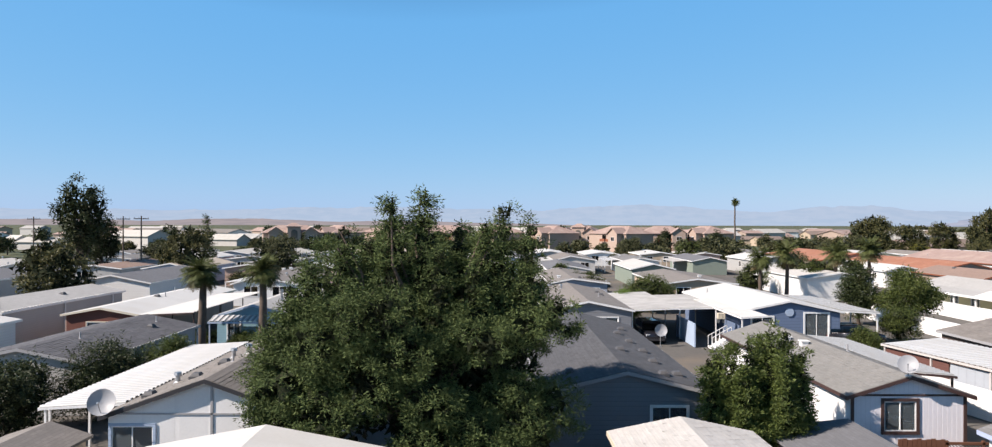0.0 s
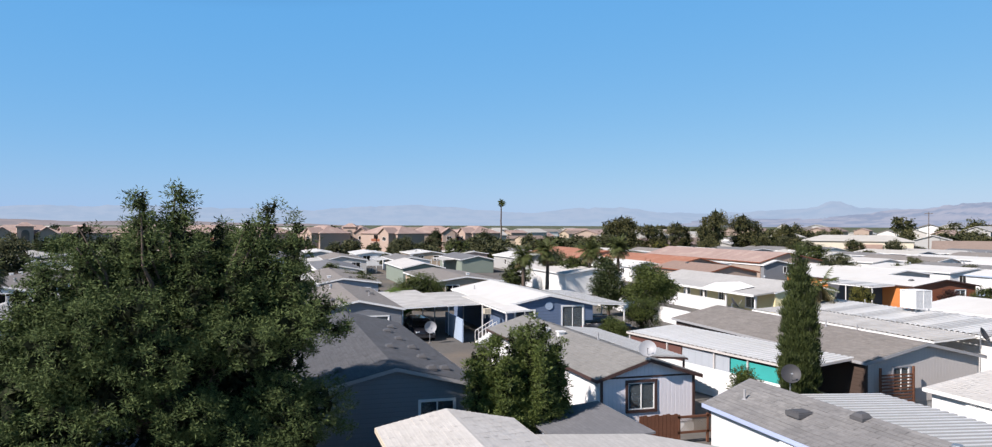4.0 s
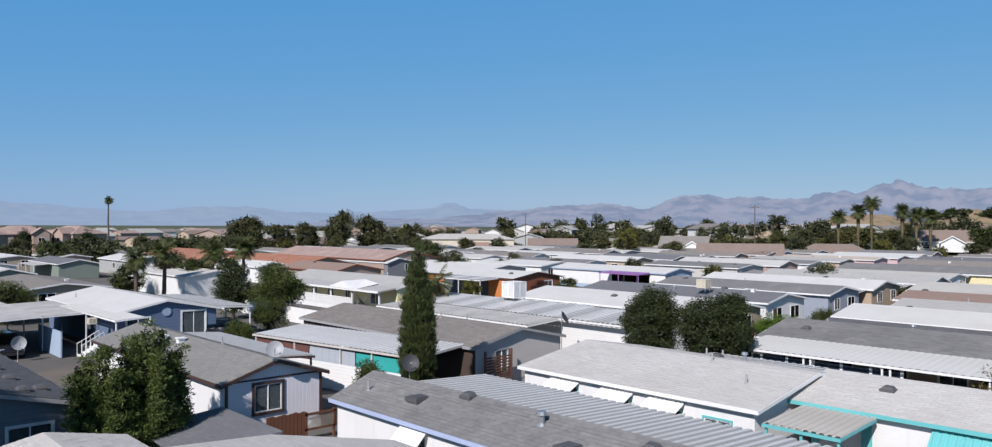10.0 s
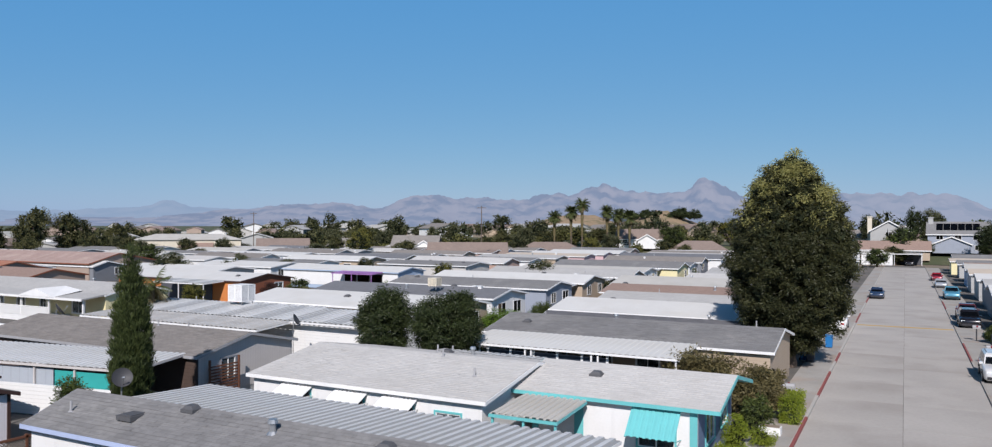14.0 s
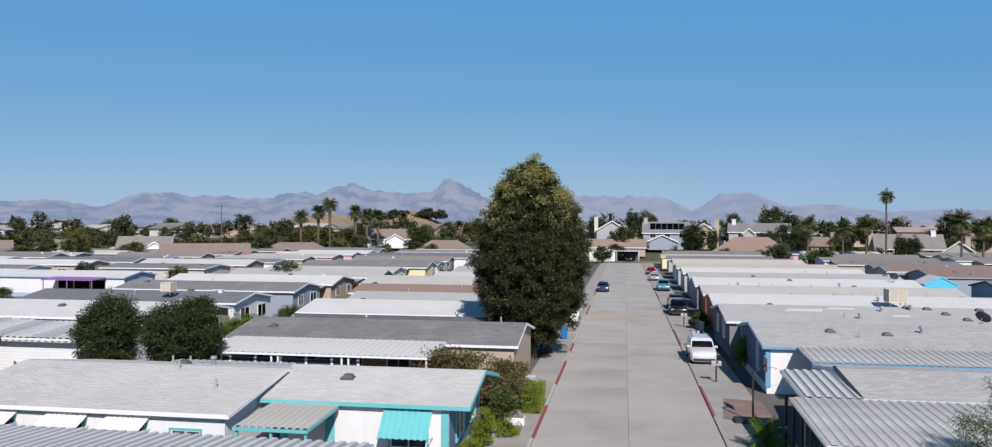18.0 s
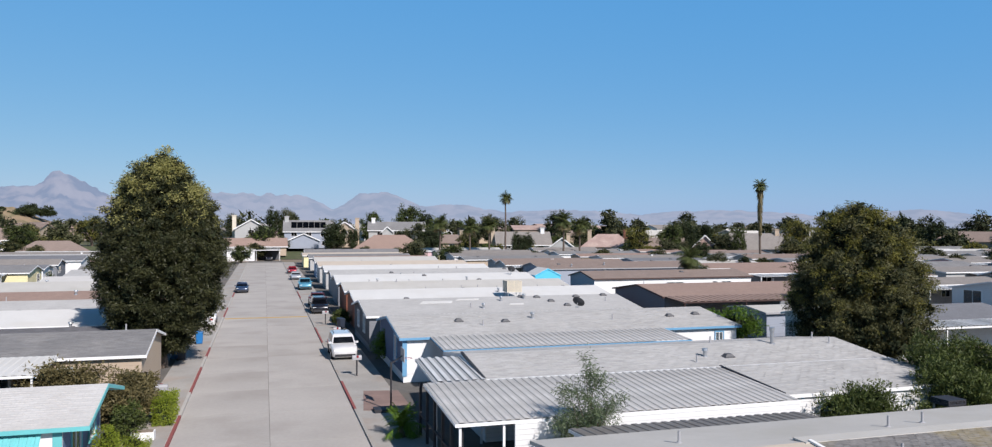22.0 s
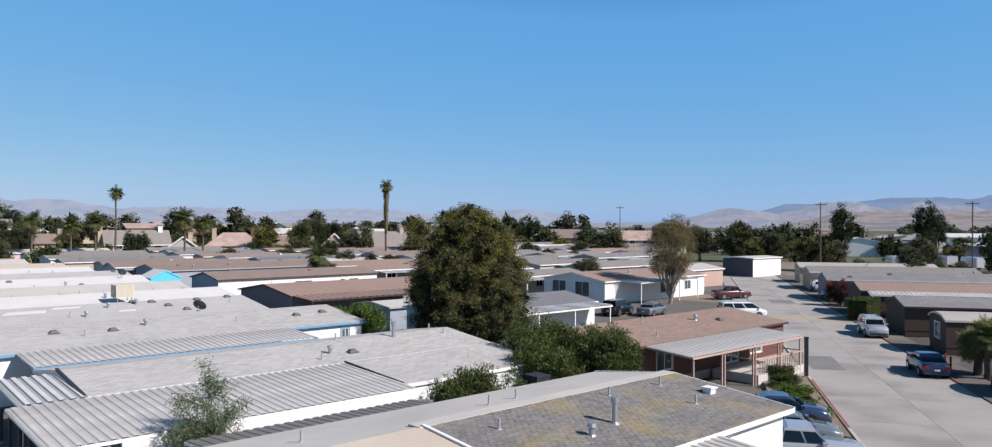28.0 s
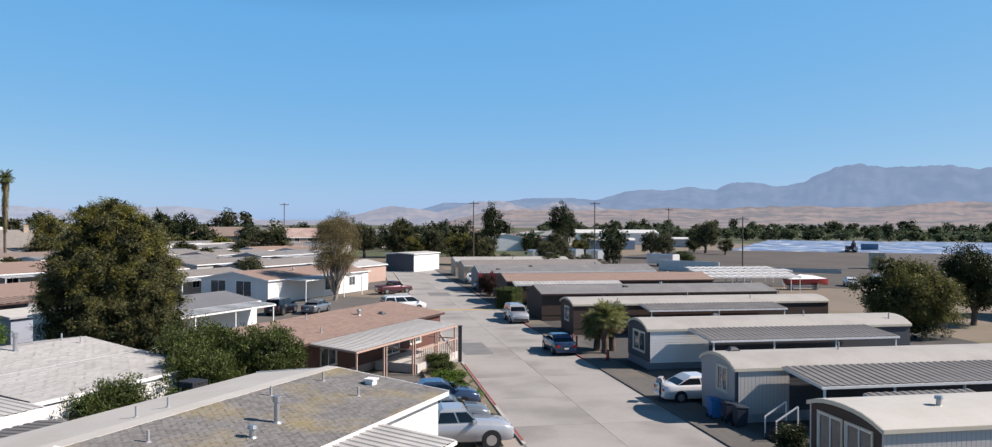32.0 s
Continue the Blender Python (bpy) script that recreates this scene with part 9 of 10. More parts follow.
belt(66, 36, 290, 460, 60, "leaf_rust", 0.8, 1.5, 6.6)
belt(44, 10, 300, 480, 70, "leaf_far", 0.8, 1.4, 7.6)
belt(40, -20, 270, 420, 54, "leaf_far", 0.7, 1.25, 9.5)
belt(10, -30, 225, 330, 30, "leaf_mid", 0.6, 1.1, 8.5)
belt(-20, -62, 285, 420, 75, "leaf_far", 0.7, 1.3, 10.5)
belt(-26, -62, 285, 350, 26, "leaf_dark", 0.7, 1.2, 10)
belt(-60, -76, 270, 350, 30, "leaf_dark", 0.7, 1.2, 9)
belt(98, 64, 300, 460, 34, "leaf_far", 0.6, 1.1, 8.5)
belt(124, 96, 200, 420, 34, "leaf_dark", 0.6, 1.1, 8.5)
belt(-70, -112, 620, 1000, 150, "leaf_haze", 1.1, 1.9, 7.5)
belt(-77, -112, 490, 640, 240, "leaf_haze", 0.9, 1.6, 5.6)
belt(106, 66, 205, 280, 52, "leaf_far", 0.45, 0.95, 7)
belt(80, 66, 190, 270, 18, "leaf_far", 0.5, 0.95, 8.5)

belt(40, 8, 235, 300, 38, "leaf_olive", 0.5, 0.95, 8)
belt(12, -24, 250, 330, 34, "leaf_far", 0.6, 1.0, 9)
belt(-24, -60, 280, 340, 24, "leaf_olive", 0.5, 0.95, 8.5)
belt(-14, -62, 275, 330, 16, "leaf_gold", 0.5, 0.85, 8)

belt(-42, -64, 290, 370, 60, "leaf_dark", 0.7, 1.15, 9.5)
belt(-20, -44, 255, 340, 34, "leaf_far", 0.6, 1.05, 9)
belt(18.6, 12.4, 596, 612, 34, "leaf_dark", 0.7, 1.2, 7, 15.0)
belt(52, 36, 280, 420, 16, "leaf_rust", 0.7, 1.1, 8.5)
# trees that stand out
for kind, az, d, s, sz in ((2, 117.5, 150, 1.45, 1.05), (1, 111.4, 135, 0.95, 1.2), (0, 112.6, 170, 0.7, 1.1),
                           (3, 83.5, 105, 0.62, 0.8), (3, 51.6, 160, 0.95, 0.9), (0, 49.8, 140, 0.9, 0.7), (0, 45, 160, 0.65, 0.7), (0, 42.5, 150, 0.7, 0.6), (0, 24, 118, 0.72, 0.8),
                           (1, 9.4, 205, 0.8, 0.85), (2, 0.2, 246, 0.8, 0.95), (0, -1.2, 244, 0.7, 0.85), (0, -10.3, 185, 0.95, 0.8), (3, -13, 190, 0.95, 0.75), (1, -36.9, 195, 0.95, 0.9), (1, -39.5, 185, 1.0, 0.95), (0, -62.6, 200, 0.95, 1.1), (0, -59.6, 230, 0.95, 1.0), (2, -66.7, 260, 1.2, 1.2), (2, -71.6, 290, 1.35, 1.15), (2, -72.2, 300, 1.2, 1.1),
                           (5, -64.3, 190, 0.95, 1.05), (1, -65.9, 186, 0.85, 1.0), (0, -70.8, 185, 0.75, 0.95), (5, -61.4, 200, 0.9, 0.95), (0, -79, 230, 1.0, 0.9), (3, -80.6, 190, 0.7, 0.6), (1, -18.8, 200, 0.7, 0.7), (1, -24, 195, 0.75, 0.7)):
    x, y = at_bearing(az, d)
    plant(kind, x, y, s, az, sz)
# trees among the houses to the north: bearing, distance, kind, height and width in metres
for rows_of in (((-4.8, 236, 2, 12.5, 8), (1.9, 275, 0, 11, 9), (-0.6, 272, 2, 14, 6), (-1.7, 275, 0, 13, 9), (-7.4, 285, 3, 12, 10), (-9.9, 278, 3, 14.5, 11), (-11.6, 240, 2, 10, 9), (-14.3, 238, 1, 8.5, 9)),
                ((-16.2, 262, 0, 11.5, 12), (-20.6, 280, 2, 13, 7), (-22.6, 262, 0, 9, 7), (-26.7, 236, 5, 10.5, 10), (-28.9, 240, 3, 11.5, 9), (-30.1, 262, 2, 13, 7), (-32.6, 234, 0, 8.5, 9), (-33.6, 232, 3, 10, 5)),
                ((-37.2, 225, 5, 13, 9.5), (-38.9, 230, 1, 9, 8), (-42, 250, 2, 14, 8), (-43.4, 240, 0, 11, 9), (-50.9, 222, 0, 9.5, 13), (-55.2, 235, 2, 13, 9), (-57.5, 228, 0, 11, 10), (-60.2, 225, 1, 12, 9)),
                ((64.4, 258, 1, 13, 17), (62.0, 262, 1, 10, 11), (60.3, 262, 1, 11, 10), (58.0, 258, 1, 15, 11.5), (55.7, 264, 1, 13.5, 14), (53.2, 262, 1, 10.5, 10), (51.0, 270, 0, 9, 9)),
                ((10.8, 262, 5, 10, 10), (14.8, 258, 3, 8, 10), (19.0, 240, 0, 8, 8), (25.5, 258, 0, 10, 9), (27.2, 262, 1, 9, 9), (31.0, 262, 0, 11, 11), (35.6, 258, 0, 9, 9), (37.0, 262, 5, 10, 9))):
    for az, d, k, h, w in rows_of:
        x, y = at_bearing(az, d)
        tall, wide = ((8.9, 8.0), (8.4, 10.2), (13.0, 6.4), (7.9, 8.2), (11.0, 3.8), (8.4, 8.6))[k]
        plant(k, x, y, w / wide, az * 7, (h / tall) / (w / wide))
# palms that rise over the roofs
for az, d, h, c, sd in ((73, 250, 16.5, 1.6, 1), (89.6, 330, 15.5, 1.6, 2), (97.5, 340, 16, 1.6, 3), (-34.97, 190, 19.2, 2.0, 4), (-17.1, 215, 17.5, 2.2, 5), (-12.3, 210, 10.5, 3.2, 6), (-14.5, 205, 9.5, 3.0, 7), (-21.3, 205, 11.2, 3.2, 8), (-22.5, 208, 10, 3.0, 9), (-15.9, 212, 10, 2.6, 10),
                        (21.2, 250, 16.5, 3.0, 11), (22.0, 252, 14.0, 3.0, 12), (23.2, 254, 12.5, 3.0, 13), (19.4, 250, 14.0, 3.0, 14), (18.6, 255, 13, 3.0, 15), (17.8, 250, 12.5, 3.0, 16), (64.5, 118, 6.5, 2.2, 17), (66.5, 112, 6, 2.2, 18), (69.6, 108, 6.2, 2.2, 19), (71.3, 105, 5.5, 2.0, 20), (-30.2, 118, 5.2, 2.4, 21)):
    x, y = at_bearing(az, d)
    palm(x, y, h, "tall palm rising over the roofs", c, 64, 0.22, sd + 40, group="palms over the roofs", shag=1.0 if sd == 4 else 0.7 if 11 <= sd <= 16 else 0.0)
# poles
def pole(az, d, h, arms=1):
    x, y = at_bearing(az, d)
    ob = thing("utility_pole", pose(x, y, 0, 0, 0, az), "wooden utility pole with a cross-arm", "utility pole", "utility poles")
    part("shaft", Shape().tube((0, 0, -0.2), (0, 0, h), 0.17, 0.11).mesh("shaft", "pole_wood"), ob)
    for i in range(arms):
        a = part("cross_arm", Shape().box(-1.2, 1.2, -0.08, 0.08, h - 0.6 - i, h - 0.45 - i).mesh("cross_arm", "pole_wood"), ob)
        for u in (-1.1, -0.4, 0.4, 1.1):
            part("insulator", Shape().tube((u, 0, h - 0.45 - i), (u, 0, h - 0.22 - i), 0.05, 0.04, 6).mesh("insulator", "trim_grey"), a)


for az, d, h in ((28.5, 210, 15), (114.1, 150, 11), (115.2, 165, 11), (120.3, 190, 11), (-65.4, 180, 15), (-74.2, 190, 15.2), (-79.4, 260, 15), (-84.5, 170, 11.5), (-51.9, 230, 15.5), (44.6, 280, 14)):
    pole(az, d, h)


# more green between the roofs to the west and north
rng = random.Random(91)
for az, d, k, s, sz in ((67.3, 116, 3, 0.75, 0.95), (65.4, 120, 3, 0.7, 1.0), (69.0, 122, 0, 0.8, 0.9), (71.8, 118, 3, 0.7, 0.8), (82.6, 96, 0, 0.5, 0.9), (85.0, 118, 3, 0.6, 0.9), (88, 210, 0, 0.8, 0.8), (91.5, 215, 3, 0.7, 0.8), (80.2, 200, 0, 0.9, 0.9), (76.2, 190, 3, 0.9, 0.9),
                        (74.2, 215, 2, 0.8, 0.9), (78, 220, 0, 0.9, 0.85), (100.4, 130, 1, 0.7, 0.7), (107.5, 118, 1, 0.6, 0.6), (113.3, 175, 0, 0.9, 0.8), (36.7, 92, 0, 0.5, 0.6), (26.5, 98, 3, 0.5, 0.6), (13.8, 150, 3, 0.6, 0.6), (-5.2, 205, 1, 0.6, 0.5), (-8, 210, 0, 0.7, 0.6), (-28, 190, 0, 0.75, 0.7), (-31, 215, 3, 0.8, 0.8), (-45.5, 215, 1, 0.8, 0.8), (-49, 220, 0, 0.9, 0.75)):
    x, y = at_bearing(az, d)
    plant(k, x, y, s, az, sz)
# gardens beyond the park: single trees of many sizes and greens
rng = random.Random(118)
az = 66.0
while az > -76:
    d = rng.uniform(205, 300) if az > -42 else rng.uniform(275, 320)
    x, y = at_bearing(az, d)
    k = rng.choice((0, 0, 1, 1, 2, 3, 3, 4, 5, 5)) if az < 10 else rng.choice((0, 1, 1, 1, 3, 5))
    s = rng.uniform(0.4, 0.95) * (d / 250)
    if all(math.hypot(x - hx, y - hy) > 9 for hx, hy in HOUSES):
        plant(k, x, y, s * (1.0 if az < 10 else 1.2), az, rng.uniform(0.75, 1.1) * (1.0 if az < 10 else 0.72))
    if rng.random() < 0.6 and not -62 < az < -42:
        x, y = at_bearing(az + 0.6, rng.uniform(222, 245))
        if all(math.hypot(x - hx, y - hy) > 9 for hx, hy in HOUSES):
            plant(rng.choice((0, 1, 2, 5) if az < 10 else (0, 1, 1, 5)), x, y, rng.uniform(0.5, 0.85), az * 3, rng.uniform(0.8, 1.2))
    az -= rng.uniform(0.5, 2.0)
for _ in range(24):
    az, d = rng.uniform(-26, -76), rng.uniform(120, 190)
    x, y = at_bearing(az, d)
    v = Vector((x, y)) - R2_AT
    if abs(v.dot(R2_N)) > 9:
        plant(rng.choice((0, 0, 2, 1, 5)), x, y, rng.uniform(0.35, 0.7), az * 5, rng.uniform(0.8, 1.1))
for _ in range(16):
    az, d = rng.uniform(12, 62), rng.uniform(95, 200)
    x, y = at_bearing(az, d)
    plant(rng.choice((0, 3, 5)), x, y, rng.uniform(0.3, 0.5), az * 5, rng.uniform(0.8, 1.1))
for _ in range(34):
    az, d = rng.uniform(68, 124), rng.uniform(150, 300)
    x, y = at_bearing(az, d)
    if all(math.hypot(x - hx, y - hy) > 14 for hx, hy in HOUSES):
        plant(rng.choice((0, 1, 3, 4, 2)), x, y, rng.uniform(0.4, 0.75), az * 5, rng.uniform(0.8, 1.1))
# the town beyond: low houses too many to count
rng = random.Random(611)
for wl, rf in (("w_white", "shingle_taupe"), ("w_tan", "shingle_brown"), ("w_stucco", "tile_pink"), ("w_grey", "shingle_pale"), ("w_beige", "roof_cream")):
    wsh, rsh = Shape(), Shape()
    for _ in range(90):
        a = radians(rng.uniform(126, -72))
        d = rng.uniform(285, 700)
        x, y = -math.sin(a) * d, math.cos(a) * d
        z0 = rise(x, y)
        if any(math.hypot(x - hx, y - hy) < 22 for hx, hy in HOUSES):
            continue
        w, dp, h, r = rng.uniform(11, 20), rng.uniform(8, 12), rng.choice((2.8, 3.0, 5.2)), rng.uniform(1.2, 2.2)
        c, s = math.cos(-a + rng.uniform(-0.5, 0.5)), math.sin(-a + rng.uniform(-0.5, 0.5))
        def at(u, v, z):
            return (x + u * c - v * s, y + u * s + v * c, z + z0 - (0.5 if z == 0 else 0))
        e = 0.5
        wsh.add([at(u, v, z) for z in (0, h) for u, v in ((-w / 2, -dp / 2), (w / 2, -dp / 2), (w / 2, dp / 2), (-w / 2, dp / 2))] + [at(-w / 2, 0, h + r - 0.1), at(w / 2, 0, h + r - 0.1)],
                [(0, 1, 5, 4), (1, 2, 6, 9, 5), (2, 3, 7, 6), (3, 0, 4, 8, 7)])
        k = r / (dp / 2)
        rsh.add([at(u, v, z) for u in (-w / 2 - e, w / 2 + e) for v, z in ((-dp / 2 - e, h - e * k), (0, h + r), (dp / 2 + e, h - e * k), (dp / 2 + e, h - e * k - 0.2), (0, h + r - 0.2), (-dp / 2 - e, h - e * k - 0.2))],
                [(0, 6, 7, 1), (1, 7, 8, 2), (2, 8, 9, 3), (3, 9, 10, 4), (4, 10, 11, 5), (5, 11, 6, 0), (0, 1, 4, 5), (1, 2, 3, 4), (6, 11, 10, 7), (7, 10, 9, 8)])
    ob = new("distant_houses", wsh.mesh("distant_houses", wl))
    tagged(ob, f"distant {WALL_WORDS[wl]} houses of the town beyond the park", "houses", kind="stuff")
    part("roof", rsh.mesh("roof", rf), ob)
# ---- beyond the second lane: bare lot, sheeted field, sheds and stored vehicles ----
solid("dirt_lot", Shape().prism_z([(128, 30), (150, -90), (305, -110), (305, 48), (215, 62)], -0.3, -0.02), "dirt", "bare graded dirt lot", "dirt", kind="structure")
sheet = Shape()
for i in range(26):
    x = 308 + i * 7.4
    rows_ = []
    for j in range(21):
        y = -170 + j * 10.2
        z = 0.25 + 0.18 * math.sin(j * 1.7 + i)
        rows_.append([(x, y, -0.1), (x + 1.2, y, z), (x + 5.0, y, z + 0.1), (x + 6.2, y, -0.1)])
    sheet.loft(rows_)
solid("field_sheeting", sheet, "tarp", "rows of blue and white plastic sheeting over a field", "plastic sheeting", kind="stuff")
for i, (x, y, w, d, e, r, rf, wl, t, lb) in enumerate(((378, 98, 40, 26, 5.5, 7.0, "roof_white", "w_white", 110, "long white warehouse with a pale roof"), (330, 120, 24, 14, 5.5, 6.6, "roof_cream", "w_yellow", 30, "cream warehouse beyond the trees"), (300, 80, 20, 10, 3.6, 4.4, "roof_white", "w_sky", 110, "low shed with blue wall"),
                                                       (270, 112, 22, 12, 5.0, 6.2, "roof_cream", "w_white", 30, "white shed among dark trees"), (100.5, -22.5, 9, 5, 5.2, 5.6, "roof_white", "w_white", 33, "tall plain white building"), (342, 62, 18, 9, 3.5, 4.2, "roof_white", "w_grey", 100, "low grey shed by the field"))):
    home(x - w / 2, x + w / 2, y - d / 2, y + d / 2, lb, e, r, rf, wl, "white", turn=t, floor=0.1, vents=0, name="warehouse", category="warehouse", group="sheds beyond the lane")


def trailer(x, y, yaw, ln, label, mat="car_white"):
    """A travel trailer: rounded box, windows, door, stripe and wheels."""
    ob = thing("travel_trailer", pose(x, y, 0, 0, 0, yaw), label, "trailer", "stored trailers")
    prof = [(-1.2, 0.55), (-1.22, 2.5), (-1.05, 2.85), (1.05, 2.85), (1.22, 2.5), (1.2, 0.55)]
    part("body", Shape().prism_x(prof, -ln / 2, ln / 2).mesh("body", mat), ob)
    part("stripe", Shape().box(-ln / 2 + 0.1, ln / 2 - 0.1, -1.235, -1.2, 1.2, 1.4).mesh("stripe", "trim_grey"), ob)
    for u in (-ln * 0.28, ln * 0.25):
        part("window", Shape().box(u - 0.5, u + 0.5, -1.25, -1.2, 1.6, 2.2).mesh("window", "car_glass"), ob)
    part("door", Shape().box(-0.35, 0.35, -1.25, -1.2, 0.7, 2.4).mesh("door", "white"), ob)
    for u in (-0.5, 0.5):
        for sg in (-1, 1):
            part("wheel", Shape().tube((u, sg * 1.1 - 0.1, 0.36), (u, sg * 1.1 + 0.1, 0.36), 0.36, 0.36, 14).mesh("wheel", "black"), ob)
    part("hitch", Shape().beam((ln / 2, 0, 0.5), (ln / 2 + 1.1, 0, 0.45), 0.12).mesh("hitch", "steel"), ob)
    return ob


for x, y, yaw, ln in ((186, 36, 60, 8), (206, 58, 40, 8), (212, 66, 40, 8), (196, 72, 30, 9), (188, 66, 30, 9), (224, 70, 30, 8)):
    trailer(x, y, yaw, ln, "white travel trailer parked on the dirt lot")
for x, y, z, ln, out in ((115.9, 17.9, 2.5, 15.5, 2.6), (121.5, 19.6, 2.55, 16, 2.6), (128.2, 20.6, 2.6, 16.5, 2.8), (135.5, 22.5, 2.6, 15, 2.8)):
    awning((x, y, z), ln, out, 0.15, "roof_white", 1.2, (0.2, ln / 2, ln - 0.2), turn=-58, label="long low white storage cover on posts", name="storage_cover", category="storage cover", back_posts=True)
boat = thing("motor_boat", pose(129, 3, 0, 0, 0, -60), "red and white motor boat under a cover", "boat")
hull = [[(u, w * k, z) for k, z in ((-1, 1.6), (-0.75, 1.0), (0, 0.65), (0.75, 1.0), (1, 1.6))] for u, w in ((-3.2, 1.1), (-1, 1.25), (1.5, 1.1), (3.0, 0.5), (3.6, 0.05))]
part("hull", Shape().loft(hull).mesh("hull", "car_red"), boat)
part("deck_cover", Shape().add([(-3.1, -1.05, 1.62), (-3.1, 1.05, 1.62), (3.3, 0.2, 1.65), (3.3, -0.2, 1.65), (-1.0, 0, 2.3), (1.0, 0, 2.2)], [(0, 1, 4), (1, 2, 5, 4), (2, 3, 5), (3, 0, 4, 5)]).mesh("deck_cover", "white"), boat)
part("cradle", Shape().box(-2.6, -2.4, -0.9, 0.9, 0, 0.8).box(1.4, 1.6, -0.8, 0.8, 0, 0.8).box(-2.6, 2.0, -0.1, 0.1, 0.3, 0.5).mesh("cradle", "steel"), boat)
for i in range(8):
    solid("concrete_barrier", Shape().prism_x([(-0.4, 0), (-0.25, 0.3), (-0.1, 0.9), (0.1, 0.9), (0.25, 0.3), (0.4, 0)], -1.5, 1.5), "kerb", "grey concrete road barrier on the dirt lot", "barrier", "row of barriers", m=pose(175 - i * 0.2, 20 - i * 3.0, 0, 0, 0, 88))
solid("site_cabin", Shape().box(-1.6, 1.6, -1.6, 1.6, 0.1, 3.5).box(-1.7, 1.7, -1.7, 1.7, 3.5, 3.6), "w_grey", "tall pale box cabin on the dirt lot", "cabin", m=pose(197, -10, 0))
solid("storage_container", Shape().box(-3, 3, -1.2, 1.2, 0, 2.6), material("blue container paint", (0.12, 0.2, 0.3), 0.6, pattern="groove", pat_size=0.25), "blue-grey shipping container on the dirt lot", "container", m=pose(330, -14, 0, 0, 0, 80))
car(139, -3.5, 190, "sedan", "car_white", "white car parked on the dirt lot", "cars on the lot")
car(141, -7.5, 190, "suv", "car_silver", "silver car parked on the dirt lot", "cars on the lot")
for i in range(6):
    car(232 + i * 3.4, 86 - i * 1.2, 100, random.Random(i).choice(("sedan", "suv")), random.Random(i + 5).choice(("car_white", "car_silver", "car_grey", "car_navy")), "car parked in a far yard", "cars in the far yard")
solid("boundary_wall", Shape().box(-7, 7, -0.1, 0.1, 0, 2.2), "w_white", "white wall at the edge of the lot", "wall", m=pose(167, 27, 0, 0, 0, 70))
for az, d, k, s, sz in ((-78.2, 235, 0, 0.95, 1.0), (-80.5, 205, 3, 0.7, 0.6), (-71.8, 210, 0, 0.8, 0.9), (-76.6, 150, 3, 0.5, 0.5), (-81.2, 125, 0, 0.4, 0.6), (-70.3, 160, 2, 0.6, 0.5), (-93.5, 480, 2, 1.1, 0.9), (-73.4, 175, 0, 0.5, 0.6)):
    x, y = at_bearing(az, d)
    plant(k, x, y, s, az, sz)
# a tracked digger on the far side of the lot
dg = thing("excavator", pose(308, -7, 0, 0, 0, 200), "dark tracked excavator standing on the dirt lot", "excavator")
for sg in (-1, 1):
    part("track", Shape().prism_x([(-2.0, 0.3), (-1.6, 0.0), (1.6, 0.0), (2.0, 0.3), (1.6, 0.9), (-1.6, 0.9)], -0.3, 0.3).mesh("track", "black"), dg, "", pose(0, sg * 1.2, 0, 0, 0, 90))
part("body", Shape().box(-2.0, 1.2, -1.3, 1.3, 0.95, 2.2).mesh("body", "trim_black"), dg)
part("cab", Shape().box(0.0, 1.5, 0.1, 1.2, 2.2, 3.3).mesh("cab", "car_glass"), dg)
part("boom", Shape().beam((1.0, -0.4, 1.8), (3.4, -0.4, 4.4), 0.4).beam((3.4, -0.4, 4.4), (5.2, -0.4, 2.0), 0.3).mesh("boom", "trim_black"), dg)
part("bucket", Shape().box(4.8, 5.8, -0.9, 0.1, 0.9, 2.0).mesh("bucket", "steel"), dg)
plant(0, 272, 38.7, 1.35, 1.0, 1.0)
plant(0, 262, 31, 0.8, 2.0, 0.8)
plant(3, 282, 44, 0.9, 0.3, 0.9)
# ---- small things along the lanes ----
def bin_(x, y, yaw, mat, label):
    ob = thing("wheelie_bin", pose(x, y, 0.05, 0, 0, yaw), label, "bin", "wheelie bins")
    rings = [[(-w, -w, z), (w, -w, z), (w, w, z), (-w, w, z)] for w, z in ((0.24, 0.06), (0.29, 0.95))]
    part("body", Shape().loft(rings).mesh("body", mat), ob)
    part("lid", Shape().add([(-0.31, -0.31, 0.95), (0.31, -0.31, 0.95), (0.31, 0.33, 1.0), (-0.31, 0.33, 1.0), (-0.29, -0.29, 1.0), (0.29, -0.29, 1.0), (0.29, 0.31, 1.08), (-0.29, 0.31, 1.08)], [(0, 3, 2, 1), (4, 5, 6, 7), (0, 1, 5, 4), (1, 2, 6, 5), (2, 3, 7, 6), (3, 0, 4, 7)]).mesh("lid", mat), ob)
    for sg in (-0.2, 0.2):
        part("wheel", Shape().tube((sg - 0.04, 0.26, 0.1), (sg + 0.04, 0.26, 0.1), 0.1, 0.1, 10).mesh("wheel", "black"), ob)
    part("handle", Shape().beam((-0.22, 0.36, 0.98), (0.22, 0.36, 0.98), 0.04).mesh("handle", mat), ob)


for x, y, m_ in ((-5.2, 69.2, "plastic_blue"), (-5.8, 61.2, "plastic_dark"), (-6.3, 61.8, "plastic_blue"), (41.2, 4.9, "plastic_blue"), (40.6, 4.1, "plastic_dark"), (97.2, 41.0, "plastic_dark"), (39.9, 3.5, "plastic_dark"), (6.9, 75.5, "plastic_dark")):
    bin_(x, y, 90 if x < 0 else R2_DIR, m_, "blue wheelie bin standing by the kerb" if m_ == "plastic_blue" else "dark wheelie bin standing by the kerb")


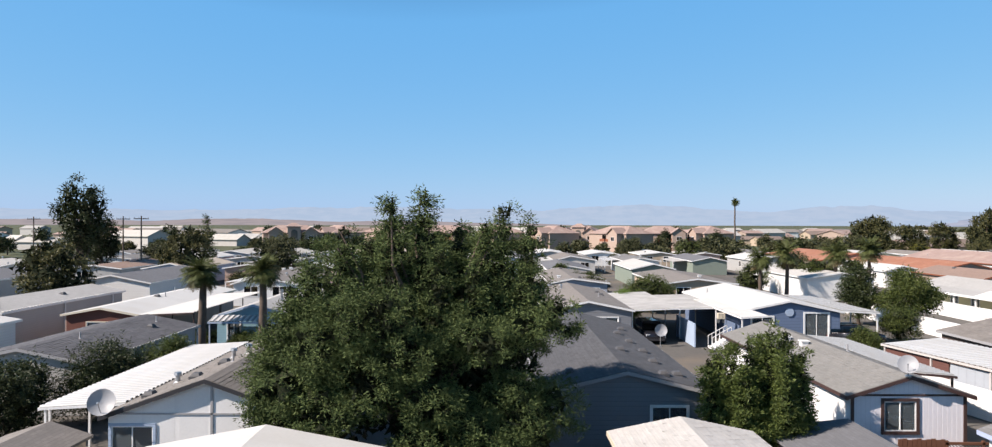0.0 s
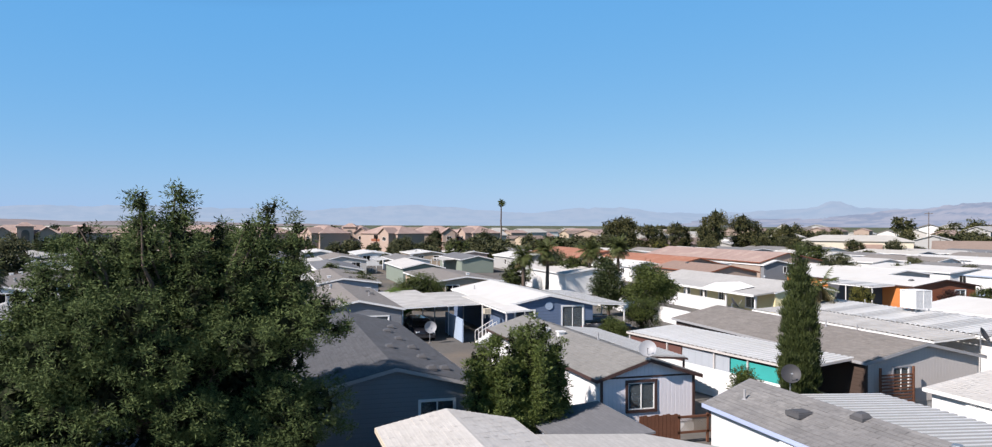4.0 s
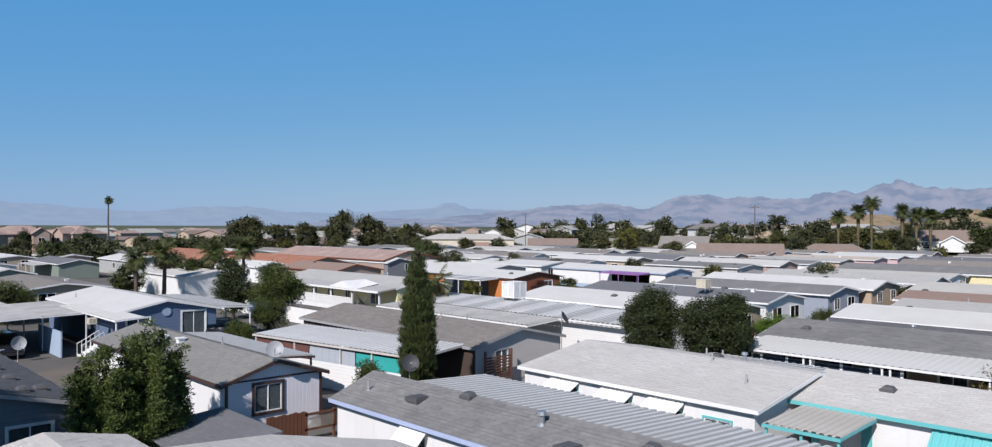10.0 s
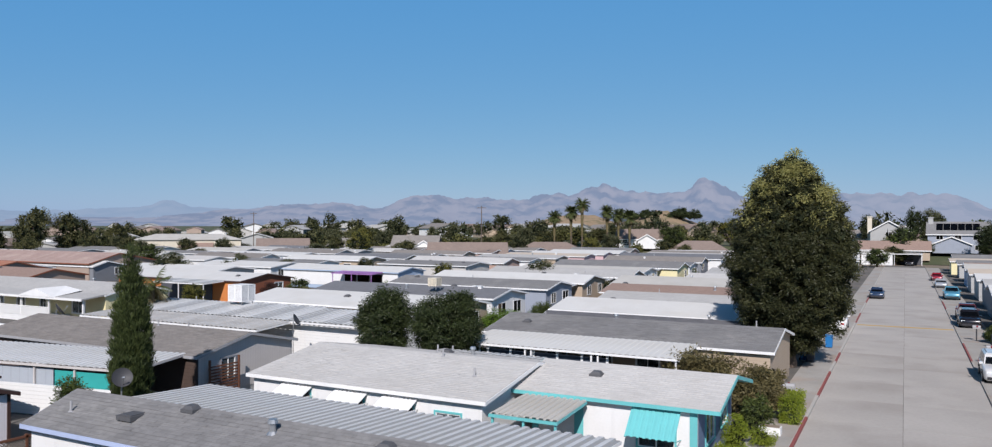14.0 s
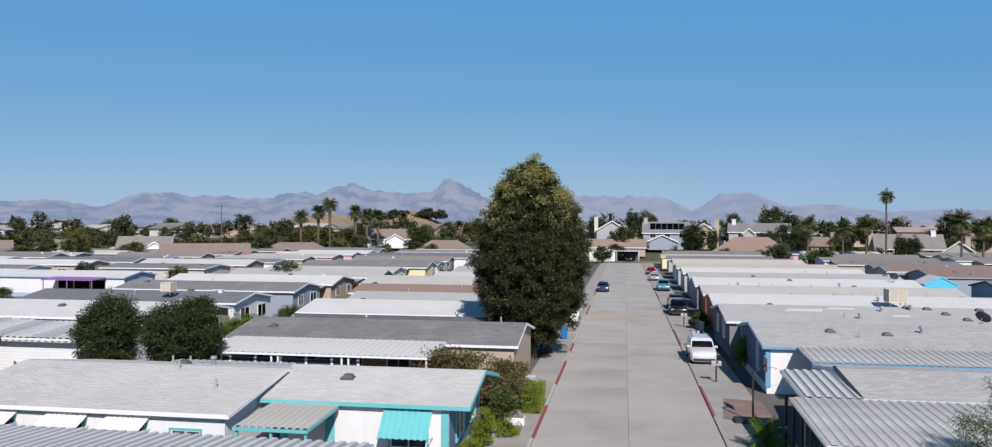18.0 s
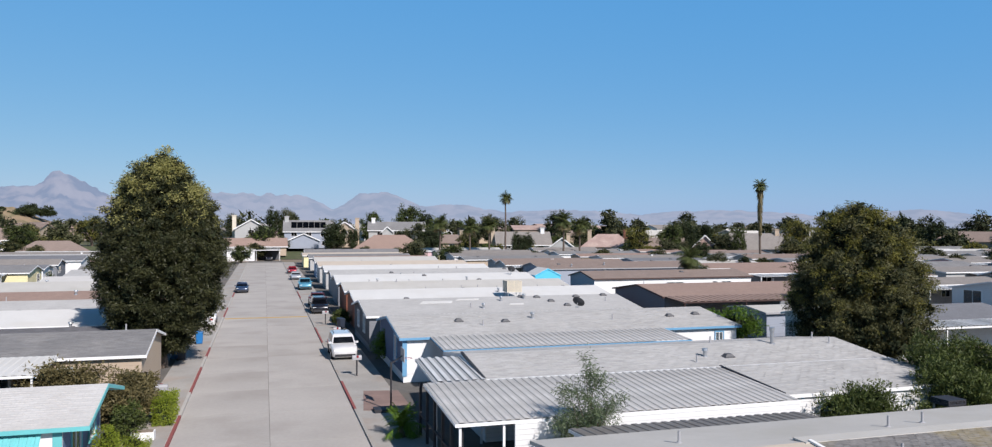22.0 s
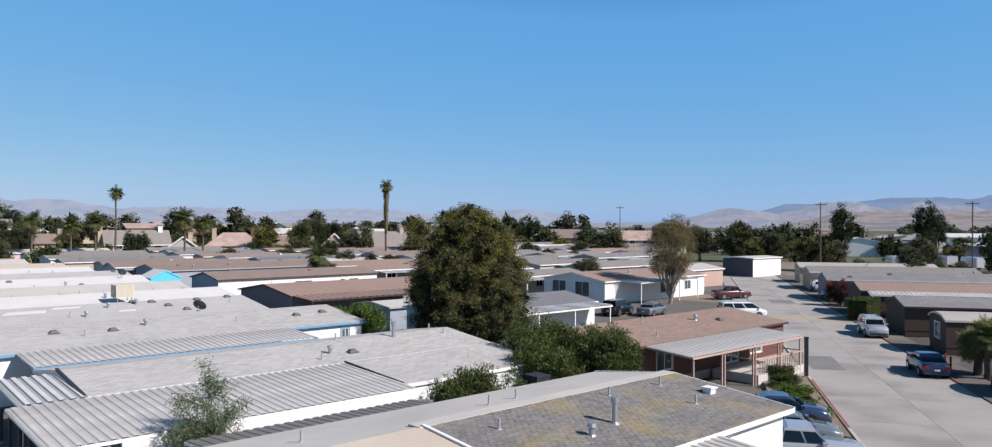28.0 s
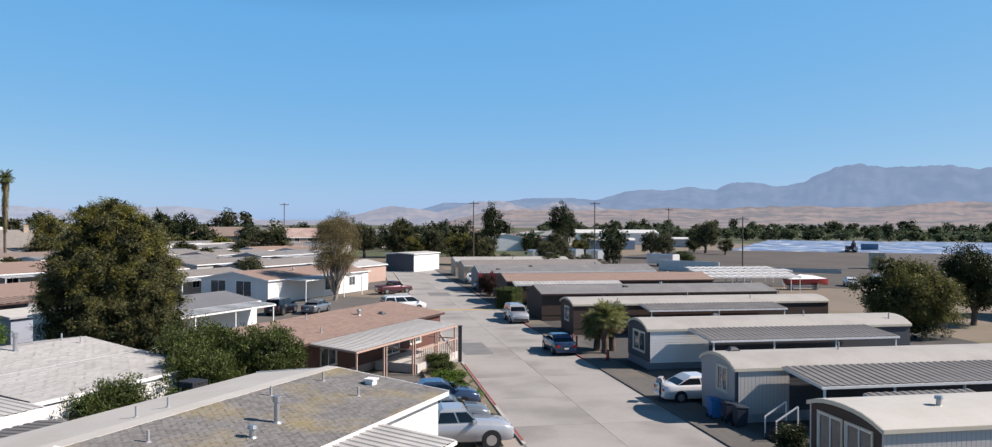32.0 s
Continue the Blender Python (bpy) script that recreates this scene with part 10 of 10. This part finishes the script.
def mailbox(x, y, yaw):
    ob = thing("mailbox", pose(x, y, 0.05, 0, 0, yaw), "dark mailbox on a post at the kerb", "mailbox", "mailboxes")
    part("post", Shape().box(-0.05, 0.05, -0.05, 0.05, 0, 1.05).mesh("post", "trim_black"), ob)
    prof = [(-0.17, 1.05), (-0.17, 1.22), (-0.1, 1.33), (0.1, 1.33), (0.17, 1.22), (0.17, 1.05)]
    part("box", Shape().prism_x(prof, -0.3, 0.3).mesh("box", "trim_grey"), ob)
    part("flag", Shape().box(-0.1, 0.02, 0.18, 0.2, 1.2, 1.35).mesh("flag", "car_red"), ob)


for x, y in ((5.75, 51.9), (5.75, 66.5), (5.75, 79.5), (-5.3, 45.2), (43.9, 8.2)):
    mailbox(x, y, 180 if x > 0 else 0)
# basketball hoop at the blue-trimmed home
hp = thing("basketball_hoop", pose(6.4, 41.6, 0.05, 0, 0, 180), "portable basketball hoop on a dark pole", "basketball hoop")
part("pole", Shape().tube((0, 0, 0), (0, 0, 2.6), 0.05).beam((0, 0, 2.5), (-0.6, 0, 2.9), 0.06).mesh("pole", "trim_black"), hp)
part("backboard", Shape().box(-0.64, -0.6, -0.55, 0.55, 2.6, 3.3).mesh("backboard", "trim_grey"), hp)
rim_ = Shape()
for i in range(14):
    a, b = 2 * math.pi * i / 14, 2 * math.pi * (i + 1) / 14
    rim_.tube((-0.9 + 0.23 * math.cos(a), 0.23 * math.sin(a), 2.75), (-0.9 + 0.23 * math.cos(b), 0.23 * math.sin(b), 2.75), 0.012, 0.012, 5, False)
part("rim", rim_.mesh("rim", "car_red"), hp)
part("base", Shape().box(-0.3, 0.9, -0.4, 0.4, 0, 0.18).mesh("base", "trim_black"), hp)
# black post on the corner bed, hydrant, posts
solid("black_post", Shape().box(-0.12, 0.12, -0.12, 0.12, 0, 2.5).box(-0.15, 0.15, -0.15, 0.15, 2.5, 2.56), "trim_black", "square black post in the corner bed", "post", m=pose(50.3, 23.7, 0.1, 0, 0, R2_DIR))
hy = thing("fire_hydrant", pose(55.4, 14.3, 0.05), "red fire hydrant at the kerb", "fire hydrant")
part("barrel", Shape().tube((0, 0, 0), (0, 0, 0.6), 0.12, 0.11, 12).tube((0, 0, 0.6), (0, 0, 0.78), 0.13, 0.04, 12).tube((0, 0, 0), (0, 0, 0.06), 0.18, 0.18, 12).mesh("barrel", "car_red"), hy)
part("outlet", Shape().tube((-0.2, 0, 0.45), (0.2, 0, 0.45), 0.06, 0.06, 10).mesh("outlet", "car_red"), hy)
for s_ in (23.0, 24.2):
    px, py = on_road2(s_ - 6, -5.3)
    solid("guard_post", Shape().tube((0, 0, 0), (0, 0, 0.95), 0.07, 0.07, 10).tube((0, 0, 0.95), (0, 0, 1.0), 0.07, 0.03, 10), "car_red", "red guard post beside the hydrant", "post", "guard posts", m=pose(px, py, 0.05))
for x, y, z in ((-66.2, 13.0, 0.0),):
    dish(x + 2.4, y + 0.6, 0.0, 90, 10, 0.5, 1.3, "dish", "grey round satellite dish on a stand in the carport")
cl = thing("garden_clutter", pose(-5.4, 39.2, 0.05), "low white planter and small garden things", "planter")
part("planter", Shape().box(-0.5, 0.5, -0.3, 0.3, 0, 0.35).mesh("planter", "white"), cl)
part("soil", Shape().box(-0.44, 0.44, -0.24, 0.24, 0.35, 0.37).mesh("soil", "soil"), cl)
gate = thing("garden_gate", pose(38.6, -0.5, 0, 0, 0, R2_DIR - 90), "white railed fence in front of a pale home", "fence")
for i in range(4):
    part("post", Shape().box(i * 1.1 - 0.05, i * 1.1 + 0.05, -0.05, 0.05, 0, 1.2).mesh("post", "white"), gate)
for z in (0.5, 0.85, 1.15):
    part("rail", Shape().box(-0.05, 3.35, -0.03, 0.03, z, z + 0.08).mesh("rail", "white"), gate)
solid("pavement", Shape().prism_z([(5.0, 42.0), (7.6, 41.4), (7.6, 46.6), (5.6, 47.0)], 0.02, 0.062), material("dull red paving", (0.27, 0.19, 0.165), 0.9, fine=6, broad=0.6, broad_amt=0.3), "dull reddish paving at a driveway mouth", "pavement", kind="structure")
